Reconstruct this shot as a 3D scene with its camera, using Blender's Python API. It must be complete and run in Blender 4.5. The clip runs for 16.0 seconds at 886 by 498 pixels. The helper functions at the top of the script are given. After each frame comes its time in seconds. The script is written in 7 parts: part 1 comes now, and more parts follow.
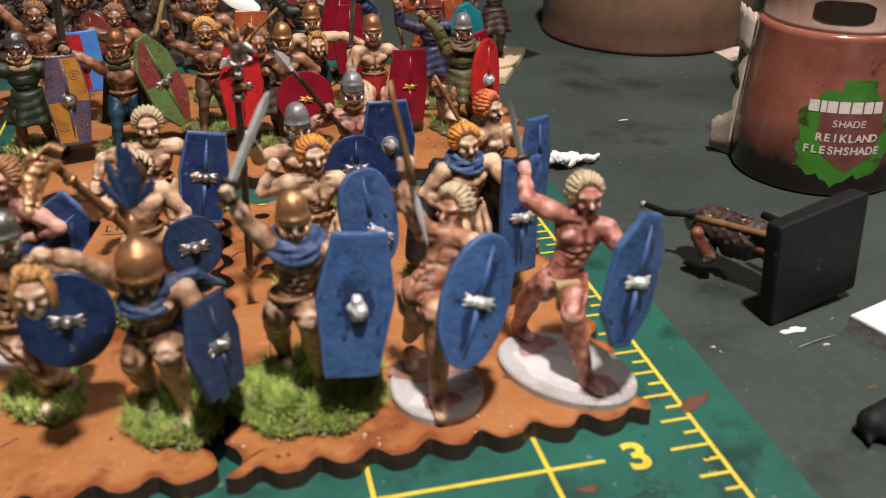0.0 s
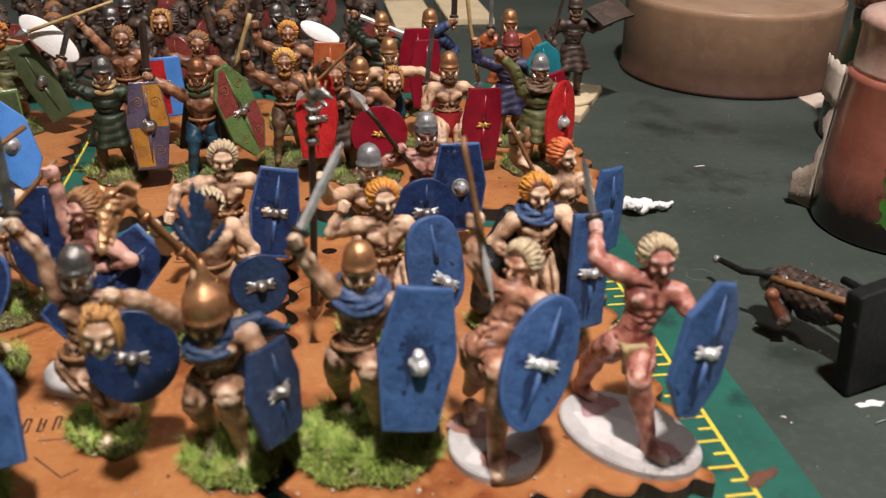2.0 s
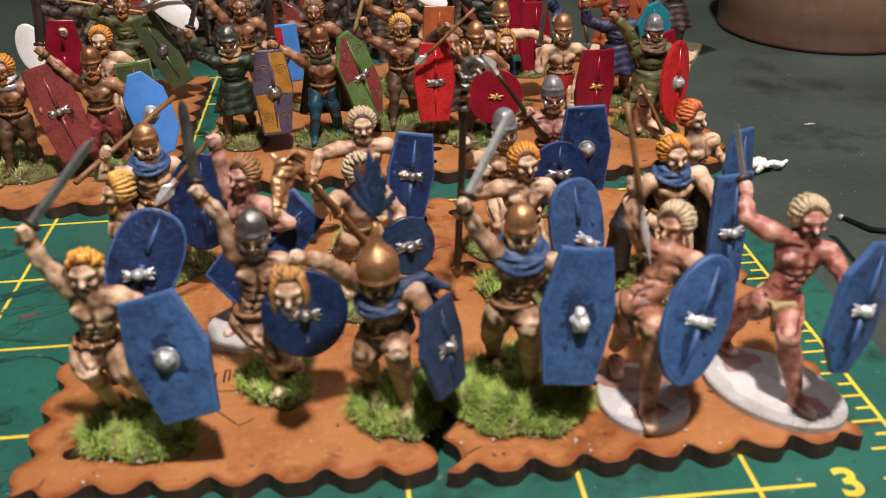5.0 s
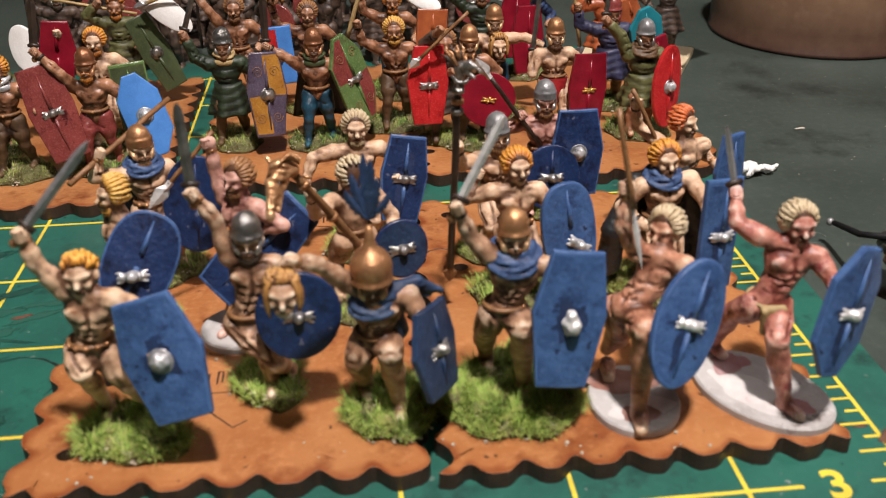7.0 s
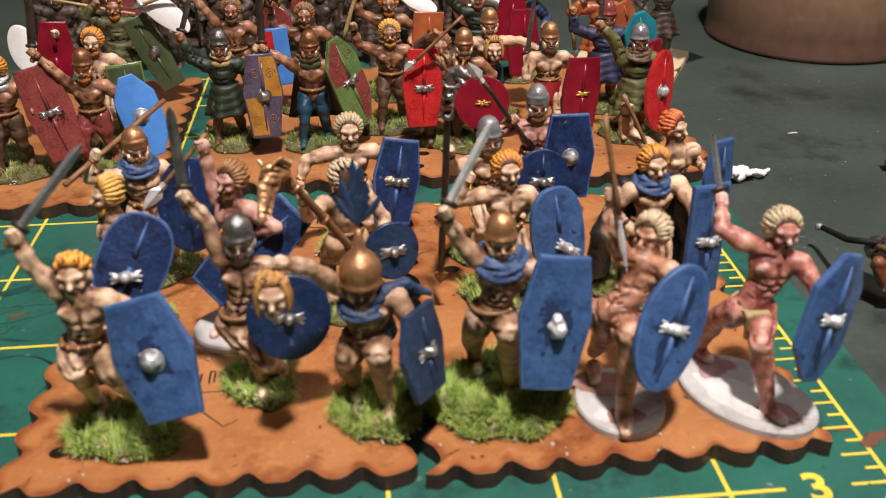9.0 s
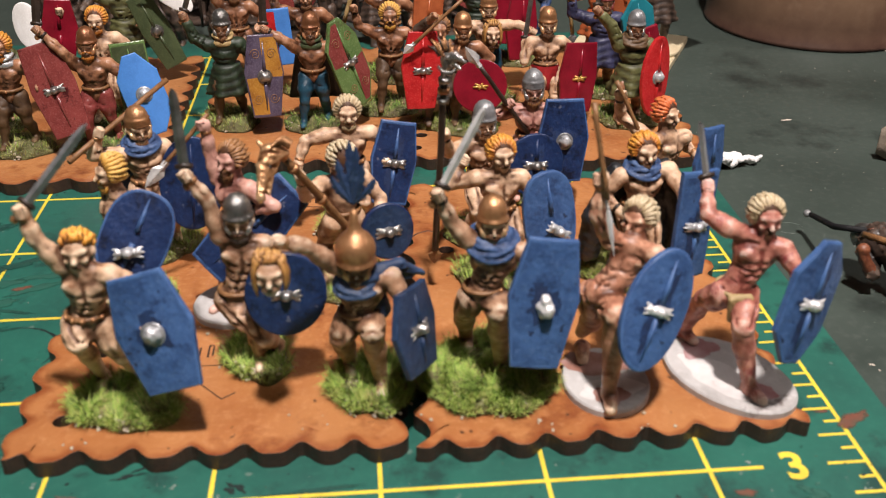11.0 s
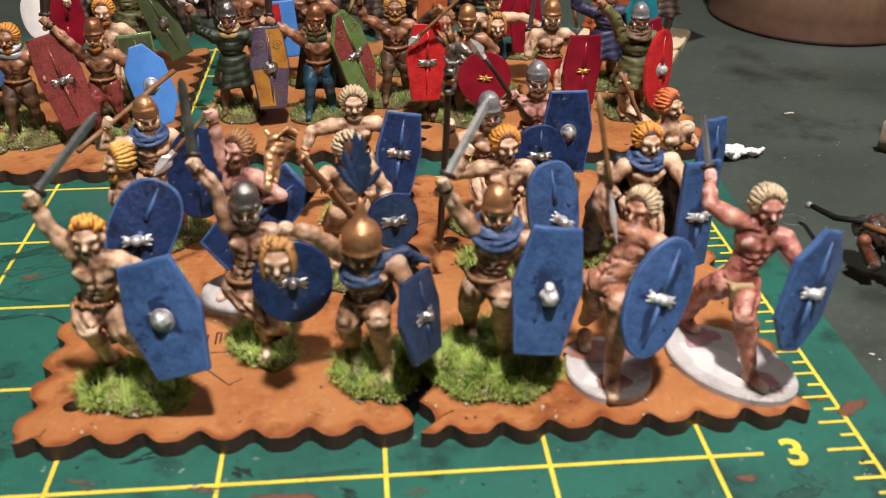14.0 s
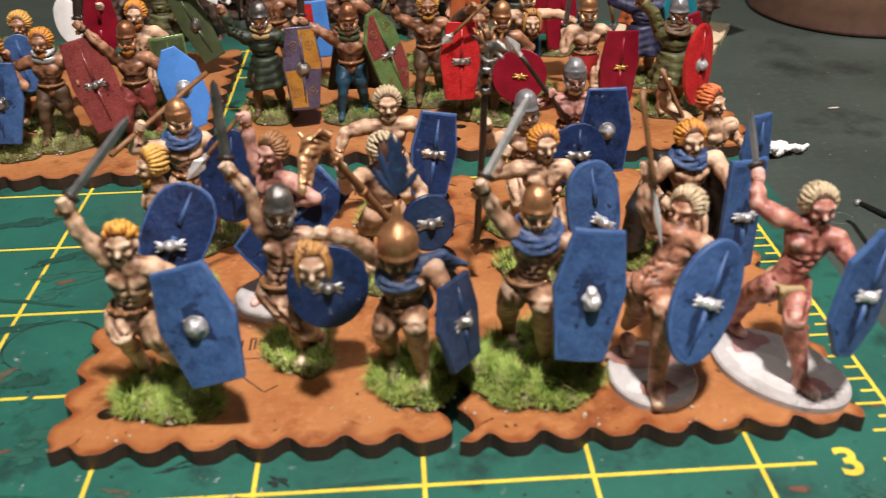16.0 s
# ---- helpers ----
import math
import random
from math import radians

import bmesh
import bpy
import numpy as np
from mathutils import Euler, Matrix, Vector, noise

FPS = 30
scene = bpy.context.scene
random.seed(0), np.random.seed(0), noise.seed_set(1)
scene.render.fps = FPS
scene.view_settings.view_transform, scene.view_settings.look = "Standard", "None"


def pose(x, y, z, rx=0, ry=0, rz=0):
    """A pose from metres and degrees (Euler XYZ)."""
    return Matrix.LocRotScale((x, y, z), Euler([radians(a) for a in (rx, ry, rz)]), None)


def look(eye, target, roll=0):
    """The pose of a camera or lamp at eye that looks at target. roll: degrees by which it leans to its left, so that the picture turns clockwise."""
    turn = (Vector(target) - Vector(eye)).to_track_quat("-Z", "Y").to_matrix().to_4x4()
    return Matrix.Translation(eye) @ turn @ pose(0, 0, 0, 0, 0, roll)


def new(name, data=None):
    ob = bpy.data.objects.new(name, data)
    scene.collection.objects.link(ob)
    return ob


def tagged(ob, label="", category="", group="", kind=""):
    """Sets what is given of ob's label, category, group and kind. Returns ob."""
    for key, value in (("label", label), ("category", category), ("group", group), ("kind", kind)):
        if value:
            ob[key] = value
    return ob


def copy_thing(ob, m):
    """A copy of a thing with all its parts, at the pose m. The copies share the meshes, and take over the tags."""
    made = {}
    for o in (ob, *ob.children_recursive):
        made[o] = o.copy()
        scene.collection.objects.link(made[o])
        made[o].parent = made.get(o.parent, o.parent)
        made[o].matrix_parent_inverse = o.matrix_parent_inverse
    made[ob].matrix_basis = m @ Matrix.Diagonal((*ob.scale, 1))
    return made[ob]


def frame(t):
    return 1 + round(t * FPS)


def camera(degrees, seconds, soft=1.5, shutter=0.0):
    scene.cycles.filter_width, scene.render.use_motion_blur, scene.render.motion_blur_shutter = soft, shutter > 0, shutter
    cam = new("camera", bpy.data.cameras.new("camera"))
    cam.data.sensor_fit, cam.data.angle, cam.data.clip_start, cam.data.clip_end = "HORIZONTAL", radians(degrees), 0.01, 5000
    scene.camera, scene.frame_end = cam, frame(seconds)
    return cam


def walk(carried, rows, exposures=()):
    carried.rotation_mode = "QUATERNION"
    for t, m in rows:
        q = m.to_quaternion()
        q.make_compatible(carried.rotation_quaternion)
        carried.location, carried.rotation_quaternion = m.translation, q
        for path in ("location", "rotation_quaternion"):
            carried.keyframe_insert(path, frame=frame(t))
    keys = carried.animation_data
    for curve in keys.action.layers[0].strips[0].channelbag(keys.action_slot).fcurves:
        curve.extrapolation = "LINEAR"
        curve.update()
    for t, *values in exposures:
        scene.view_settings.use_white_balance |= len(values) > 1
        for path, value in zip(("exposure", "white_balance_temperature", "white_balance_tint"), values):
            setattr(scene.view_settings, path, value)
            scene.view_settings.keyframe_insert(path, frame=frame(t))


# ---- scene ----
MM = 0.001
cam = camera(51.29, 16.0, soft=1.1, shutter=0.7)
cam.data.dof.use_dof, cam.data.dof.focus_distance, cam.data.dof.aperture_fstop = True, 0.235, 34.0
PATH = [
    (0, -38.47, -96.27, 89.88, -13.394, -27.708, -0.192),
    (0.5, -37.94, -94.77, 89.82, -12.660, -27.575, -0.145),
    (1, -38.10, -94.69, 90.13, -11.816, -27.407, -0.034),
    (1.5, -38.22, -95.99, 91.10, -11.756, -27.602, -0.140),
    (2, -37.88, -92.32, 93.80, -8.826, -26.592, 0.764),
    (2.5, -42.37, -93.07, 94.93, -8.516, -26.608, 0.830),
    (3, -45.87, -92.94, 95.55, -6.489, -27.043, 0.205),
    (3.5, -49.55, -94.78, 93.27, -4.594, -29.598, -1.501),
    (4, -51.82, -95.07, 95.10, -4.475, -29.179, -1.759),
    (6.5, -53.59, -96.58, 97.82, -5.276, -29.144, -0.951),
    (7, -53.40, -96.35, 97.93, -5.316, -29.106, -1.002),
    (7.5, -53.41, -96.37, 97.88, -5.540, -28.925, -1.082),
    (8, -53.08, -96.50, 98.49, -5.514, -28.994, -1.058),
    (8.5, -52.68, -96.43, 98.49, -5.363, -29.001, -1.061),
    (9, -51.71, -97.90, 99.54, -5.276, -29.201, -0.586),
    (11.5, -50.85, -102.70, 102.41, -5.239, -30.741, 0.265),
    (12, -51.07, -104.08, 103.04, -5.156, -30.975, 0.169),
    (12.5, -51.44, -104.35, 102.85, -5.168, -31.057, 0.116),
    (13, -51.28, -103.57, 102.87, -5.256, -30.855, 0.248),
    (13.5, -51.17, -102.58, 101.77, -5.252, -30.611, 0.376),
    (14, -51.44, -103.64, 101.83, -5.051, -30.774, 0.321),
    (14.5, -51.41, -103.18, 102.35, -4.237, -30.774, -0.027),
    (15, -50.51, -101.87, 102.11, -3.000, -30.572, -0.347),
    (15.5, -51.54, -100.67, 101.34, -1.229, -30.954, -1.768),
    (16, -52.12, -99.93, 100.58, -2.756, -30.850, -1.256),
]
walk(cam, [(t, pose(x * MM, y * MM, z * MM, 90 + pitch, 0, yaw) @ pose(0, 0, 0, 0, 0, roll)) for t, x, y, z, yaw, pitch, roll in PATH],
     exposures=[(0.0, -0.04), (4.0, -0.03), (8.0, 0.06), (12.0, 0.14), (16.0, 0.14)])

# ---- light: a dim room, a warm lamp over the work table and two added fill lamps ----
world = bpy.data.worlds.new("room_air")
world.use_nodes = True
world.node_tree.nodes["Background"].inputs[0].default_value = (1.0, 0.93, 0.88, 1)
world.node_tree.nodes["Background"].inputs[1].default_value = 0.052
scene.world = world
scene.view_settings.exposure = 0.0


def lamp(name, eye, target, size, power, colour):
    data = bpy.data.lights.new(name, "AREA")
    data.shape, data.size, data.energy, data.color = "DISK", size, power, colour
    ob = new(name, data)
    ob.matrix_world = look(eye, target)
    return ob


WARM = (1.0, 0.905, 0.875)
lamp("desk_lamp_light", (0.0, -0.18, 0.72), (-0.03, 0.05, 0), 0.045, 9.1, WARM)
# soft fill added from the right, no known lamp
lamp("right_fill_light", (0.46, 0.12, 0.60), (0.02, 0.05, 0), 0.16, 1.4, WARM)
# broad fill added from the front to brighten the shield faces
lamp("front_fill_light", (0.0, -0.75, 1.25), (-0.02, 0.05, 0), 0.30, 1.3, WARM)


# ---- materials ----
def material(name, colour, rough=0.6, metal=0.0, second=None, third=None, scale=300.0, fine=2500.0, bump=0.15, spots=0.5,
             wash=None, spec=0.5, coat=0.0, vary=0.0, fleck=0.5, brush_top=0.4, smudge=None, low_tone=None, specks=None, thin=None):
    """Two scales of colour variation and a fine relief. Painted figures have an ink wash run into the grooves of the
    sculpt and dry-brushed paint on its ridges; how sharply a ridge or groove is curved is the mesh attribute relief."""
    m = bpy.data.materials.new(name)
    m.use_nodes = True
    nt = m.node_tree
    bsdf = nt.nodes["Principled BSDF"]
    add, link = nt.nodes.new, nt.links.new
    coords = add("ShaderNodeTexCoord")

    def mixed(a, b, fac, mode="MIX"):
        n = add("ShaderNodeMix")
        n.data_type, n.blend_type = "RGBA", mode
        for sock, v in ((n.inputs[0], fac), (n.inputs[6], a), (n.inputs[7], b)):
            if isinstance(v, bpy.types.NodeSocket):
                link(v, sock)
            elif isinstance(v, (int, float)):
                sock.default_value = v
            else:
                sock.default_value = (*v, 1)
        return n.outputs[2]

    def noise_ramp(size, low, high, detail=5.0, rough_=0.6):
        n = add("ShaderNodeTexNoise")
        n.inputs["Scale"].default_value, n.inputs["Detail"].default_value, n.inputs["Roughness"].default_value = size, detail, rough_
        link(coords.outputs["Object"], n.inputs["Vector"])
        r = add("ShaderNodeMapRange")
        r.inputs["From Min"].default_value, r.inputs["From Max"].default_value = low, high
        link(n.outputs[0], r.inputs["Value"])
        return r.outputs[0]

    second = second or tuple(c * 0.72 for c in colour)
    third = third or tuple(min(1, c * 1.18 + 0.004) for c in colour)
    big = noise_ramp(scale, 0.5 - 0.22 * (0.5 / max(spots, 0.05)) * 0.5, 0.72)
    small = noise_ramp(fine, 0.5, 0.75, 3.0)
    less = add("ShaderNodeMath")
    less.operation = "MULTIPLY"
    less.inputs[1].default_value = 0.18 if wash else fleck
    link(small, less.inputs[0])
    small = less.outputs[0]
    tone = mixed(mixed(colour, second, big), third, small)
    if smudge:
        dark, size, low = smudge
        tone = mixed(tone, dark, noise_ramp(size, low, low + 0.10, 6.0, 0.7))
    if specks:
        tint, size, low = specks
        tone = mixed(tone, tint, noise_ramp(size, low, low + 0.04, 2.0, 0.5))
    # the colour turns to dark from height z1 down to z0
    if low_tone:
        dark, z0, z1 = low_tone
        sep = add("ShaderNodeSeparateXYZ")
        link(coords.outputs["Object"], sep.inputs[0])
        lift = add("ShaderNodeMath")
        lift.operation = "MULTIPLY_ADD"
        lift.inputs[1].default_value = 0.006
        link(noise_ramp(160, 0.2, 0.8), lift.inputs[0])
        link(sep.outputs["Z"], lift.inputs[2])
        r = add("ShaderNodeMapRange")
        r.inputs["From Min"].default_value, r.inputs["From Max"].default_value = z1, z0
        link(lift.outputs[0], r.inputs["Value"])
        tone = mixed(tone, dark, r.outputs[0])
    if vary:
        info = add("ShaderNodeObjectInfo")
        h = add("ShaderNodeHueSaturation")
        r = add("ShaderNodeMapRange")
        r.inputs["To Min"].default_value, r.inputs["To Max"].default_value = 1 - vary, 1 + vary
        link(info.outputs["Random"], r.inputs["Value"])
        link(r.outputs[0], h.inputs["Value"])
        link(tone, h.inputs["Color"])
        tone = h.outputs[0]
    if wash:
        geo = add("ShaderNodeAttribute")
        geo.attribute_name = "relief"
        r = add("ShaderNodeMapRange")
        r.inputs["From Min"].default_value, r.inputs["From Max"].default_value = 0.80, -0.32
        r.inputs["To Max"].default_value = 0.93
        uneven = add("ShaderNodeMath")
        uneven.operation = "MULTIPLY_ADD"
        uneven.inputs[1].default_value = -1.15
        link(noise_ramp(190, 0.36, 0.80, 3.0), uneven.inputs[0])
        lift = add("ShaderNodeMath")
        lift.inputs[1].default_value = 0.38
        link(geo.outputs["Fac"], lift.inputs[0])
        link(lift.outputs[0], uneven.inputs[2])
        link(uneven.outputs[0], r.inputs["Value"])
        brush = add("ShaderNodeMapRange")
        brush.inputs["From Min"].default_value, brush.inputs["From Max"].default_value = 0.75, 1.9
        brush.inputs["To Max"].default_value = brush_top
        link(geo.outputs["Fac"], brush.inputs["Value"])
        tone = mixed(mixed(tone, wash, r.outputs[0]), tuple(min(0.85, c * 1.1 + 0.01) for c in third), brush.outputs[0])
    if thin:
        # a thin film of paint that wears away towards its edge
        film = add("ShaderNodeAttribute")
        film.attribute_name = "relief"
        body = add("ShaderNodeMath")
        body.operation = "MULTIPLY_ADD"
        body.inputs[1].default_value = 0.9
        link(noise_ramp(thin, 0.3, 0.7, 6.0, 0.7), body.inputs[0])
        link(film.outputs["Fac"], body.inputs[2])
        r = add("ShaderNodeMapRange")
        r.inputs["From Min"].default_value, r.inputs["From Max"].default_value = 0.55, 1.05
        link(body.outputs[0], r.inputs["Value"])
        link(r.outputs[0], bsdf.inputs["Alpha"])
    link(tone, bsdf.inputs["Base Color"])
    bsdf.inputs["Roughness"].default_value, bsdf.inputs["Metallic"].default_value = rough, metal
    bsdf.inputs["Specular IOR Level"].default_value = spec
    bsdf.inputs["Coat Weight"].default_value = coat
    if bump:
        b = add("ShaderNodeBump")
        b.inputs["Strength"].default_value, b.inputs["Distance"].default_value = bump, 0.0004
        link(noise_ramp(fine * 0.7, 0.2, 0.8, 4.0), b.inputs["Height"])
        link(b.outputs[0], bsdf.inputs["Normal"])
    return m


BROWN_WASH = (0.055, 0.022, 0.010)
M = {
    "mat": material("green_cutting_mat", (0.017, 0.112, 0.080), 0.46, second=(0.014, 0.072, 0.056), third=(0.030, 0.140, 0.100), scale=38, fine=700, bump=0.05, fleck=0.4, smudge=((0.011, 0.048, 0.038), 55, 0.54), specks=((0.085, 0.15, 0.12), 300, 0.705)),
    "line": material("yellow_print", (0.72, 0.56, 0.05), 0.5, second=(0.55, 0.40, 0.04), scale=160, fine=3000, bump=0.02),
    "table": material("dark_table", (0.047, 0.062, 0.052), 0.50, second=(0.033, 0.045, 0.037), third=(0.074, 0.088, 0.076), scale=28, fine=500, bump=0.06, spec=0.4, smudge=((0.020, 0.026, 0.022), 18, 0.55)),
    "mdf": material("brown_mdf", (0.40, 0.170, 0.060), 0.36, second=(0.275, 0.088, 0.026), third=(0.50, 0.245, 0.105), scale=48, fine=900, fleck=0.55, bump=0.3, spots=0.7, smudge=((0.19, 0.052, 0.016), 34, 0.55), specks=((0.10, 0.04, 0.018), 520, 0.70)),
    "mdf_rim": material("scorched_mdf_rim", (0.40, 0.170, 0.060), 0.36, second=(0.275, 0.088, 0.026), third=(0.50, 0.245, 0.105), scale=48, fine=900, bump=0.3, spots=0.7, brush_top=0.0, wash=(0.19, 0.046, 0.013), smudge=((0.19, 0.052, 0.016), 34, 0.55), specks=((0.10, 0.04, 0.018), 520, 0.70)),
    "burnt": material("laser_burnt_edge", (0.044, 0.022, 0.014), 0.5, second=(0.026, 0.014, 0.010), third=(0.085, 0.040, 0.024), scale=160, fine=1100, bump=0.3),
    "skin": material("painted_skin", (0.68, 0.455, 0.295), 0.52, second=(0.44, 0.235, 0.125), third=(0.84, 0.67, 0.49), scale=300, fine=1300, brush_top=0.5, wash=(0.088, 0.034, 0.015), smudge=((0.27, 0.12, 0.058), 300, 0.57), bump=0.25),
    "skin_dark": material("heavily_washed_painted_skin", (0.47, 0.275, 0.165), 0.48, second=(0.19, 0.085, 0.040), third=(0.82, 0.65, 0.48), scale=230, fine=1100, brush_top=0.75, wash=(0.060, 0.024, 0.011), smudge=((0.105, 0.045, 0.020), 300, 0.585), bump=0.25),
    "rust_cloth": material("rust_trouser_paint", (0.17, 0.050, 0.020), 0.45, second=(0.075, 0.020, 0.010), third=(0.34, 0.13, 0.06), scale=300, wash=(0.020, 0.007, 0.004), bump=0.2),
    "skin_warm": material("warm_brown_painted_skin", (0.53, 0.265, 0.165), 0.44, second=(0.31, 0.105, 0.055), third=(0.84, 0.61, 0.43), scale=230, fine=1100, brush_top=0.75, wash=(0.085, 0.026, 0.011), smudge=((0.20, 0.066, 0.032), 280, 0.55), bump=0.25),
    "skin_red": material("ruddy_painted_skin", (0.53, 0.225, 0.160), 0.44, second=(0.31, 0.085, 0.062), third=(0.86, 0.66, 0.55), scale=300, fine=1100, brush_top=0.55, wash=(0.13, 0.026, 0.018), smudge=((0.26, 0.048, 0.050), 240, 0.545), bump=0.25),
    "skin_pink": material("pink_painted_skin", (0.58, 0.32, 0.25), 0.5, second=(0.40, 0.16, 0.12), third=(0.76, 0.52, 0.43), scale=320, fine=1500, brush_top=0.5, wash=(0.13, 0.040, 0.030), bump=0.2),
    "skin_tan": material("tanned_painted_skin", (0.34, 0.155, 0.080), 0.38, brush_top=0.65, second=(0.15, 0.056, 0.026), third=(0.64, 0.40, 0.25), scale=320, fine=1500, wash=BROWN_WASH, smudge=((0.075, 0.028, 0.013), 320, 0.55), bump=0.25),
    "hair_orange": material("orange_hair_paint", (0.56, 0.20, 0.025), 0.5, second=(0.40, 0.12, 0.015), third=(0.84, 0.45, 0.08), scale=600, brush_top=0.6, wash=(0.10, 0.03, 0.01)),
    "hair_yellow": material("yellow_hair_paint", (0.62, 0.34, 0.06), 0.5, second=(0.40, 0.17, 0.03), third=(0.80, 0.54, 0.17), scale=600, brush_top=0.6, wash=(0.20, 0.07, 0.01)),
    "hair_tan": material("tawny_hair_paint", (0.44, 0.22, 0.06), 0.5, second=(0.26, 0.11, 0.03), third=(0.66, 0.42, 0.15), scale=600, brush_top=0.5, wash=(0.09, 0.03, 0.01)),
    "hair_gold": material("golden_orange_hair_paint", (0.72, 0.33, 0.04), 0.5, second=(0.50, 0.17, 0.015), third=(0.86, 0.56, 0.13), scale=600, brush_top=0.6, wash=(0.20, 0.06, 0.01)),
    "hair_white": material("limed_white_hair_paint", (0.44, 0.335, 0.185), 0.5, second=(0.27, 0.175, 0.085), third=(0.74, 0.65, 0.46), scale=600, brush_top=0.6, wash=(0.050, 0.027, 0.013)),
    "hair_brown": material("brown_hair_paint", (0.26, 0.12, 0.045), 0.5, second=(0.13, 0.055, 0.02), third=(0.42, 0.22, 0.09), scale=600, brush_top=0.6, wash=BROWN_WASH),
    "hair_red": material("red_hair_paint", (0.58, 0.13, 0.03), 0.5, second=(0.36, 0.06, 0.015), third=(0.72, 0.24, 0.08), scale=600, brush_top=0.6, wash=(0.08, 0.015, 0.01)),
    "bronze": material("bronze_paint", (0.56, 0.295, 0.135), 0.40, 0.65, brush_top=0.65, second=(0.34, 0.15, 0.06), third=(0.80, 0.52, 0.29), scale=420, wash=(0.16, 0.06, 0.022), bump=0.2, spec=0.8),
    "steel": material("steel_paint", (0.36, 0.36, 0.36), 0.34, 0.4, brush_top=0.65, second=(0.24, 0.24, 0.25), third=(0.62, 0.62, 0.62), scale=420, wash=(0.03, 0.03, 0.03), bump=0.2),
    "dark_steel": material("dark_steel_paint", (0.33, 0.32, 0.30), 0.29, 0.8, second=(0.15, 0.14, 0.13), third=(0.50, 0.48, 0.46), scale=420, wash=(0.03, 0.03, 0.028), bump=0.35),
    "silver": material("silver_paint", (0.70, 0.69, 0.67), 0.34, 0.3, second=(0.46, 0.45, 0.44), scale=500, bump=0.25),
    "blue": material("blue_shield_paint", (0.048, 0.108, 0.262), 0.44, second=(0.022, 0.052, 0.145), third=(0.095, 0.170, 0.34), scale=230, fine=1300, bump=0.3, smudge=((0.020, 0.044, 0.120), 330, 0.55), specks=((0.014, 0.022, 0.055), 620, 0.70)),
    "blue_edge": material("pale_blue_edge_paint", (0.060, 0.130, 0.295), 0.48, second=(0.024, 0.062, 0.18), scale=300, bump=0.2),
    "blue_dark": material("deep_blue_shield_paint", (0.011, 0.027, 0.090), 0.38, second=(0.005, 0.012, 0.042), third=(0.026, 0.054, 0.15), scale=230, fine=1300, bump=0.3, smudge=((0.005, 0.008, 0.024), 230, 0.54), specks=((0.09, 0.10, 0.15), 700, 0.70)),
    "navy": material("navy_shield_paint", (0.020, 0.040, 0.092), 0.38, second=(0.010, 0.019, 0.045), third=(0.055, 0.090, 0.165), scale=260, fine=1300, bump=0.3),
    "blue_soot": material("dark_wash_on_blue_paint", (0.018, 0.030, 0.078), 0.42, second=(0.022, 0.048, 0.135), third=(0.006, 0.008, 0.016), scale=380, fine=1300, bump=0.3),
    "copper": material("copper_paint", (0.36, 0.15, 0.065), 0.36, 0.6, brush_top=0.6, second=(0.20, 0.075, 0.030), third=(0.66, 0.34, 0.17), scale=420, wash=(0.085, 0.030, 0.012), bump=0.2, spec=0.8),
    "dark_primer": material("dark_brown_primer", (0.085, 0.055, 0.040), 0.5, second=(0.035, 0.022, 0.016), third=(0.19, 0.13, 0.09), scale=300, fine=1200, wash=(0.012, 0.008, 0.006), bump=0.2),
    "sky_blue": material("bright_blue_shield_paint", (0.065, 0.225, 0.60), 0.5, second=(0.05, 0.18, 0.50), scale=260, bump=0.05),
    "cloak": material("blue_cloak_paint", (0.026, 0.056, 0.145), 0.55, second=(0.014, 0.030, 0.085), third=(0.075, 0.14, 0.29), brush_top=0.45, scale=420, wash=(0.006, 0.010, 0.03), bump=0.2),
    "navy_cloak": material("dark_navy_cloak_paint", (0.018, 0.036, 0.085), 0.55, second=(0.009, 0.018, 0.045), third=(0.06, 0.11, 0.21), brush_top=0.4, scale=420, wash=(0.004, 0.007, 0.018), bump=0.2),
    "black_cloth": material("black_cloth_paint", (0.014, 0.015, 0.017), 0.5, third=(0.05, 0.05, 0.055), scale=420, bump=0.2),
    "green_cloth": material("dark_green_cloth_paint", (0.020, 0.035, 0.016), 0.5, second=(0.009, 0.015, 0.007), third=(0.060, 0.085, 0.036), scale=420, wash=(0.005, 0.007, 0.004), bump=0.2),
    "olive_cloth": material("olive_cloth_paint", (0.125, 0.125, 0.045), 0.5, second=(0.06, 0.062, 0.02), third=(0.22, 0.21, 0.09), scale=420, wash=(0.016, 0.014, 0.006), bump=0.2),
    "teal_cloth": material("teal_trouser_paint", (0.010, 0.058, 0.098), 0.45, second=(0.005, 0.024, 0.042), third=(0.045, 0.165, 0.24), scale=420, wash=(0.004, 0.015, 0.025), bump=0.2),
    "brown_cloth": material("brown_trouser_paint", (0.095, 0.052, 0.024), 0.55, second=(0.070, 0.036, 0.016), third=(0.20, 0.12, 0.055), scale=420, brush_top=0.3, wash=(0.018, 0.008, 0.004), bump=0.2),
    "red_cloth": material("red_kilt_paint", (0.38, 0.018, 0.022), 0.5, second=(0.20, 0.008, 0.010), scale=420, wash=(0.05, 0.002, 0.003), bump=0.2),
    "purple_cloth": material("purple_tunic_paint", (0.045, 0.048, 0.105), 0.5, second=(0.022, 0.022, 0.055), scale=420, wash=(0.01, 0.008, 0.02), bump=0.2),
    "tan_cloth": material("tan_loincloth_paint", (0.34, 0.245, 0.11), 0.55, second=(0.20, 0.13, 0.05), scale=420, wash=(0.05, 0.025, 0.01), bump=0.2),
    "crimson": material("crimson_shield_paint", (0.235, 0.008, 0.022), 0.28, second=(0.14, 0.004, 0.012), scale=200, bump=0.08),
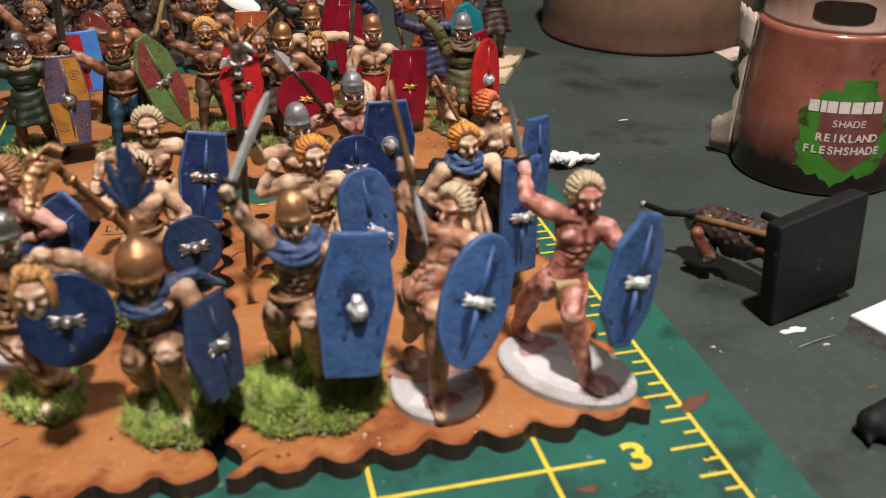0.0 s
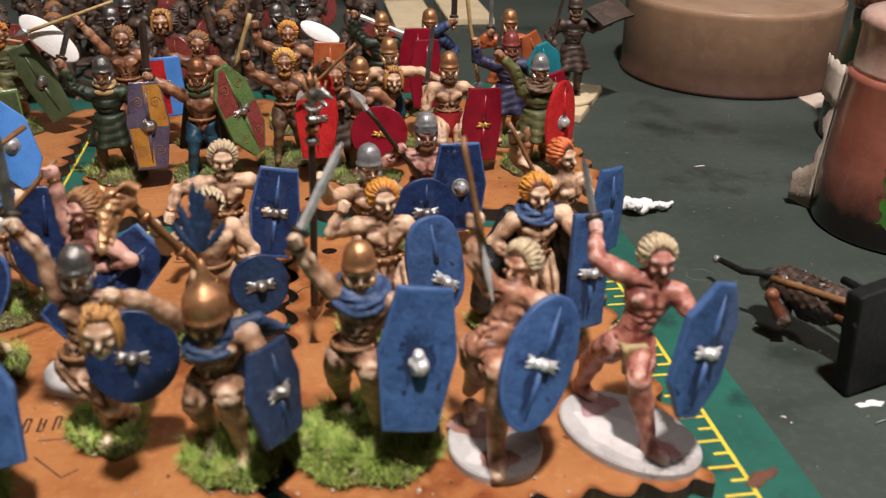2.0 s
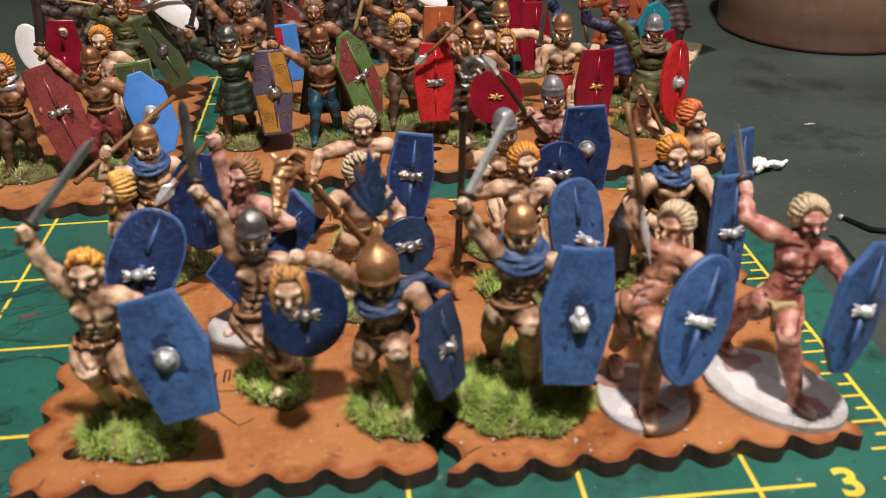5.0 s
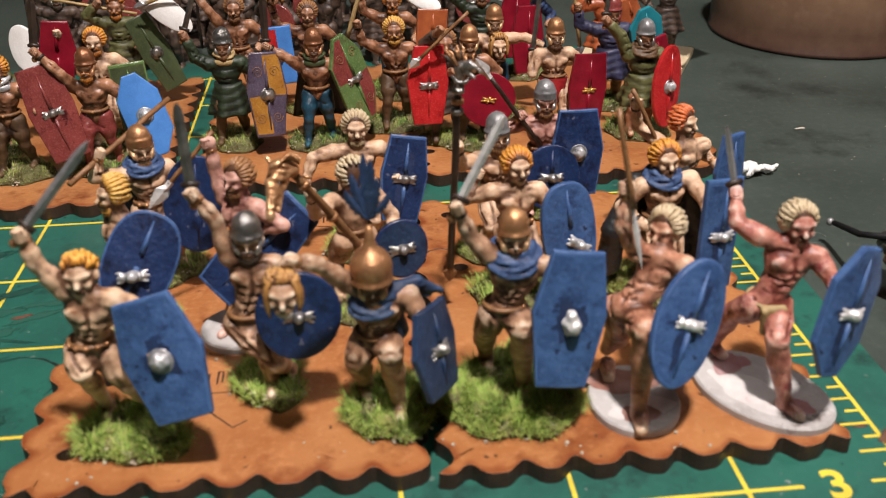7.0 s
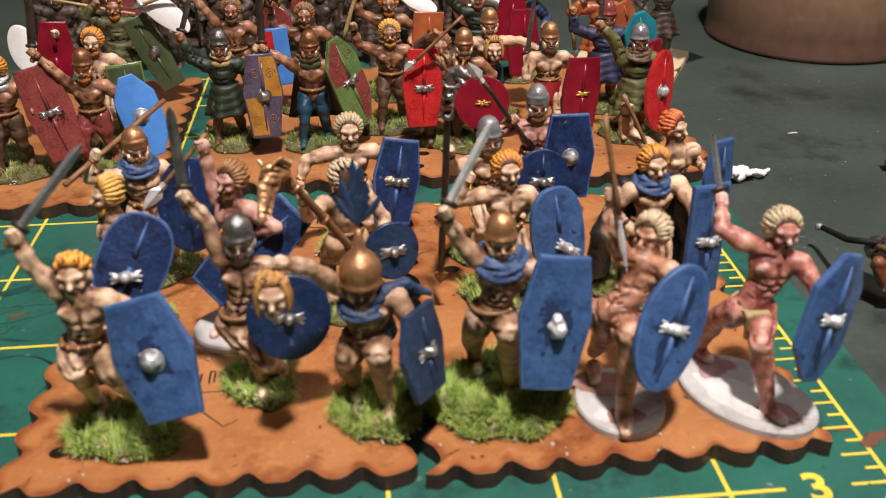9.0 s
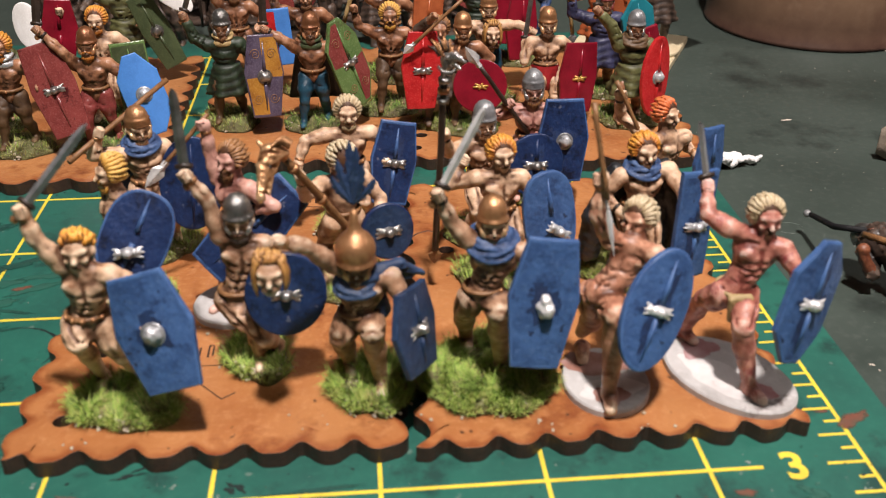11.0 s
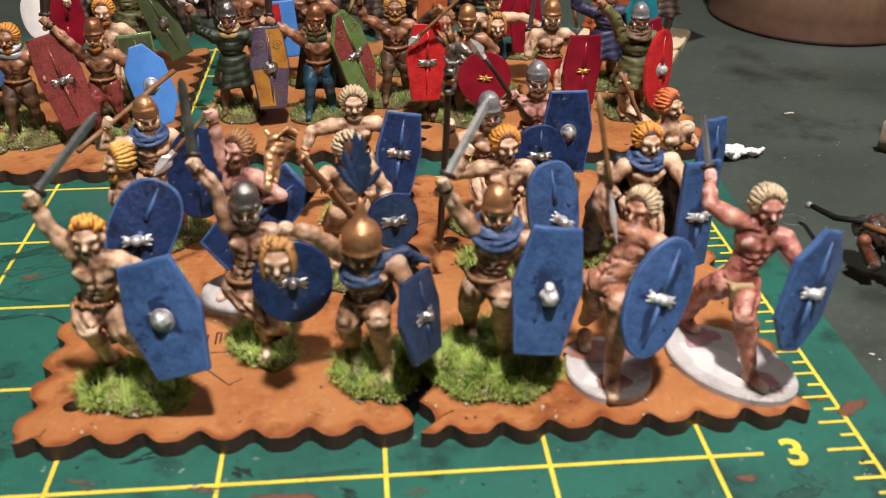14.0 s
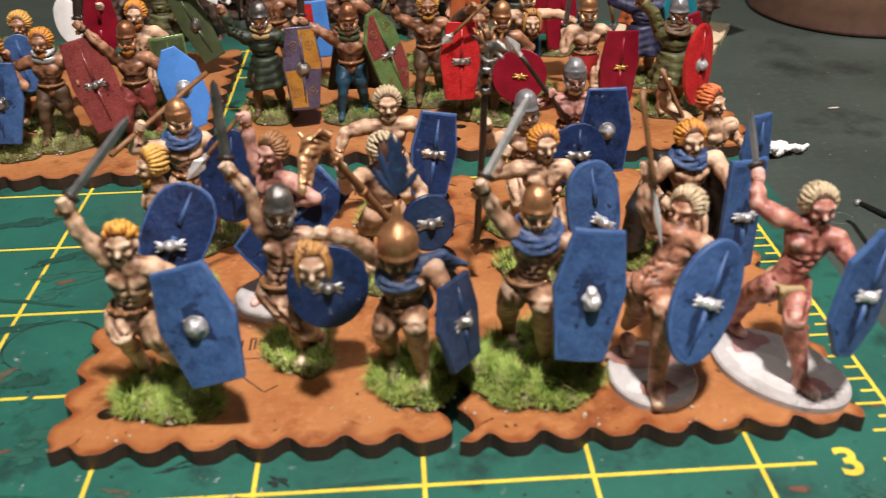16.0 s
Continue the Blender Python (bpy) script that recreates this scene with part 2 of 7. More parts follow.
    "scarlet": material("scarlet_shield_paint", (0.50, 0.022, 0.024), 0.24, second=(0.32, 0.010, 0.012), third=(0.60, 0.09, 0.08), scale=200, bump=0.08, smudge=((0.20, 0.006, 0.008), 200, 0.60)),
    "maroon": material("maroon_shield_paint", (0.215, 0.045, 0.040), 0.25, second=(0.14, 0.026, 0.024), third=(0.33, 0.12, 0.10), scale=260, bump=0.15, smudge=((0.05, 0.010, 0.010), 220, 0.58)),
    "ochre": material("ochre_shield_paint", (0.42, 0.20, 0.035), 0.22, second=(0.24, 0.09, 0.018), third=(0.58, 0.34, 0.10), scale=200, bump=0.2, smudge=((0.10, 0.04, 0.012), 210, 0.56)),
    "violet": material("violet_grey_shield_paint", (0.095, 0.075, 0.115), 0.22, second=(0.05, 0.035, 0.06), third=(0.20, 0.17, 0.23), scale=200, bump=0.2, smudge=((0.03, 0.02, 0.03), 210, 0.56)),
    "shield_green": material("green_shield_paint", (0.115, 0.190, 0.060), 0.24, second=(0.06, 0.11, 0.032), third=(0.26, 0.33, 0.16), scale=200, bump=0.2, smudge=((0.06, 0.05, 0.025), 210, 0.57)),
    "dull_green": material("dark_green_shield_paint", (0.062, 0.082, 0.036), 0.3, second=(0.034, 0.048, 0.022), third=(0.13, 0.15, 0.08), scale=260, bump=0.15),
    "white": material("white_shield_paint", (0.80, 0.79, 0.76), 0.5, second=(0.68, 0.66, 0.62), scale=200, bump=0.08),
    "teal": material("teal_shield_paint", (0.020, 0.230, 0.285), 0.35, second=(0.012, 0.16, 0.21), scale=200, bump=0.08),
    "rust": material("rust_shield_paint", (0.42, 0.115, 0.040), 0.35, second=(0.28, 0.06, 0.02), scale=260, bump=0.1),
    "gold": material("gold_emblem_paint", (0.72, 0.44, 0.12), 0.35, 0.6, bump=0.2),
    "wood": material("brown_shaft_paint", (0.235, 0.115, 0.045), 0.5, second=(0.13, 0.055, 0.02), third=(0.36, 0.20, 0.09), scale=700, bump=0.2),
    "pale_wood": material("pale_shaft_paint", (0.46, 0.33, 0.15), 0.5, second=(0.30, 0.19, 0.07), scale=700, bump=0.2),
    "dark_wood": material("dark_shaft_paint", (0.042, 0.026, 0.017), 0.45, second=(0.02, 0.012, 0.008), third=(0.10, 0.058, 0.034), scale=500, wash=(0.008, 0.005, 0.004), bump=0.2),
    "primer": material("worn_grey_primer", (0.47, 0.455, 0.44), 0.5, second=(0.34, 0.32, 0.305), third=(0.60, 0.585, 0.57), scale=130, fine=600, bump=0.12, smudge=((0.13, 0.10, 0.09), 160, 0.60)),
    # paler tone for the lamplit part of the primed bases, put into the colour
    "primer_lit": material("lit_grey_primer", (0.61, 0.595, 0.575), 0.5, second=(0.50, 0.47, 0.455), third=(0.66, 0.64, 0.62), scale=200, fine=600, bump=0.1, smudge=((0.46, 0.32, 0.30), 130, 0.60)),
    "primer_pink": material("reddish_purple_wash_stain", (0.30, 0.135, 0.135), 0.4, second=(0.46, 0.33, 0.33), scale=160, fine=900, bump=0.15),
    "primer_brown": material("brown_wash_stain", (0.24, 0.11, 0.075), 0.4, second=(0.42, 0.27, 0.25), scale=200, fine=900, bump=0.15),
    "soil": material("flocked_soil", (0.150, 0.155, 0.050), 0.9, second=(0.06, 0.04, 0.02), third=(0.28, 0.24, 0.17), scale=500, fine=2200, bump=0.9),
    "grass": material("static_grass", (0.30, 0.44, 0.065), 0.75, second=(0.16, 0.29, 0.040), third=(0.58, 0.66, 0.25), scale=190, fine=1400, bump=0.0),
    "dry_grass": material("dry_static_grass", (0.42, 0.38, 0.13), 0.7, second=(0.24, 0.22, 0.06), third=(0.62, 0.56, 0.30), scale=350, fine=1400, bump=0.0),
    "pale_grass": material("pale_static_grass", (0.43, 0.51, 0.12), 0.75, second=(0.30, 0.40, 0.08), third=(0.62, 0.64, 0.30), scale=190, fine=1400, bump=0.0),
    "deep_grass": material("dark_static_grass", (0.095, 0.19, 0.026), 0.8, second=(0.060, 0.13, 0.018), third=(0.24, 0.32, 0.07), scale=190, fine=1400, bump=0.0),
    "stone": material("pale_grit", (0.48, 0.42, 0.32), 0.75, second=(0.22, 0.17, 0.11), third=(0.66, 0.61, 0.50), scale=900, bump=0.5),
    "black": material("black_plastic", (0.010, 0.010, 0.011), 0.62, third=(0.016, 0.016, 0.017), scale=200, fine=900, bump=0.5, spec=0.22, specks=((0.10, 0.10, 0.10), 420, 0.74)),
    "tissue": material("white_tissue", (0.82, 0.81, 0.78), 0.85, second=(0.74, 0.72, 0.68), scale=400, bump=0.5),
    "paper": material("torn_label_paper", (0.62, 0.54, 0.45), 0.8, second=(0.42, 0.33, 0.25), third=(0.74, 0.68, 0.60), scale=180, bump=0.3),
    "old_paper": material("soaked_grey_label_paper", (0.27, 0.22, 0.165), 0.85, second=(0.17, 0.125, 0.09), third=(0.42, 0.36, 0.29), scale=180, bump=0.4),
    "beige": material("bare_mdf_plinth", (0.62, 0.52, 0.34), 0.7, second=(0.52, 0.41, 0.25), scale=120, bump=0.1),
    "label_green": material("worn_green_label_print", (0.055, 0.225, 0.024), 0.4, second=(0.040, 0.150, 0.018), third=(0.085, 0.28, 0.04), scale=150, fine=1200, bump=0.05, smudge=((0.040, 0.035, 0.016), 170, 0.53)),
    "label_bright": material("bright_green_label_print", (0.050, 0.33, 0.020), 0.4, second=(0.03, 0.20, 0.015), scale=150, fine=1200, bump=0.05),
    "label_maroon": material("maroon_label_print", (0.185, 0.062, 0.052), 0.35, second=(0.12, 0.035, 0.03), scale=250, bump=0.05),
    "label_white": material("white_label_print", (0.74, 0.68, 0.62), 0.4, second=(0.6, 0.5, 0.44), scale=900, bump=0.02),
    "dark_liquid": material("dark_brown_wash_in_plastic", (0.022, 0.012, 0.010), 0.16, second=(0.040, 0.020, 0.015), scale=90, fine=700, bump=0.03, coat=0.4),
    "pink_film": material("wash_settled_in_clear_plastic", (0.33, 0.115, 0.080), 0.24, second=(0.20, 0.060, 0.040), third=(0.34, 0.140, 0.10), scale=60, fine=500, bump=0.03, coat=0.25, smudge=((0.07, 0.03, 0.02), 130, 0.62), low_tone=((0.012, 0.007, 0.006), 0.009, 0.020)),
    "clear_lid": material("stained_clear_plastic_lid", (0.58, 0.41, 0.34), 0.25, second=(0.42, 0.23, 0.17), third=(0.66, 0.50, 0.43), scale=70, fine=600, bump=0.03, coat=0.3, smudge=((0.20, 0.08, 0.05), 110, 0.62)),
    "pot_green": material("dark_green_pot", (0.012, 0.034, 0.016), 0.25, second=(0.008, 0.020, 0.010), scale=120, bump=0.03, coat=0.3),
    # the tub wall is darker towards its foot and paler towards its top
    "tub_water": material("murky_brown_water_tub", (0.34, 0.215, 0.13), 0.40, second=(0.25, 0.145, 0.088), third=(0.40, 0.265, 0.17), scale=35, fine=300, bump=0.02, spec=0.3, low_tone=((0.050, 0.024, 0.019), 0.002, 0.034)),
    "tub_rim": material("stained_tub_rim", (0.40, 0.27, 0.18), 0.3, second=(0.28, 0.17, 0.10), scale=40, fine=300, bump=0.02, coat=0.3),
    "wall": material("dim_painted_wall", (0.45, 0.40, 0.34), 0.8, scale=3, fine=60, bump=0.1),
    "hair_root": material("dark_brown_hair_recess", (0.085, 0.035, 0.014), 0.6, scale=600),
    "cardboard": material("grey_cardboard_edge", (0.16, 0.16, 0.165), 0.8, second=(0.30, 0.30, 0.30), scale=500, bump=0.5),
}


# ---- mesh helpers, in millimetres ----
class Shape:
    """Collects pieces of one mesh, each with its material."""

    def __init__(self):
        self.verts, self.faces, self.slots, self.smooth, self.names, self.relief = [], [], [], [], [], []

    def slot(self, key):
        if key not in self.names:
            self.names.append(key)
        return self.names.index(key)

    def add(self, verts, faces, key, smooth=True, relief=None):
        n, s = len(self.verts), self.slot(key)
        self.relief.extend([0.5] * len(verts) if relief is None else map(float, relief))
        self.verts.extend(tuple(map(float, v)) for v in verts)
        for f in faces:
            self.faces.append(tuple(int(i) + n for i in f))
            self.slots.append(s)
            self.smooth.append(smooth)

    def mesh(self, name):
        me = bpy.data.meshes.new(name)
        me.from_pydata([(x * MM, y * MM, z * MM) for x, y, z in self.verts], [], self.faces)
        for key in self.names:
            me.materials.append(M[key])
        me.polygons.foreach_set("material_index", self.slots)
        me.polygons.foreach_set("use_smooth", self.smooth)
        me.attributes.new("relief", "FLOAT", "POINT").data.foreach_set("value", self.relief)
        me.update()
        return me

    def thing(self, name, x=0, y=0, z=0, parent=None, turn=0):
        ob = new(name, self.mesh(name))
        ob.matrix_basis = pose(x * MM, y * MM, z * MM, 0, 0, turn)
        if parent:
            ob.parent = parent
        return ob


V = lambda *a: np.array(a, float)


def unit(v):
    return v / max(np.linalg.norm(v), 1e-9)


def tube(s, pts, radii, key, n=7, caps=True, smooth=True, relief=None):
    pts = [np.asarray(p, float) for p in pts]
    verts, faces = [], []
    d0 = unit(pts[1] - pts[0])
    side = unit(np.cross(d0, V(0, 0, 1) if abs(d0[2]) < 0.9 else V(1, 0, 0)))
    for i, p in enumerate(pts):
        d = unit(pts[min(i + 1, len(pts) - 1)] - pts[max(i - 1, 0)])
        side = unit(side - d * (side @ d))
        up = np.cross(d, side)
        for k in range(n):
            a = 2 * math.pi * k / n
            verts.append(p + radii[i] * (math.cos(a) * side + math.sin(a) * up))
    for i in range(len(pts) - 1):
        for k in range(n):
            faces.append((i * n + k, i * n + (k + 1) % n, (i + 1) * n + (k + 1) % n, (i + 1) * n + k))
    if caps:
        faces.append(tuple(range(n))[::-1])
        faces.append(tuple((len(pts) - 1) * n + k for k in range(n)))
    s.add(verts, faces, key, smooth, None if relief is None else [r for r in relief for _ in range(n)])


def revolve(s, c, axis, profile, key, n=20, squash=1.0, side=None, smooth=True):
    """profile: rows of radius and height along the axis from c."""
    axis = unit(np.asarray(axis, float))
    side = unit(np.cross(axis, V(0, 1, 0) if abs(axis[1]) < 0.9 else V(1, 0, 0))) if side is None else unit(side - axis * (side @ axis))
    other = np.cross(axis, side)
    verts, faces = [], []
    for r, h in profile:
        for k in range(n):
            a = 2 * math.pi * k / n
            verts.append(c + axis * h + r * (math.cos(a) * side + squash * math.sin(a) * other))
    for i in range(len(profile) - 1):
        for k in range(n):
            faces.append((i * n + k, i * n + (k + 1) % n, (i + 1) * n + (k + 1) % n, (i + 1) * n + k))
    faces.append(tuple(range(n))[::-1])
    faces.append(tuple((len(profile) - 1) * n + k for k in range(n)))
    s.add(verts, faces, key, smooth)


def ball(s, c, r, key, n=10, axis=(0, 0, 1), stretch=1.0):
    revolve(s, np.asarray(c, float), V(*axis), [(r * math.sin(math.pi * i / 6 + 1e-3), -r * stretch * math.cos(math.pi * i / 6)) for i in range(7)], key, n)


def blended(s, prims, key, h=0.45, k=0.7, knobbly=0.0, details=(), grooves=()):
    """A skin over tapered capsules (a, b, ra, rb) and ellipsoids (c, radii), melted into one another; the details melt
    less, and the grooves (points, direction they are cut from, radius) are carved into the surface."""
    whole = len(prims)
    prims = list(prims) + list(details)
    lo, hi = np.full(3, 1e9), np.full(3, -1e9)
    for p in prims:
        if len(p) == 4:
            a, b, ra, rb = p
            r = max(ra, rb)
            lo, hi = np.minimum(lo, np.minimum(a, b) - r), np.maximum(hi, np.maximum(a, b) + r)
        else:
            lo, hi = np.minimum(lo, p[0] - np.max(p[1])), np.maximum(hi, p[0] + np.max(p[1]))
    lo -= 2 * h + 0.3
    n = np.ceil((hi - lo + 2 * h + 0.6) / h).astype(int) + 1
    field = np.full(n, 3.0)
    melt = k
    for number, p in enumerate(prims):
        m = 1.6
        k = melt if number < whole else min(melt, 0.28)
        if len(p) == 4:
            a, b, ra, rb = p
            r = max(ra, rb) + m
            bl, bh = np.minimum(a, b) - r, np.maximum(a, b) + r
        else:
            bl, bh = p[0] - np.max(p[1]) - m, p[0] + np.max(p[1]) + m
        i0 = np.maximum(np.floor((bl - lo) / h).astype(int), 0)
        i1 = np.minimum(np.ceil((bh - lo) / h).astype(int) + 1, n)
        g = np.stack(np.meshgrid(*[lo[j] + h * np.arange(i0[j], i1[j]) for j in range(3)], indexing="ij"), -1)
        if len(p) == 4:
            ab = b - a
            t = np.clip(((g - a) @ ab) / max(ab @ ab, 1e-6), 0, 1)
            d = np.linalg.norm(g - a - t[..., None] * ab, axis=-1) - (ra + t * (rb - ra))
        else:
            q = (g - p[0]) / p[1]
            l0, l1 = np.linalg.norm(q, axis=-1), np.linalg.norm(q / p[1], axis=-1)
            d = l0 * (l0 - 1) / np.maximum(l1, 1e-6)
        box = tuple(slice(i0[j], i1[j]) for j in range(3))
        f = field[box]
        w = np.clip(0.5 + 0.5 * (f - d) / k, 0, 1)
        field[box] = f * (1 - w) + d * w - k * w * (1 - w)
    if knobbly:
        gx, gy, gz = np.meshgrid(*[lo[j] + h * np.arange(n[j]) for j in range(3)], indexing="ij")
        field += knobbly * (np.sin(2.3 * gx + 1.1 * gz) * np.sin(2.1 * gy + 0.7 * gx) * np.sin(1.9 * gz + 0.9 * gy) + 0.5 * np.sin(4.4 * gx - 1.3 * gy) * np.sin(3.9 * gz + 1.7 * gx))
    for pts, way, r in grooves:
        way, cut = unit(way), []
        for p in pts:
            steps = p + way * np.arange(5.0, -3.0, -0.15)[:, None]
            cell = np.clip(np.round((steps - lo) / h).astype(int), 0, n - 1)
            hit = np.nonzero(field[cell[:, 0], cell[:, 1], cell[:, 2]] < 0)[0]
            if len(hit) and hit[0] > 0:
                cut.append(steps[hit[0]] + way * 0.08)
        for a, b in zip(cut, cut[1:]):
            if np.linalg.norm(b - a) > 4.5:
                continue
            i0 = np.maximum(np.floor((np.minimum(a, b) - r - 0.5 - lo) / h).astype(int), 0)
            i1 = np.minimum(np.ceil((np.maximum(a, b) + r + 0.5 - lo) / h).astype(int) + 1, n)
            g = np.stack(np.meshgrid(*[lo[j] + h * np.arange(i0[j], i1[j]) for j in range(3)], indexing="ij"), -1)
            t = np.clip(((g - a) @ (b - a)) / max((b - a) @ (b - a), 1e-6), 0, 1)
            d = np.linalg.norm(g - a - t[..., None] * (b - a), axis=-1) - r
            box = tuple(slice(i0[j], i1[j]) for j in range(3))
            w = np.clip(0.5 - 0.5 * (field[box] + d) / 0.2, 0, 1)
            field[box] = field[box] * (1 - w) - d * w + 0.2 * w * (1 - w)
    inside = field < 0
    c = np.array(field.shape) - 1
    total, count = np.zeros((*c, 3)), np.zeros(tuple(c))
    corner = lambda arr, o: arr[o[0]:o[0] + c[0], o[1]:o[1] + c[1], o[2]:o[2] + c[2]]
    for ax in range(3):
        for u in (0, 1):
            for v in (0, 1):
                o = [0, 0, 0]
                o[(ax + 1) % 3], o[(ax + 2) % 3] = u, v
                o2 = list(o)
                o2[ax] = 1
                f0, f1 = corner(field, o), corner(field, o2)
                cross = corner(inside, o) != corner(inside, o2)
                t = np.where(cross, f0 / np.where(cross, f0 - f1, 1), 0)
                at = np.zeros((*c, 3))
                at[..., (ax + 1) % 3], at[..., (ax + 2) % 3], at[..., ax] = u, v, t
                total += at * cross[..., None]
                count += cross
    used = count > 0
    ids = np.full(tuple(c), -1)
    ids[used] = np.arange(used.sum())
    where = np.argwhere(used)
    verts = lo + h * (where + total[used] / count[used][:, None])
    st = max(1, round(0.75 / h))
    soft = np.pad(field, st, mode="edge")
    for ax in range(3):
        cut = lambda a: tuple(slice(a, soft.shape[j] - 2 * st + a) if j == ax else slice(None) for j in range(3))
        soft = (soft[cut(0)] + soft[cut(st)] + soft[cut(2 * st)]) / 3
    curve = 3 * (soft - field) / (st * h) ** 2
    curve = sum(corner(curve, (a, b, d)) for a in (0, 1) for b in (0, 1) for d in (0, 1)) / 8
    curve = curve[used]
    faces = []
    for ax in range(3):
        a, b = (ax + 1) % 3, (ax + 2) % 3
        s0 = [slice(None)] * 3
        s1 = [slice(None)] * 3
        s0[ax], s1[ax] = slice(None, -1), slice(1, None)
        change = inside[tuple(s0)] != inside[tuple(s1)]
        out = inside[tuple(s0)]
        idx = np.argwhere(change)
        idx = idx[(idx[:, a] > 0) & (idx[:, b] > 0) & (idx[:, a] < c[a]) & (idx[:, b] < c[b])]
        if not len(idx):
            continue
        def cell(da, db):
            q = idx.copy()
            q[:, a] -= da
            q[:, b] -= db
            return ids[q[:, 0], q[:, 1], q[:, 2]]
        quad = np.stack([cell(1, 1), cell(0, 1), cell(0, 0), cell(1, 0)], 1)
        flip = ~out[idx[:, 0], idx[:, 1], idx[:, 2]]
        quad[flip] = quad[flip][:, ::-1]
        faces.extend(map(tuple, quad))
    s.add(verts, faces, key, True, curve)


# ---- the room, the table and the cutting mat ----
INCH = 25.4


def slab(name, x0, x1, y0, y1, z0, z1, key, parent=None, bevel=0.0):
    bm = bmesh.new()
    bmesh.ops.create_cube(bm, size=1)
    for v in bm.verts:
        v.co = ((x0 + x1) / 2 + v.co.x * (x1 - x0), (y0 + y1) / 2 + v.co.y * (y1 - y0), (z0 + z1) / 2 + v.co.z * (z1 - z0))
        v.co *= MM
    if bevel:
        bmesh.ops.bevel(bm, geom=bm.edges[:], offset=bevel * MM, segments=2, affect="EDGES")
    me = bpy.data.meshes.new(name)
    bm.to_mesh(me)
    bm.free()
    me.materials.append(M[key])
    ob = new(name, me)
    if parent:
        ob.parent = parent
    return ob


tagged(slab("table_top", -900, 700, -700, 700, -32, -2, "table", bevel=3), "dark green-grey work table top with paint smudges", "table", kind="structure")
tagged(slab("floor", -2000, 2000, -2000, 2000, -780, -760, "wall"), "plain dim floor of the room", "floor", kind="structure")
tagged(slab("ceiling", -2000, 2000, -2000, 2000, 1700, 1750, "wall"), "plain dim ceiling of the room", "ceiling", kind="structure")
for name, b in (("wall_north", (-2000, 2000, 1900, 2000)), ("wall_south", (-2000, 2000, -2000, -1900)), ("wall_east", (1900, 2000, -1900, 1900)), ("wall_west", (-2000, -1900, -1900, 1900))):
    tagged(slab(name, *b, -760, 1700, "wall"), "plain painted wall of a dim room", "wall", kind="structure")

mat = tagged(slab("cutting_mat", -420, 35, -86, 222, -2, 0, "mat", bevel=0.4), "green cutting mat with yellow inch grid and paint stains", "cutting mat")


def strip(name, x0, x1, y0, y1, key="line", z=0.06):
    return slab(name, x0, x1, y0, y1, 0.0, z, key, mat)


LEFT, BOTTOM, TOP = -400, -76, 205
for i in range(0, 16):
    strip("grid_line", -i * INCH - 0.35, -i * INCH + 0.35, BOTTOM, TOP, z=0.05)
for j in range(-2, 9):
    strip("grid_line", LEFT, 8.6, j * INCH - 0.35, j * INCH + 0.35)
strip("ruler_line", INCH - 0.35, INCH + 0.35, BOTTOM, TOP)
for e in range(-12, 40):
    length = 6.4 if e % 8 == 0 else 5.0 if e % 2 == 0 else 2.7
    strip("ruler_tick", INCH - length, INCH - 0.35, e * INCH / 8 - 0.28, e * INCH / 8 + 0.28)


def lettering(name, text, size, key, parent, m, bold=0.0, depth=0.03):
    cu = bpy.data.curves.new(name, "FONT")
    cu.body, cu.size, cu.align_x, cu.align_y = text, size * MM, "CENTER", "CENTER"
    cu.offset, cu.extrude = bold * MM, depth * MM
    cu.materials.append(M[key])
    ob = new(name, cu)
    ob.parent = parent
    ob.matrix_basis = m
    return ob


lettering("numeral", "3", 8.0, "line", mat, pose(13.6 * MM, -0.3 * MM, 0.03 * MM, 0, 0, 0), bold=0.22)

# paint stains on the mat and the table, thin dried patches
def patch(name, x, y, rx, ry, turn, key, parent, z, seed, rag=0.35, n=28):
    rng = random.Random(seed)
    s = Shape()
    ph = [rng.uniform(0, 6.28) for _ in range(4)]
    pts = []
    for k in range(n):
        a = 2 * math.pi * k / n
        r = 1 + rag * (0.5 * math.sin(2 * a + ph[0]) + 0.35 * math.sin(3 * a + ph[1]) + 0.3 * math.sin(5 * a + ph[2]) + 0.2 * math.sin(9 * a + ph[3]))
        pts.append((rx * r * math.cos(a), ry * r * math.sin(a), 0))
    s.add([(px * f, py * f, 0.02) for f in (1.0, 0.72, 0.4) for px, py, _ in pts], [tuple(range(2 * n, 3 * n))] + [(i * n + k, i * n + (k + 1) % n, (i + 1) * n + (k + 1) % n, (i + 1) * n + k) for i in range(2) for k in range(n)], key, False, [0.0] * n + [0.5] * n + [0.85] * n)
    ob = s.thing(name, x, y, z, parent, turn)
    return ob


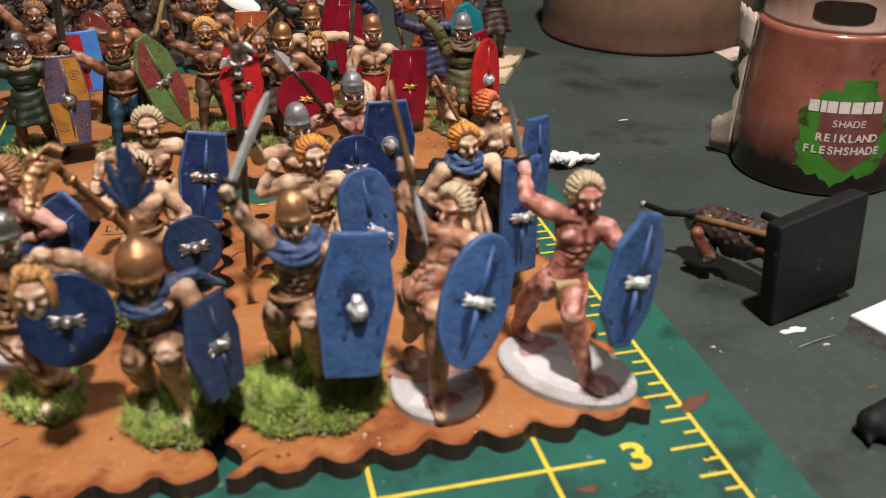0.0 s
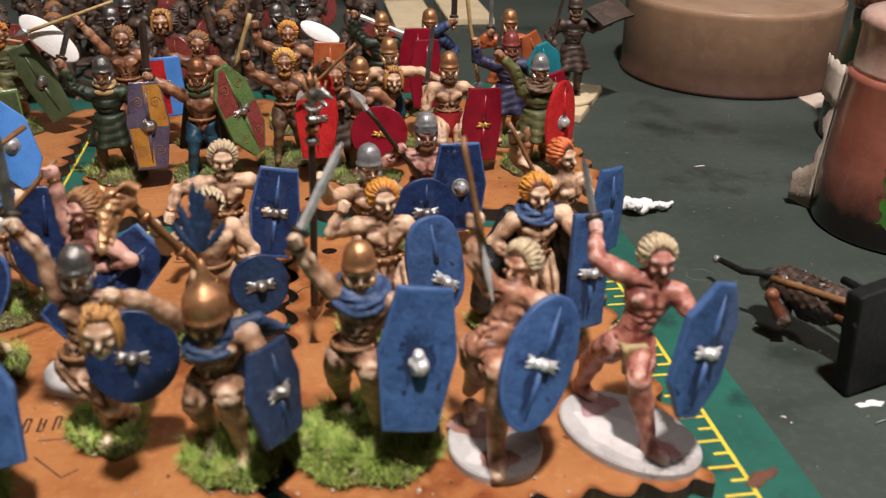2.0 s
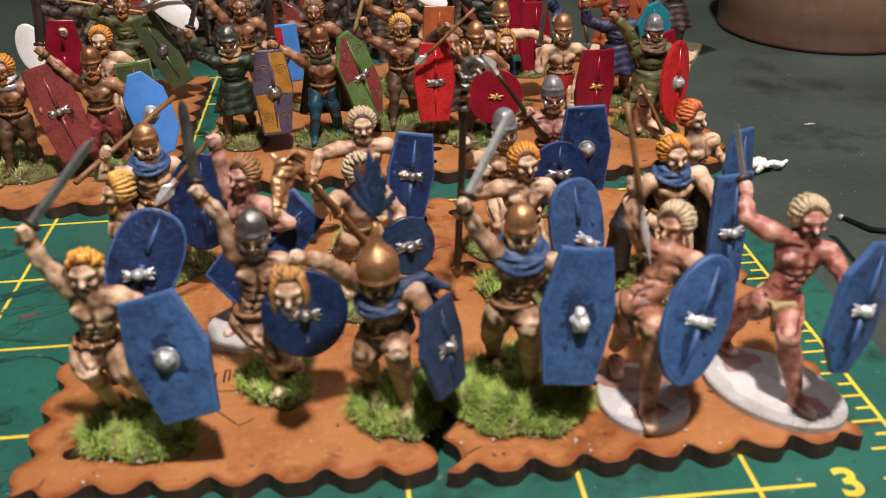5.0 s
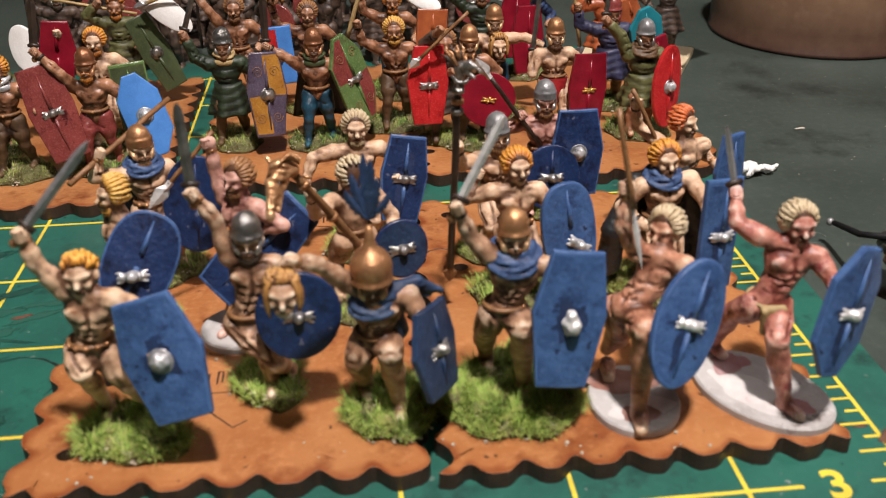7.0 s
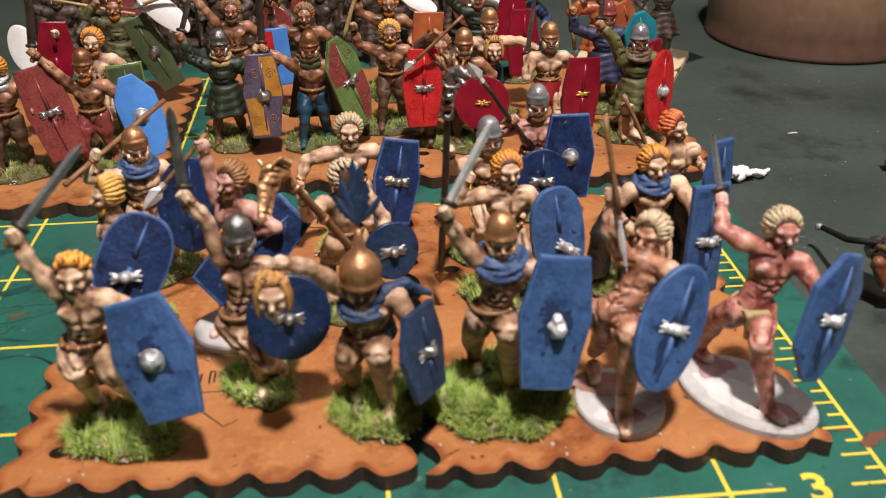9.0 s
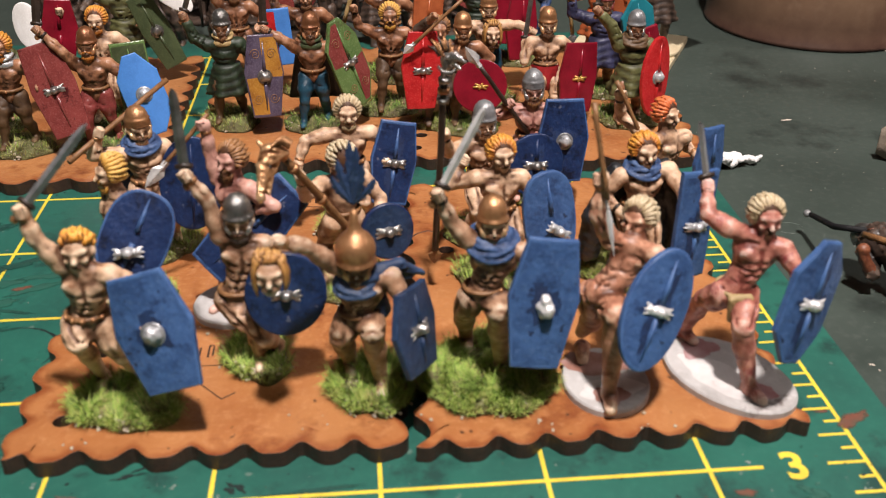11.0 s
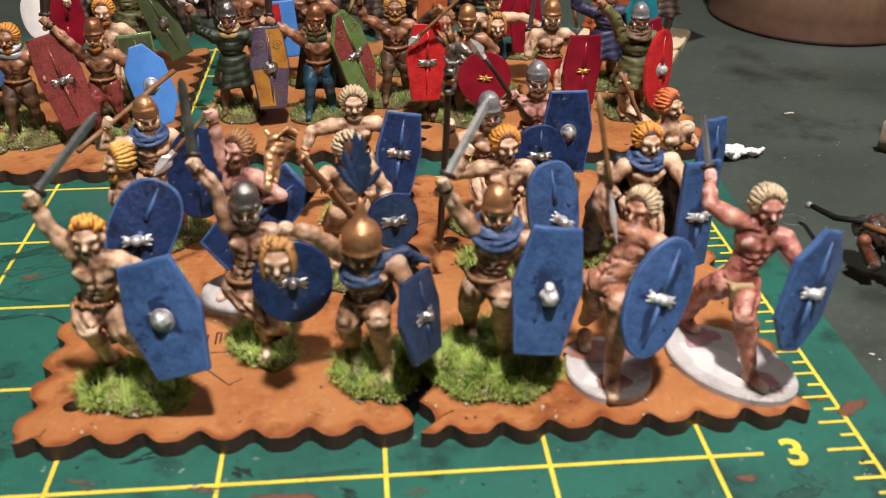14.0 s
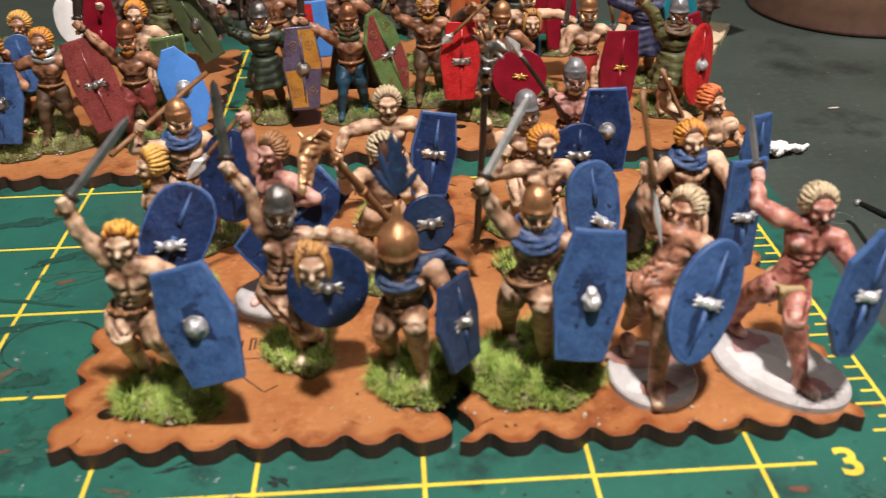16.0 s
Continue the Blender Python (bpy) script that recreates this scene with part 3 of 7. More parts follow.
M["stain_red"] = material("dried_red_paint", (0.16, 0.055, 0.035), 0.45, second=(0.06, 0.07, 0.045), scale=300, fine=1200, thin=420)
M["stain_grey"] = material("dried_grey_paint", (0.30, 0.33, 0.29), 0.5, second=(0.10, 0.17, 0.13), scale=500, fine=1500, thin=900)
M["stain_dark"] = material("dried_dark_paint", (0.012, 0.050, 0.038), 0.5, second=(0.012, 0.070, 0.050), scale=400, fine=1500, thin=420)
M["stain_black"] = material("dried_black_paint", (0.012, 0.022, 0.020), 0.5, scale=400, fine=1500)
rng = random.Random(5)
for x, y, rx, ry, turn in ((27.5, 9.5, 3.6, 1.6, 25), (23.5, 12.0, 1.2, 0.5, 0), (-66, -4, 7, 1.6, -8), (-92, -4.5, 3.5, 0.9, -10), (4, -5.0, 2.0, 0.8, -10), (-118, 12, 2.5, 0.9, 20), (-121, 62, 3, 0.9, 10)):
    tagged(patch("paint_stain", x, y, rx, ry, turn, "stain_red", mat, 0.062, rng.random()), "thin dried reddish paint smear")
for _ in range(230):
    x, y = rng.choice(((rng.uniform(-150, 33), rng.uniform(-16, 6)), (rng.uniform(-155, -106), rng.uniform(-12, 104)), (rng.uniform(-150, 33), rng.uniform(95, 112))))
    patch("paint_fleck", x, y, rng.uniform(0.10, 0.42), rng.uniform(0.10, 0.34), rng.uniform(0, 180), rng.choice(("stain_grey", "stain_dark", "stain_black")), mat, 0.066, rng.random(), n=9)
for x, y, rx, ry, turn in ((-132, 20, 12, 0.5, 8), (-118, 3, 9, 0.4, -6), (-124, 72, 8, 1.6, 24), (-60, 1, 8, 0.5, 3), (10, -9, 6, 1.2, 14), (-20, -8, 9, 0.7, -5), (-138, 88, 9, 2.2, 18), (-116, 84, 3, 1.5, 60), (-128, 46, 13, 1.1, 12), (-126, 55, 9, 0.8, -14), (-73, -7.5, 4, 0.6, 12), (-119, 30, 4, 2.4, 30)):
    patch("paint_stain", x, y, rx, ry, turn, "stain_dark", mat, 0.058, rng.random(), rag=0.5)

M["stain_pink"] = material("thin_pinkish_paint_film", (0.105, 0.075, 0.052), 0.45, second=(0.030, 0.085, 0.058), third=(0.17, 0.10, 0.075), scale=260, fine=900, thin=420)
M["stain_olive"] = material("thin_grey_grime", (0.020, 0.084, 0.060), 0.5, second=(0.014, 0.098, 0.068), third=(0.040, 0.092, 0.070), scale=240, fine=900, thin=300)


def smear(x, y, length, width, turn, key, n, seed):
    """A wiped paint mark: a bundle of thin streaks."""
    r = random.Random(seed)
    c, d = math.cos(radians(turn)), math.sin(radians(turn))
    for i in range(n):
        u, v = r.uniform(-0.35, 0.35) * length, r.uniform(-0.5, 0.5) * width
        patch("paint_stain", x + u * c - v * d, y + u * d + v * c, length * r.uniform(0.12, 0.4), width * r.uniform(0.08, 0.26), turn + r.uniform(-14, 14), key, mat, 0.07 + 0.004 * i, r.random(), 0.42, 26)


for i, row in enumerate(((-96, 1.4, 6, 1.8, -14, "stain_pink", 6), (-77.2, -1.8, 6, 2.2, -6, "stain_pink", 6), (-46.7, -4, 4, 1.6, 10, "stain_pink", 4), (-124.7, 30, 8, 4, 30, "stain_pink", 7),
                         (-88.9, 6.6, 4.5, 1.2, 22, "stain_black", 5), (-73.0, 2.6, 3, 2.2, -40, "stain_black", 5), (-56.6, -3.1, 3.4, 1.6, -35, "stain_black", 5), (-112, 13, 12, 9, 15, "stain_olive", 5),
                         (-120, 62, 16, 8, 20, "stain_olive", 4), (-132, 12, 16, 9, -10, "stain_olive", 4), (-116, 24, 9, 5, 40, "stain_olive", 3), (-14, -6, 7, 2.0, 8, "stain_olive", 5), (14, -7, 6, 3, -30, "stain_olive", 6),
                         (-103, 5.5, 1.3, 0.9, 20, "stain_grey", 4), (-81.9, 3.7, 1.8, 1.0, 30, "stain_grey", 4), (-75, 0.9, 1.4, 0.8, 0, "stain_grey", 4), (-122.5, 36.4, 1.6, 1.2, 0, "stain_grey", 4))):
    smear(*row, 300 + i)

# dark round mark left by the foot of a pot
for rx, ry, cx, cy, a0, a1 in ((8.6, 7.6, -117.6, 40.4, -0.6, 4.4), (8.9, 7.9, -117.4, 40.2, 0.4, 2.7)):
    ring = Shape()
    n = 40
    tube(ring, [V(cx + rx * math.cos(a0 + (a1 - a0) * k / n), cy + ry * math.sin(a0 + (a1 - a0) * k / n), 0.02) for k in range(n + 1)], [0.05 + 0.20 * abs(math.sin(k * 0.37) * math.sin(k * 0.13 + 1)) for k in range(n + 1)], "stain_black", 5)
    ob = ring.thing("paint_ring", parent=mat)
    ob.scale.z = 0.35
# fine specks of paint
rng = random.Random(77)
for i in range(260):
    x, y = rng.choice(((rng.uniform(-150, 33), rng.uniform(-18, 7)), (rng.uniform(-155, -106), rng.uniform(-14, 106))))
    patch("paint_fleck", x, y, rng.uniform(0.06, 0.22), rng.uniform(0.06, 0.18), rng.uniform(0, 180), rng.choice(("stain_grey", "stain_black", "stain_grey", "stain_red")), mat, 0.075, rng.random(), n=7)

# ---- movement trays ----


def tray(name, x0, x1, y0, y1, holes, label, phase=0.0, seam_right=None, seam_left=None, period=8.5, skew=0.0):
    """An MDF tray with a wavy cut outline and round holes."""
    amp, pts = 1.2, []

    def edge(ax, ay, bx, by, nx, ny):
        length = math.hypot(bx - ax, by - ay)
        n = int(length / 0.55)
        for i in range(n):
            t = i / n
            fade = min(1, t * length / 3, (1 - t) * length / 3)
            q = math.sin(2 * math.pi * (t * length / period) + phase + 0.25 * math.sin(t * 23))
            w = amp * (q + 0.22 * math.cos(4 * math.pi * (t * length / period) + 2 * phase)) * fade
            pts.append((ax + (bx - ax) * t + nx * w, ay + (by - ay) * t + ny * w))

    def seam_x(front_x, back_x, y):
        q = 2 * math.pi * (y - 78.3) / 8.6 + math.pi / 2
        return front_x + (back_x - front_x) * (y - y0) / (y1 - y0) + 1.25 * math.sin(q) + 0.25 * math.sin(2 * q + 1)

    def seam(front_x, back_x, ya, yb):
        """An edge that interlocks with the neighbouring tray's."""
        n = int(abs(yb - ya) / 0.5)
        for i in range(n):
            y = ya + (yb - ya) * i / n
            pts.append((seam_x(front_x, back_x, y), y))

    # corner of the front and back edges at either end
    fl, bl = (seam_x(*seam_left, y0 + skew), seam_x(*seam_left, y1)) if seam_left else (x0, x0)
    fr, br = (seam_x(*seam_right, y0), seam_x(*seam_right, y1)) if seam_right else (x1, x1)
    edge(fl, y0 + skew, fr, y0, 0, -1)
    if seam_right:
        seam(*seam_right, y0, y1)
    else:
        edge(x1, y0, x1, y1, 1, 0)
    edge(br, y1, bl, y1, 0, 1)
    if seam_left:
        seam(*seam_left, y1, y0 + skew)
    else:
        edge(x0, y1, x0, y0 + skew, -1, 0)
    cu = bpy.data.curves.new(name, "CURVE")
    cu.dimensions, cu.fill_mode, cu.extrude, cu.bevel_depth = "2D", "BOTH", 1.42 * MM, 0.08 * MM
    loops = [pts] + [[(hx + 1.7 * math.cos(a * math.pi / 10), hy + 1.45 * math.sin(a * math.pi / 10)) for a in range(20)] for hx, hy in holes]
    for loop in loops:
        sp = cu.splines.new("POLY")
        sp.points.add(len(loop) - 1)
        sp.points.foreach_set("co", [c for px, py in loop for c in (px * MM, py * MM, 0, 1)])
        sp.use_cyclic_u = True
    tmp = bpy.data.objects.new("tmp", cu)
    me = bpy.data.meshes.new_from_object(tmp)
    bpy.data.objects.remove(tmp)
    me.name = name
    me.materials.clear()
    me.materials.append(M["mdf"])
    me.materials.append(M["burnt"])
    for p in me.polygons:
        p.material_index = 0 if abs(p.normal.z) > 0.9 else 1
        p.use_smooth = False
    ob = new(name, me)
    ob.matrix_basis = pose(0, 0, 1.53 * MM)
    # scorched brown band of uneven width along the cut
    rim, r, m = Shape(), random.Random(int(abs(x0) * 10)), len(pts)
    ph = [r.uniform(0, 6.28) for _ in range(3)]
    vs = []
    for i, (px, py) in enumerate(pts):
        cx, cy = min(max(px, x0 + 4), x1 - 4), min(max(py, y0 + 4), y1 - 4)
        d = unit(V(cx - px, cy - py))
        wide = 2.9 + 1.2 * math.sin(i * 0.11 + ph[0]) + 0.6 * math.sin(i * 0.31 + ph[1])
        vs += [(px + d[0] * 0.05, py + d[1] * 0.05, 0), (px + d[0] * max(wide, 0.12), py + d[1] * max(wide, 0.12), 0)]
    rim.add(vs, [(2 * i, 2 * ((i + 1) % m), 2 * ((i + 1) % m) + 1, 2 * i + 1) for i in range(m)], "mdf_rim", False, [-0.25, 1.7] * m)
    tagged(rim.thing("scorched_rim", 0, 0, 1.512, ob), "scorched darker brown rim")
    return tagged(ob, label, "movement tray", "movement trays")


TRAY = "brown MDF movement tray with wavy laser-burnt edges on a cutting mat"
tray_a = tray("movement_tray", -108.0, -47.2, 6.9, 96.0, [(-100.9, 16.6), (-98.6, 34.6), (-52, 88), (-78, 88)], TRAY, 2.85, seam_right=(-47.3, -43.5), period=8.52, skew=1.5)
tray_b = tray("movement_tray", -44.2, 18.3, 6.3, 96.0, [(-36, 15), (-34.9, 65.4), (-34.8, 89.0), (8, 49)], TRAY, 1.05, seam_left=(-43.6, -42.2), period=8.03, skew=-0.4)
tray_c = tray("movement_tray", -163.0, -102.8, 105.5, 196.0, [(-106.5, 113), (-130, 160)], TRAY, 0.2)
tray_d = tray("movement_tray", -94.8, -25.5, 111.5, 200.0, [(-38, 118), (-36, 126), (-60, 175)], TRAY, 0.4)
tray_e = tray("movement_tray", -22.5, 37.0, 107.5, 196.0, [(-8, 115), (30, 160)], TRAY, 0.1)


def engraving(tr, bars, z=1.5):
    """Burnt engraved strokes, too worn to read."""
    for x, y, w, h, turn in bars:
        ob = slab("engraved_stroke", -w / 2, w / 2, -h / 2, h / 2, -0.02, 0.04, "burnt", tr)
        ob.matrix_basis = pose(x * MM, y * MM, z * MM, 0, 0, turn)


def word(x, y, step, hgt, n, seed):
    r, out = random.Random(seed), []
    for i in range(n):
        cx = x + i * step
        out.append((cx - 0.5, y, 0.36, hgt, 0))
        if r.random() < 0.8:
            out.append((cx + 0.3, y, 0.34, hgt * r.uniform(0.6, 1), 0))
        out.append((cx - 0.1, y + hgt / 2 * r.choice((1, 1, 0.1)), 1.0, 0.34, 0))
        if r.random() < 0.4:
            out.append((cx - 0.1, y - hgt / 2, 1.0, 0.34, 0))
    return out


engraving(tray_a, word(-84.2, 33.4, 2.3, 3.4, 3, 1) + [(-78.9, 22.7, 7.2, 0.25, -47), (-75.3, 20.8, 2.7, 0.25, 36), (-79.4, 29.3, 4.6, 0.2, 0)] + word(-66.6, 90.3, 2.1, 2.8, 3, 2) + [(-64.6, 87.3, 6.5, 0.32, -8)])
line = Shape()
tube(line, [V(-42.0, 71.0, 1.5), V(-40.6, 72.8, 1.5), V(-38.2, 73.8, 1.5), V(-36.0, 72.6, 1.5), V(-34.2, 74.4, 1.5), V(-31.5, 75.0, 1.5)], [0.16, 0.15, 0.14, 0.13, 0.13, 0.08], "burnt", 5)
line.thing("cut_line", parent=tray_b)


# ---- round bases with static grass ----
def base(x, y, rx, ry=None, turn=0, kind="grass", seed=1, blades=900, z0=3.06, long=1.9):
    rng = random.Random(seed)
    ry = ry or rx
    s = Shape()
    n = 36
    hgt = 1.4 if "primer" in kind else 1.5
    ph = [rng.uniform(0, 6.28) for _ in range(3)]
    wob = (lambda a: 1.0) if "primer" in kind else (lambda a: 1 + 0.11 * math.sin(2 * a + ph[0]) + 0.08 * math.sin(3 * a + ph[1]) + 0.05 * math.sin(7 * a + ph[2]))
    rings = ([(1.0, 0), (1.0, hgt * 0.75), (0.965, hgt)] if "primer" in kind else [(1.04, 0), (1.0, hgt * 0.35), (0.93, hgt * 0.85)]) + [(f, hgt + (0 if "primer" in kind else 0.5 * (1 - f))) for f in (0.7, 0.45, 0.2)]
    verts = []
    for f, h in rings:
        for k in range(n):
            a = 2 * math.pi * k / n
            r = f * wob(a)
            verts.append((rx * r * math.cos(a), ry * r * math.sin(a), h + (0 if "primer" in kind or h < hgt else 0.35 * rng.random())))
    faces = [(i * n + k, i * n + (k + 1) % n, (i + 1) * n + (k + 1) % n, (i + 1) * n + k) for i in range(len(rings) - 1) for k in range(n)]
    faces.append(tuple((len(rings) - 1) * n + k for k in range(n)))
    faces.append(tuple(range(n))[::-1])
    top = "soil" if "primer" not in kind else "primer"
    s.add(verts, faces, top, "primer" not in kind)
    ob = s.thing("miniature_base", x, y, z0, turn=turn)
    if "primer" in kind:
        tagged(ob, "oval grey-primed figurine base with reddish paint", "miniature base", "miniature bases")
        return ob, hgt
    tagged(ob, "round figurine base with green static grass and pale grit", "miniature base", "miniature bases")
    g = Shape()
    bare = [(rng.uniform(-0.55, 0.55) * rx, rng.uniform(-0.6, 0.4) * ry, rng.uniform(0.10, 0.22) * rx) for _ in range(4)]
    for _ in range(int(blades * 3.0)):
        a, q = rng.uniform(0, 6.28), math.sqrt(rng.random()) * 1.05
        px, py = rx * q * wob(a) * math.cos(a), ry * q * wob(a) * math.sin(a)
        if any(math.hypot(px - bx, py - by) < br for bx, by, br in bare):
            continue
        thin = math.sin(px * 0.9 + ph[1]) * math.cos(py * 0.8 + ph[2])
        if thin < -0.55 and rng.random() < 0.75:
            continue
        lean, ln = rng.uniform(0.6, 1.5), long * rng.uniform(0.45, 1.2) * (1 + 0.35 * thin)
        la = 3.0 * math.sin(px * 0.45 + ph[0]) + 2.0 * math.cos(py * 0.5 + ph[1]) + rng.uniform(-0.9, 0.9)
        foot = hgt * min(1.0, max(0.15, (1.12 - q) * 5))
        if q > 0.86:
            la, lean, ln = a + rng.uniform(-1.2, 1.2), rng.uniform(0.8, 1.8), ln * 0.7
        wisp = rng.random() < (0.16 if q > 0.7 else 0.06)
        if wisp:
            lean, ln = rng.uniform(0.3, 1.3), ln * 1.7
        tip = (px + ln * math.sin(lean) * math.cos(la), py + ln * math.sin(lean) * math.sin(la), max(0.1, foot + 0.3 + ln * math.cos(lean)))
        w = rng.uniform(0.03, 0.07)
        wa = la + 1.57
        mid = [(p0 + (t0 - p0) * 0.5) for p0, t0 in zip((px, py, foot + 0.2), tip)]
        mid[2] += 0.25 * ln * math.sin(lean)
        dx, dy = w * math.cos(wa), w * math.sin(wa)
        g.add([(px - dx, py - dy, foot - 0.1), (px + dx, py + dy, foot - 0.1), (mid[0] + dx, mid[1] + dy, mid[2]), (mid[0] - dx, mid[1] - dy, mid[2]), tip],
              [(0, 1, 2, 3), (3, 2, 4)], "pale_grass" if (wisp or q > 0.8) and kind != "dark" and rng.random() < 0.4 else "dry_grass" if kind == "dry" and rng.random() < 0.6 or rng.random() < 0.10 + 0.3 * (thin < -0.1) else "grass" if rng.random() < (0.25 if kind == "dark" else 0.72) else "deep_grass")
    tagged(g.thing("grass_tuft", 0, 0, 0, ob), "short green static grass", kind="stuff")
    st = Shape()
    chip = lambda c, r: blended(st, [(V(*c), V(rng.uniform(0.8, 1.6), rng.uniform(0.7, 1.2), rng.uniform(0.4, 0.8)) * r)], "stone", 0.16, 0.2, 0.10)
    for bx, by, br in bare:
        for _ in range(5):
            a, q = rng.uniform(0, 6.28), br * math.sqrt(rng.random()) * 1.2
            chip((bx + q * math.cos(a), by + q * math.sin(a), hgt + rng.uniform(0.0, 0.4)), rng.uniform(0.15, 0.42))
    heaps = [rng.uniform(-2.9, -0.3) for _ in range(4 if blades > 400 else 2)]
    for _ in range(44 if blades > 400 else 10):
        a = rng.choice(heaps) + rng.gauss(0, 0.16)
        q = rng.uniform(0.82, 1.1)
        chip((rx * q * wob(a) * math.cos(a), ry * q * wob(a) * math.sin(a), hgt * min(1.0, max(0.1, (1.14 - q) * 4))), rng.uniform(0.12, 0.40))
    tagged(st.thing("grit", 0, 0, 0, ob), "pale glued grit along the rim", kind="stuff")
    return ob, hgt


# ---- painted warrior figurines ----
BLUE = ("blue",)
G1, G2 = "front warband figurines", "rear warband figurines"
def bend(a, b, length, way):
    """The middle joint of a two-part limb."""
    d = b - a
    off = math.sqrt(max(length * length - (d @ d) / 4, 0.15))
    u = unit(d)
    way = way - u * (way @ u)
    return (a + b) / 2 + unit(way) * off


def shield(s, c, yaw, pitch, roll, kind, w, h, cols=("blue",), boss="dome", top=0.68, spine=True, bulge=0.6, emblem=None, edge=None, boss_key="steel"):
    a, b, g = radians(yaw), radians(pitch), radians(roll)
    nrm = V(math.sin(a) * math.cos(b), -math.cos(a) * math.cos(b), math.sin(b))
    right = unit(np.cross(V(0, 0, 1), nrm))
    right = V(math.cos(a), math.sin(a), 0) if right @ V(math.cos(a), math.sin(a), 0) < 0 else right
    up = np.cross(nrm, right) if np.cross(nrm, right)[2] > 0 else -np.cross(nrm, right)
    u, v = math.cos(g) * right - math.sin(g) * up, math.sin(g) * right + math.cos(g) * up
    at = lambda x, y, z=0: c + u * x + v * y + nrm * z
    if kind == "hex":
        corner = [(top * w / 2, h / 2), (-top * w / 2, h / 2), (-w / 2, 0.04 * h), (-top * w / 2, -h / 2), (top * w / 2, -h / 2), (w / 2, 0.04 * h)]
    elif kind == "rect":
        corner = [(w / 2, h / 2), (-w / 2, h / 2), (-w / 2, -h / 2), (w / 2, -h / 2)]
    elif kind == "hex_point":
        corner = [(0.16 * w, h / 2), (-0.16 * w, h / 2), (-w / 2, 0.24 * h), (-w / 2, -0.24 * h), (-0.16 * w, -h / 2), (0.16 * w, -h / 2), (w / 2, -0.24 * h), (w / 2, 0.24 * h)]
    else:
        p = 2.0 if kind == "oval" else 2.5
        corner = [(w / 2 * math.copysign(abs(math.cos(q)) ** (2 / p), math.cos(q)), h / 2 * math.copysign(abs(math.sin(q)) ** (2 / p), math.sin(q))) for q in [2 * math.pi * i / 48 for i in range(48)]]
    pts = []
    m = len(corner)
    for i in range(m):
        (x0, y0), (x1, y1) = corner[i], corner[(i + 1) % m]
        k = 1 if m > 20 else max(2, int(math.hypot(x1 - x0, y1 - y0) / 1.2))
        for j in range(k):
            pts.append((x0 + (x1 - x0) * j / k, y0 + (y1 - y0) * j / k))
    n = len(pts)
    dome = lambda x, y: bulge * (1 - (2 * x / w) ** 2)
    th = 0.95
    ring = lambda f, z, dm: [at(x * f, y * f, z + dm * dome(x * f, y * f)) for x, y in pts]
    inset = 1 - 0.7 / w
    verts = ring(1, -th, 1) + ring(1, -0.12, 1) + ring(1 - 0.25 / w, 0, 1) + ring(inset, 0.02, 1) + ring(0.66, 0.02, 1) + ring(0.33, 0.02, 1) + [at(0, 0, bulge)] + [at(0, 0, bulge - th)]
    rim = edge or cols[0]
    s.add(verts, [], rim, relief=[0.5] * len(verts))
    base_i = len(s.verts) - len(verts)

    def face(ids, key):
        s.faces.append(tuple(base_i + i for i in ids))
        s.slots.append(s.slot(key))
        s.smooth.append(False)

    def colour(x, y):
        if len(cols) == 1:
            return cols[0]
        if len(cols) == 2:
            return cols[0] if (x > 0) == (y > 0) else cols[1]
        return cols[0] if x < 0 else cols[1]

    for r in range(5):
        for k in range(n):
            q = (k + 1) % n
            x, y = (pts[k][0] + pts[q][0]) / 2, (pts[k][1] + pts[q][1]) / 2
            face((r * n + k, r * n + q, (r + 1) * n + q, (r + 1) * n + k), rim if r < 3 else colour(x, y))
    for k in range(n):
        q = (k + 1) % n
        face((5 * n + k, 5 * n + q, 6 * n), colour((pts[k][0] + pts[q][0]) / 2, (pts[k][1] + pts[q][1]) / 2))
        face((q, k, 6 * n + 1), "dark_wood")
    if spine:
        key = edge or cols[0]
        for sgn in (1, -1):
            tube(s, [at(0, sgn * 1.0, bulge + 0.05), at(0, sgn * 0.2 * h, bulge + 0.1), at(0, sgn * 0.42 * h, bulge - 0.05)], [0.52, 0.42, 0.12], key, 6)
    def stain(cx, cy, rx, ry, key, lift, seed):
        r = random.Random(seed)
        ph = [r.uniform(0, 6.28) for _ in range(4)]
        rim_, m_ = [], 36
        for q in range(m_):
            a_ = 2 * math.pi * q / m_
            f = 1 + 0.20 * math.sin(3 * a_ + ph[0]) + 0.14 * math.sin(5 * a_ + ph[1]) + 0.10 * math.sin(9 * a_ + ph[2]) + 0.08 * math.sin(14 * a_ + ph[3])
            rim_.append((cx + rx * f * math.cos(a_), cy + ry * f * math.sin(a_)))
        rows = [at(cx + (px_ - cx) * f, cy + (py_ - cy) * f, lift + dome(cx + (px_ - cx) * f, 0)) for f in (1.0, 0.6, 0.2) for px_, py_ in rim_]
        s.add(rows, [(i * m_ + q, i * m_ + (q + 1) % m_, (i + 1) * m_ + (q + 1) % m_, (i + 1) * m_ + q) for i in range(2) for q in range(m_)] + [tuple(2 * m_ + q for q in range(m_))], key)

    seed = int(abs(c[0]) * 31 + abs(c[2]) * 17)
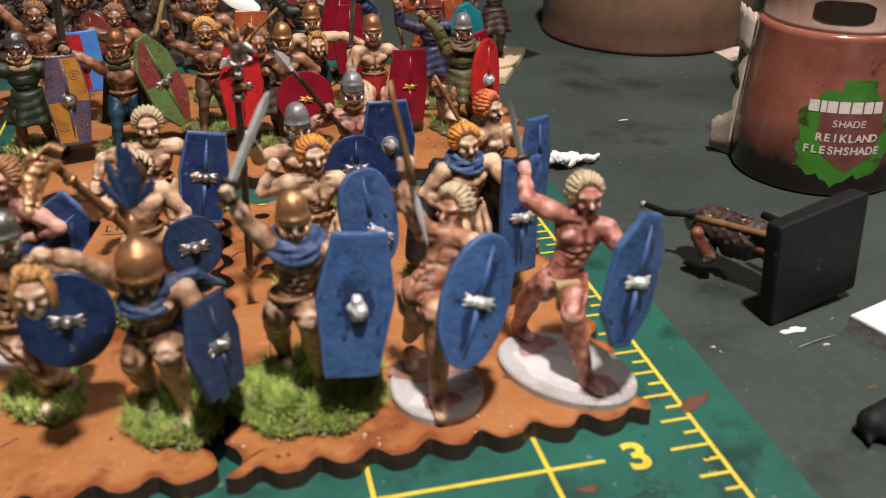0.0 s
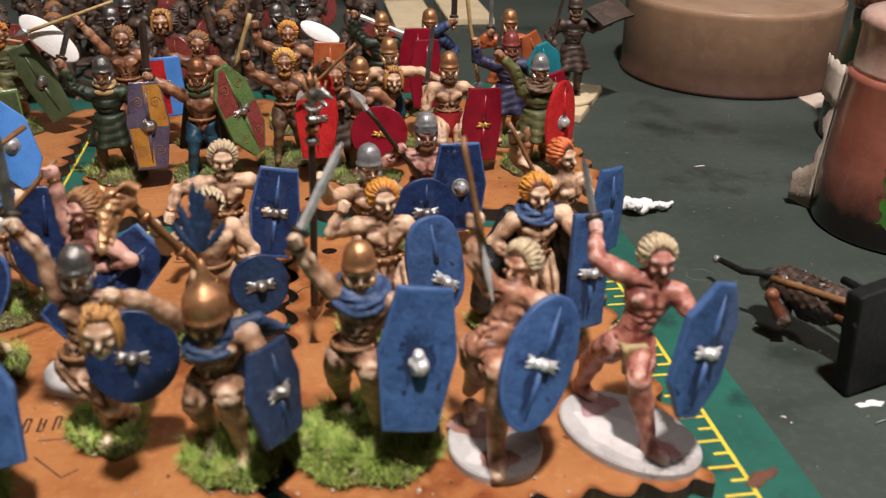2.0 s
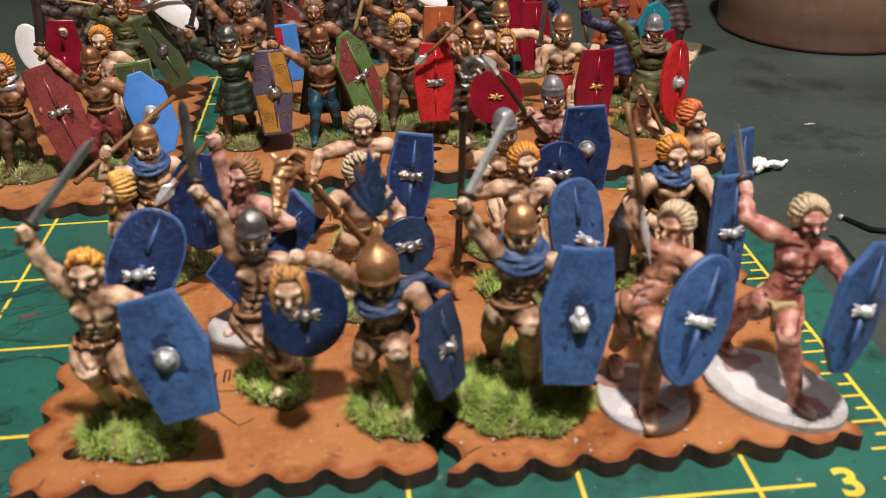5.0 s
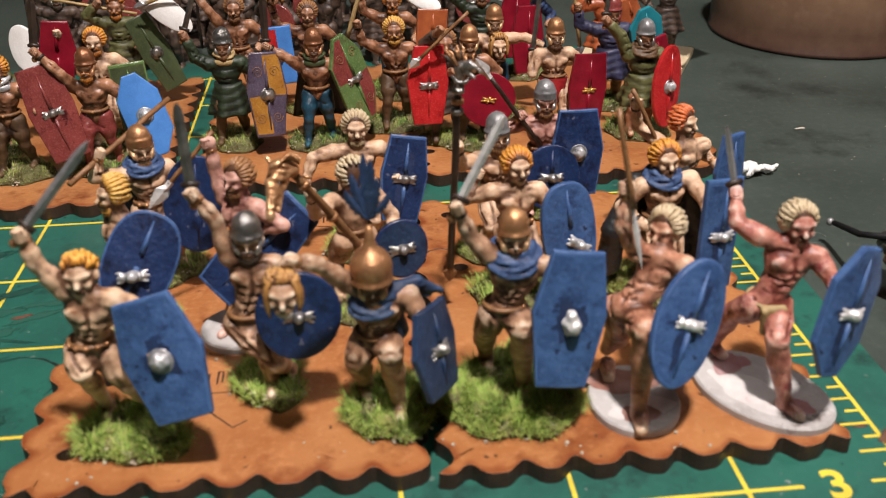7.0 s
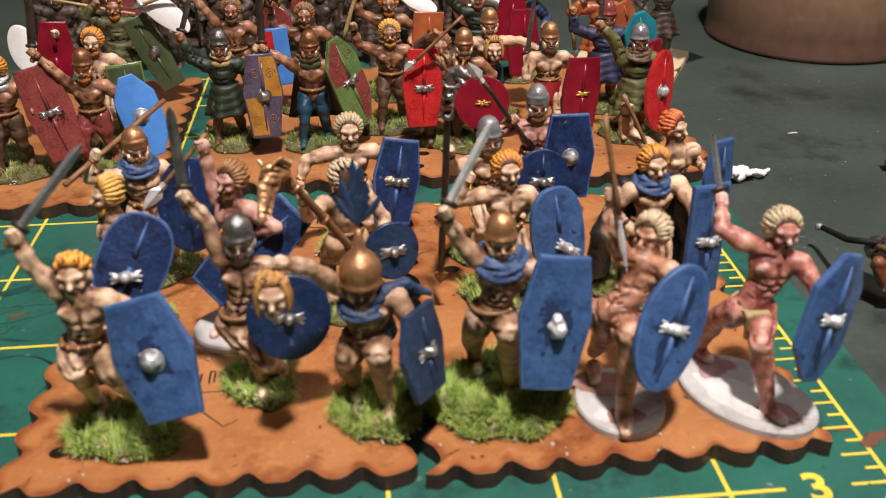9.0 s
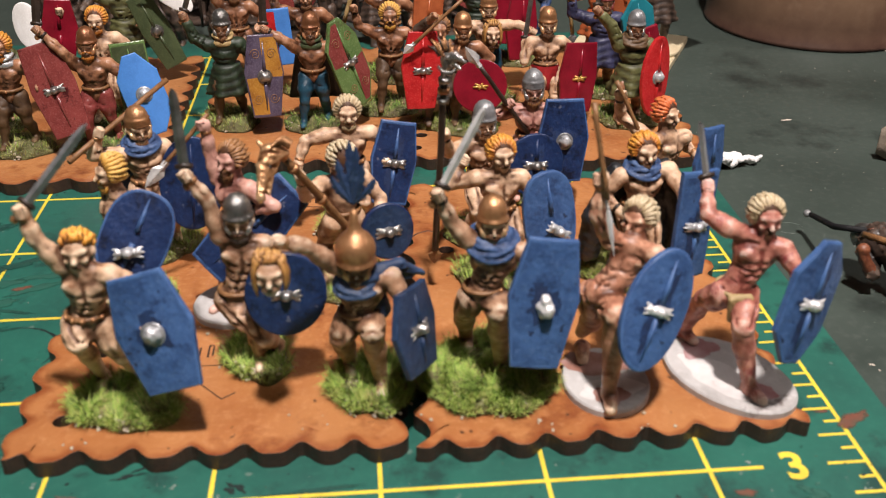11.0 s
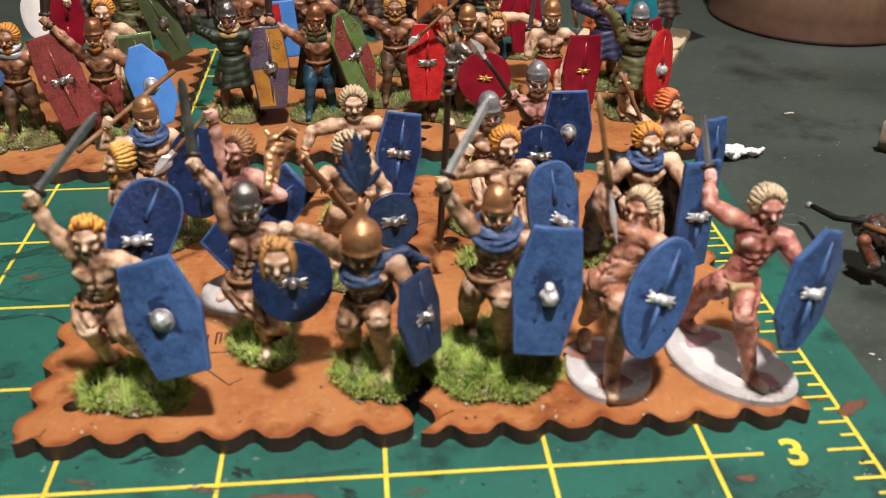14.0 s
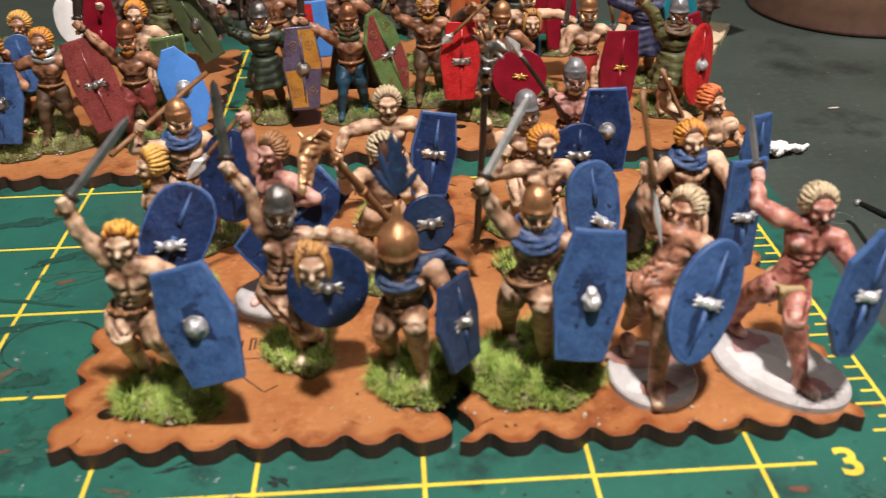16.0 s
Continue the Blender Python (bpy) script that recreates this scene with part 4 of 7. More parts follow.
    if cols[0] in ("blue", "blue_dark") and boss and w > 6:
        if spine:
            stain(-0.95, -0.17 * h, 0.7, 0.19 * h, "blue_soot", 0.07, seed)
            stain(0.9, 0.18 * h, 0.6, 0.16 * h, "blue_soot", 0.07, seed + 1)
            stain(0, 0, 2.5, 1.6, "blue_soot", 0.09, seed + 2)
        else:
            stain(-0.1, 0.2, 2.4, 2.8, "blue_soot", 0.07, seed)
            for k in range(9):
                r = random.Random(seed + k)
                stain(r.gauss(-0.8, 1.5), r.gauss(0.6, 1.7), r.uniform(0.25, 0.8), r.uniform(0.2, 0.7), "blue_soot", 0.05, seed + 20 + k)
    if len(cols) == 2:
        for sx, sy in ((-1, 1), (1, 1), (-1, -1), (1, -1)):
            pts_ = [at(sx * (0.20 * w + 1.35 * (1 - t / 20) * math.cos(t * 0.62)), sy * (0.27 * h + 1.5 * (1 - t / 20) * math.sin(t * 0.62)), 0.05 + bulge * (1 - (0.4 + 2.7 / w * (1 - t / 20) * math.cos(t * 0.62)) ** 2)) for t in range(21)]
            tube(s, pts_, [0.09] * 21, "wood", 4)
    if boss == "dome":
        revolve(s, at(0, 0, bulge - 0.1), nrm, [(1.95, 0), (1.95, 0.18), (1.75, 0.26), (1.4, 0.30)], boss_key, 16)
        blended(s, [(at(0, 0, bulge - 0.3), at(0.1, 0.1, bulge + 0.35), 1.62, 1.35), (at(-0.4, -0.3, bulge + 0.3), at(0.1, 0.2, bulge + 0.9), 0.8, 0.6)], boss_key, 0.3, 0.5, 0.16)
    elif boss == "lump":
        blended(s, [(at(-0.15, 1.1, bulge), at(-0.25, 1.0, bulge + 0.7), 0.85, 0.75), (at(0.3, -0.6, bulge), at(0.25, -0.5, bulge + 0.9), 1.45, 1.15), (at(-0.7, -0.1, bulge), at(-0.5, -0.1, bulge + 0.6), 0.8, 0.6)], boss_key, 0.28, 0.35, 0.12,
                [(at(0.7, 0.5, bulge + 0.5), V(0.45, 0.45, 0.45)), (at(-0.3, -1.6, bulge + 0.3), V(0.6, 0.6, 0.5))])
    elif boss == "bar":
        wing = [(at(0, 0, bulge), at(0, 0, bulge + 0.7), 1.05, 0.85), (at(-1.6, 0, bulge + 0.05), at(1.6, 0, bulge + 0.05), 0.55, 0.55)]
        for sgn in (1, -1):
            for yy in (-0.75, -0.05, 0.7):
                wing.append((at(sgn * 0.9, yy * 0.6, bulge), at(sgn * (2.6 - 0.35 * abs(yy)), yy * 1.15, bulge - 0.05), 0.42, 0.24))
        blended(s, wing, boss_key, 0.28, 0.18, 0.08, (), [([at(sgn * 1.15, yy, 1) for yy in (-0.9, 0, 0.9)], nrm, 0.2) for sgn in (1, -1)])
    if emblem:
        for k in range(6):
            q = k * math.pi / 3 + 0.3
            tube(s, [at(0, 0, bulge + 0.15), at(1.5 * math.cos(q) * 1.4, 0.9 * math.sin(q), bulge + 0.1)], [0.45, 0.25], emblem, 5)


def sword(s, hand, tip, key="steel", width=1.9, flat=(0, -1, 0.3)):
    d = unit(tip - hand)
    nrm = unit(V(*flat) - d * (V(*flat) @ d))
    side = np.cross(d, nrm)
    length = np.linalg.norm(tip - hand)
    rows = []
    for f, wd in ((0.07, 0.42), (0.10, 0.5), (0.5, 0.5), (0.85, 0.48), (0.95, 0.34), (1.0, 0.08)):
        p = hand + d * length * f
        rows.append([p + side * width * wd, p + nrm * 0.38, p - side * width * wd, p - nrm * 0.38])
    verts = [v for r in rows for v in r]
    faces = [(4 * i + k, 4 * i + (k + 1) % 4, 4 * i + 4 + (k + 1) % 4, 4 * i + 4 + k) for i in range(5) for k in range(4)] + [(3, 2, 1, 0), (20, 21, 22, 23)]
    s.add(verts, faces, key, False)
    tube(s, [hand + d * 1.3 - side * 1.3, hand + d * 1.5, hand + d * 1.3 + side * 1.3], [0.4, 0.55, 0.4], "dark_wood", 6)
    tube(s, [hand + d * 1.3, hand - d * 1.7], [0.42, 0.42], "dark_wood", 6)
    ball(s, hand - d * 1.9, 0.7, "bronze", 8)


def spear(s, low, high, shaft="wood", head=None, r=0.5, head_low=False, head_len=5.0, head_w=1.0):
    d = unit(high - low)
    rng = random.Random(int(abs(low[0]) * 100))
    pts = [low + (high - low) * i / 5 + V(rng.uniform(-0.12, 0.12), rng.uniform(-0.12, 0.12), 0) for i in range(6)]
    tube(s, pts, [r * rng.uniform(0.92, 1.06) for _ in pts], shaft, 8)
    if head:
        p, q = (low, -d) if head_low else (high, d)
        flat = unit(np.cross(q, V(0, 1, 0.2)))
        other = np.cross(q, flat)
        rows = []
        for f, wd, th in ((-0.1, 0.65, 0.65), (0.12, 0.6, 0.5), (0.35, 1.35, 0.4), (0.7, 0.9, 0.3), (1.0, 0.08, 0.08)):
            c = p + q * head_len * f
            rows += [c + flat * wd * head_w, c + other * th * head_w, c - flat * wd * head_w, c - other * th * head_w]
        s.add(rows, [(4 * i + k, 4 * i + (k + 1) % 4, 4 * i + 4 + (k + 1) % 4, 4 * i + 4 + k) for i in range(4) for k in range(4)] + [(3, 2, 1, 0), (16, 17, 18, 19)], head, False)


def hair(s, hd, front, key, style, rng):
    """Thin tufts combed back from the hairline over a dark scalp."""
    side = V(-front[1], front[0], 0)
    up = V(0, 0, 1)
    q = 0.95
    c = hd + V(0, 0, 0.35)
    blended(s, [(c + q * (V(0, 0, 0.7) - front * 0.45), V(2.3, 2.3, 2.25) * q), (c - q * (front * 1.0 + V(0, 0, 0.6)), V(2.1, 2.1, 2.3) * q)], "hair_root", 0.45)
    if style == "spiky":
        for layer, (start, n) in enumerate(((0.80, 17), (1.15, 15), (1.60, 12))):
            for k in range(n):
                a = math.radians(-38 + 256 * (k + 0.5 * (layer % 2)) / (n - 0.5)) + rng.uniform(-0.05, 0.05)
                rad = side * math.cos(a) + up * math.sin(a)
                end = start + rng.uniform(0.75, 1.0)
                path = []
                for f in (0.0, 0.3, 0.65, 1.0):
                    th = start + (end - start) * f
                    r = 2.12 + 0.18 * layer + (0.0, 0.38, 0.62, 0.95)[int(f * 3 + 0.1)] * rng.uniform(0.85, 1.1)
                    path.append(c + q * (front * (math.cos(th) * r - 0.25) + rad * math.sin(th) * r + up * 0.25))
                tube(s, path, [0.30, 0.40, 0.42, 0.17], key, 6, relief=[-0.9, 0.5, 1.3, 1.8])
        return
    stand, long = (0.30, 0.75) if style == "curly" else (0.40, 1.0)
    for ring, (el, n, ln) in enumerate(((1.32, 5, 2.0), (1.04, 11, 2.2), (0.72, 16, 2.4), (0.36, 18, 2.2), (-0.02, 17, 1.9), (-0.40, 13, 1.8), (-0.75, 8, 1.5))):
        for k in range(n):
            a = 2 * math.pi * (k + 0.5 * (ring % 2)) / n + rng.uniform(-0.08, 0.08)
            if (ring == 3 and math.cos(a) > 0.72) or (ring == 4 and math.cos(a) > 0.30) or (ring > 4 and math.cos(a) > -0.05):
                continue
            d = front * math.cos(a) + side * math.sin(a)
            out = d * math.cos(el) + up * math.sin(el)
            root = c + q * (up * 0.35 - front * 0.25 + 2.15 * out)
            if el > -0.1:
                sweep = up * (0.75 if math.cos(a) > -0.3 else -0.2) - front * 0.75
            else:
                sweep = -up * 0.9 - front * 0.15
            sweep = unit(sweep - out * (sweep @ out) * 0.8)
            m = q * ln * long * rng.uniform(0.8, 1.15)
            curl = side * rng.uniform(-0.25, 0.25) * (2.2 if style == "curly" else 1)
            tube(s, [root - out * 0.4, root + out * 0.16, root + out * (0.1 + 0.38 * stand) * m * 0.6 + sweep * 0.42 * m + curl, root + out * (0.05 + 0.62 * stand) * m * 0.8 + sweep * 0.78 * m],
                 [0.27, 0.38, 0.37, 0.16], key, 6, relief=[-1.0, -0.2, 0.8, 1.7])


def long_locks(s, c, o, key, rng):
    """Long locks hanging from the crown round the sides and back of a head."""
    sd = V(-o[1], o[0], 0)
    for k in range(26):
        d = unit(o * math.cos(1.12 + (2 * math.pi - 2.24) * k / 25) + sd * math.sin(1.12 + (2 * math.pi - 2.24) * k / 25))
        low = rng.uniform(2.2, 3.4)
        tube(s, [c + d * 0.5 + V(0, 0, 2.75), c + d * 1.8 + V(0, 0, 2.2), c + d * 2.5 + V(0, 0, 0.2), c + d * 2.45 - V(0, 0, low * 0.6), c + d * 2.2 - V(0, 0, low)], [0.3, 0.42, 0.44, 0.36, 0.15], key, 6, relief=[0.2, 0.9, 0.5, 1.0, 0.0])


def miniature(label, x, y, hd, ha=None, hb=None, sa=None, sb=None, ea=None, eb=None, pv=None, ka=None, kb=None, fa=None, fb=None, turn=0, back=False,
              skin="skin", hair_key="hair_orange", style="spiky", helm=None, beard=None, trousers=None, tunic=None, kilt=None, collar=None, cape=None,
              stream=None, shields=(), weapon=None, belt="bronze", z=3.06, h=0.5, ground=1.5, group="warriors of the unit", extra=None, severed=None, feathers=None, stout=1.0, tread=None, drape=1.0, pack=1.0):
    rng = random.Random(int(1000 + x * 7 + y * 13))
    s = Shape()
    hd = V(*hd)
    q = radians(turn)
    front = V(math.sin(q), -math.cos(q), 0) * (-1 if back else 1)
    side = V(math.cos(q), math.sin(q), 0)
    up = V(0, 0, 1)
    J = lambda p, d: V(*p) if p is not None else d
    sa, sb = J(sa, hd - side * 4.0 - up * 5.0 + V(0, 0.4, 0)), J(sb, hd + side * 4.0 - up * 5.0 + V(0, 0.4, 0))
    shc = (sa + sb) / 2 * 0.6 + (hd - up * 5.2) * 0.4
    foot = ground + 0.5
    pv = J(pv, V(hd[0] * 0.45, hd[1] * 0.5 + 0.3, max(hd[2] * 0.54, foot + 10)))
    fa, fb = J(fa, V(-3.2, -2.6, foot)) , J(fb, V(3.2, 2.4, foot))
    fa[2], fb[2] = max(fa[2], foot), max(fb[2], foot)
    ha, hb = J(ha, sa - side * 2.5 + front * 3.5 - up * 6), J(hb, sb + side * 2.0 + front * 3.5 - up * 5.5)
    ea = J(ea, bend(sa, ha, 5.4, -side * 0.7 - up * 0.7 - front * 0.2))
    eb = J(eb, bend(sb, hb, 5.4, side * 0.7 - up * 0.7 - front * 0.2))
    hipa, hipb = pv - side * 1.9 - up * 0.6, pv + side * 1.9 - up * 0.6
    stride = 0.35 if tunic or trousers else 1.0
    ka = J(ka, (hipa + fa) / 2 * (1 - stride) + bend(hipa, fa + up * 1, 7.2, front) * stride)
    kb = J(kb, (hipb + fb) / 2 * (1 - stride) + bend(hipb, fb + up * 1, 7.2, front) * stride)
    flesh, cloth, hose = [], [], []
    fine_, lines = [], []
    toward = unit(front + up * 0.35)
    # trunk with the masses of chest, ribs and belly, and the lines between them
    chest = shc - up * 2.2
    waist = pv + up * 2.4
    trunk = [(pv, V(2.9, 2.3, 2.3)), (pv + up * 0.8, chest - up * 0.6, 2.3, 2.75), (chest, V(3.7, 2.4, 3.0)), (chest + up * 1.4 - front * 0.6, V(3.8, 1.8, 1.7))]
    if not tunic:
        for sg in (-1, 1):
            fine_.append((chest + side * 1.7 * sg + front * 1.5 + up * 0.75, V(1.7, 0.85, 1.15)) if abs(turn) < 20 else (chest + side * 0.9 * sg + front * 1.55 + up * 0.75, chest + side * 2.3 * sg + front * 1.15 + up * 0.8, 0.95, 0.85))
            lines.append(([chest + side * w * sg + up * z_ for w, z_ in ((0.25, -0.45), (1.2, -0.75), (2.2, -0.5), (3.1, 0.4))], front, 0.27))
            lines.append(([shc + side * 0.6 * sg - up * 0.1, shc + side * 2.0 * sg + up * 0.15, shc + side * 3.1 * sg], toward, 0.22))
            for i in range(4):
                lines.append(([chest + side * w * sg - up * (z_ + 0.85 * i) for w, z_ in ((3.2, 0.6), (2.4, 1.05), (1.6, 1.35))], front, 0.24))
            lines.append(([pv + side * 2.7 * sg + up * 1.5, pv + side * 1.7 * sg + up * 0.1, pv + side * 0.6 * sg - up * 1.2], front, 0.26))
        lines.append(([chest + up * 1.4, chest, chest - up * 1.5, waist + up * 0.6, waist - up * 0.9], front, 0.25))
        for f in (0.05, 0.38, 0.68):
            q = waist + (chest - up * 0.8 - waist) * f
            lines.append(([q - side * 1.5 + up * 0.15, q, q + side * 1.5 + up * 0.15], front, 0.21))
    (cloth if tunic else flesh).extend(trunk)
    for sh, el, hn, sleeve in ((sa, ea, ha, tunic), (sb, eb, hb, tunic)):
        ua, fo = unit(el - sh), unit(hn - el)
        wrist = el * 0.25 + hn * 0.75
        across = unit(np.cross(ua, toward))
        if sleeve:
            cloth.extend([(shc + up * 0.3, sh, 1.9, 1.9), (sh, el, 1.9, 1.6), (el, el * 0.4 + hn * 0.6, 1.6, 1.4)])
            flesh.append((el * 0.4 + hn * 0.6, hn, 1.0, 0.85))
        else:
            flesh.extend([(shc + up * 0.4, sh, 1.5, 1.45), (sh, sh * 0.55 + el * 0.45, 1.58, 1.40), (sh * 0.6 + el * 0.4, el, 1.38, 1.10), (el, el * 0.65 + hn * 0.35, 1.10, 1.16), (el * 0.65 + hn * 0.35, wrist, 1.14, 0.76)])
            fine_.append((sh * 0.45 + el * 0.55 + toward * 0.45, sh * 0.25 + el * 0.75 + toward * 0.35, 0.95, 0.8))
            lines.append(([sh * 0.5 + el * 0.5 + across * 0.75, el - ua * 0.4 + across * 0.6], toward, 0.2))
            more = unit(np.cross(fo, toward))
            lines.append(([el * 0.85 + hn * 0.15 + more * 0.35, el * 0.55 + hn * 0.45 + more * 0.25, el * 0.3 + hn * 0.7], toward, 0.2))
            tube(s, [wrist + fo * f for f in (-0.35, 0, 0.35)], [0.98, 1.08, 0.98], "bronze" if rng.random() < 0.55 else "dark_wood", 9)
        flesh += [(wrist, hn, 0.78, 0.85), (hn, V(0.95, 0.95, 1.0))]
        w = unit(np.cross(fo, V(0.2, 1, 0.1)))
        for f in (-0.8, -0.27, 0.27, 0.8):
            knuckle = hn + fo * f * 0.85
            fine_.append((knuckle + front * 0.75 + w * 0.75, knuckle + front * 0.95 - w * 0.55, 0.33, 0.30))
            tube(s, [knuckle + front * 0.35 + w * 1.0, knuckle + front * 1.0 + w * 0.62, knuckle + front * 1.18 - w * 0.05, knuckle + front * 0.85 - w * 0.75], [0.24, 0.31, 0.30, 0.22], skin, 7, relief=[-0.3, 0.9, 1.2, 0.0])
    legs, leg_fine, leg_lines = [], [], []
    fat = -0.15 if trousers else 0.0
    for hip, kn, ft in ((hipa, ka, fa), (hipb, kb, fb)):
        out = side if hip is hipb else -side
        calf = kn * 0.64 + ft * 0.36 - front * 0.55
        legs += [(hip, hip * 0.5 + kn * 0.5 + front * 0.3, 2.4 + fat, 2.2 + fat), (hip * 0.5 + kn * 0.5 + front * 0.3, kn, 2.15 + fat, 1.45 * stout + fat), (kn, calf, 1.4 * stout + fat, 1.5 * stout + fat), (calf, ft, 1.45 * stout + fat, 0.92 * stout + fat)]
        leg_fine += [(kn + front * 0.75 + up * 0.1, V(0.95, 0.75, 1.0)), (hip * 0.25 + kn * 0.75 + front * 1.0 + out * 0.75, V(0.85, 0.8, 1.35) + fat), (hip * 0.22 + kn * 0.78 + front * 1.0 - out * 0.75, V(0.85, 0.8, 1.2) + fat), (kn * 0.8 + ft * 0.2 + front * 0.75, kn * 0.15 + ft * 0.85 + front * 0.55, 0.55 + fat, 0.4 + fat)]
        leg_lines += [([hip + out * 0.6 + up * 0.4, hip * 0.55 + kn * 0.45 + out * 0.1, hip * 0.25 + kn * 0.75], front, 0.26),
                      ([hip + out * 1.6, hip * 0.5 + kn * 0.5 + out * 1.5, kn + out * 1.1 + up * 0.8], unit(front + out * 0.5), 0.24),
                      ([hip - out * 1.0 - up * 0.5, hip * 0.5 + kn * 0.5 - out * 1.2, kn - out * 1.0 + up * 0.8], unit(front - out * 0.4), 0.24),
                      ([kn + out * 1.0 + up * 0.7, kn + up * 1.05, kn - out * 1.0 + up * 0.7], front, 0.2), ([kn + out * 0.9 - up * 0.7, kn - up * 1.05, kn - out * 0.9 - up * 0.7], front, 0.22),
                      ([kn * 0.78 + ft * 0.22 + out * 0.75, kn * 0.2 + ft * 0.8 + out * 0.5], front, 0.22), ([kn * 0.78 + ft * 0.22 - out * 0.75, kn * 0.2 + ft * 0.8 - out * 0.5], front, 0.22)]
        toe = ft + (front if tread is None else unit(V(*tread))) * 2.6 * stout
        toe[2] = foot
        heel = V(ft[0], ft[1], foot) - front * 0.5
        (hose if trousers else flesh).append((heel, toe, 1.1 * stout, 0.8 * stout))
        for u in (-0.5, 0.05, 0.5):
            lines.append(([toe + side * u + front * 0.8, toe + side * u - front * 0.3], up, 0.14))
        lines.append(([heel + front * 0.6 + side * 1.1, heel + front * 0.9, heel + front * 0.6 - side * 1.1], up, 0.2))
    (hose if trousers else flesh).extend(legs)
    if not trousers:
        fine_ += leg_fine
        lines += leg_lines
    # neck and head
    face = hd - up * 0.35
    g = 1.05
    flesh += [(shc, hd - up * 1.4, 1.8, 1.5)]
    nose = 0.6 if helm else 1.0
    fine_ += [(hd, V(2.0, 2.15, 2.45) * g), (face + (-up * 1.5 + front * 0.75) * g, V(1.45, 1.4, 1.15) * g), (face + (front * 2.0 + up * 0.3) * g, face + (front * 2.55 - up * 0.5) * g, 0.26 * g * nose, 0.46 * g * nose), (face + (front * 1.45 - up * 2.15) * g, V(0.75, 0.7, 0.6) * g)]
    for sg in (-1, 1):
        fine_ += [(face + (front * 2.0 + side * 0.2 * sg + up * 0.72) * g, face + (front * 1.62 + side * 1.4 * sg + up * 0.85) * g, 0.36 * g, 0.34 * g), (face + (front * (1.2 if helm else 1.6) + side * 1.1 * sg - up * 0.55) * g, V(0.62, 0.55, 0.5) * g), (hd + side * 2.1 * sg * g - up * 0.2, V(0.4, 0.7, 0.9))]
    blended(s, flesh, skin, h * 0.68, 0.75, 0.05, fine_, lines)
    for sg in (-1, 1):
        ball(s, face + (front * 1.72 + side * 0.78 * sg + up * 0.16) * g, 0.36 * g, "hair_root", 7, tuple(side), 1.35)
    mo = face + (front * 1.95 - up * 1.32) * g
    tube(s, [mo - side * 0.75, mo + front * 0.12, mo + side * 0.75], [0.25, 0.48, 0.25], "hair_root", 6)
    if cloth:
        wrinkles = [([chest + side * u + up * (1.6 - 1.15 * i - 0.5 * (1 - (u / 3.0) ** 2)) for u in (-3.0, -1.5, 0, 1.5, 3.0)], front, 0.24) for i in range(6)]
        for sh, el, hn in ((sa, ea, ha), (sb, eb, hb)):
            for f in (0.2, 0.5, 0.8):
                w = unit(np.cross(el - sh, toward))
                wrinkles += [([sh + (el - sh) * f + w * 1.6, sh + (el - sh) * (f + 0.1), sh + (el - sh) * f - w * 1.6], toward, 0.22), ([el + (hn - el) * f * 0.6 + w * 1.4, el + (hn - el) * f * 0.6 - w * 1.4], toward, 0.2)]
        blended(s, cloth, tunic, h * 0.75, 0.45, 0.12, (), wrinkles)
    if hose:
        creases = []
        for hip, kn, ft in ((hipa, ka, fa), (hipb, kb, fb)):
            for f in (0.25, 0.7):
                creases.append(([hip + (kn - hip) * f + side * 2.2, hip + (kn - hip) * (f + 0.1) + front * 0.4, hip + (kn - hip) * (f - 0.05) - side * 2.2], front, 0.2))
                creases.append(([kn + (ft - kn) * f + side * 1.6, kn + (ft - kn) * (f - 0.1), kn + (ft - kn) * (f + 0.25) - side * 1.6], front, 0.12))
        blended(s, hose, trousers, h * 0.8, 0.6, 0.12, (), creases)
    if tunic:
        n, verts, faces, folds = 54, [], [], []
        for i in range(13):
            f = i / 12
            for k in range(n):
                a = 2 * math.pi * k / n
                wave = math.sin(24 * f + 2.2 * math.sin(2 * a + x))
                r = (3.5 + 2.5 * f) * (1 + 0.10 * f * math.sin(7 * a + x) + 0.045 * wave)
                folds.append(0.40 + 0.7 * f * math.sin(7 * a + x) + 0.6 * wave)
                verts.append(pv + up * (2.4 - 7.8 * f) + side * r * math.cos(a) + front * r * 0.92 * math.sin(a))
        faces = [(i * n + k, i * n + (k + 1) % n, (i + 1) * n + (k + 1) % n, (i + 1) * n + k) for i in range(12) for k in range(n)] + [tuple(12 * n + k for k in range(n)), tuple(range(n))[::-1]]
        s.add(verts, faces, tunic, True, folds)
    if kilt == "tan_cloth":
        ring = [pv + up * 0.9 + side * 3.0 * math.cos(a) + front * 2.5 * math.sin(a) - up * 0.4 * math.sin(a) for a in [2 * math.pi * k / 24 for k in range(25)]]
        strap = [(ring[k], ring[k + 1], 0.34, 0.34) for k in range(24)]
        pouch = pv + front * 2.9 - up * 1.0
        flap = [(pouch + up * 1.2 + side * u * pack, pouch - up * (3.3 - 0.3 * abs(u)) - front * 0.2 + side * u * 0.72 * pack, 0.62, 0.5) for u in (-1.5, -0.75, 0, 0.75, 1.5)]
        blended(s, strap + flap, kilt, 0.36, 0.4, 0.05, (), [([pouch + side * u + up * 1.4, pouch + side * u * 0.4 - up * 2.0], front, 0.2) for u in (-1.0, -0.35, 0.35, 1.0)])
    elif kilt:
        n, verts = 28, []
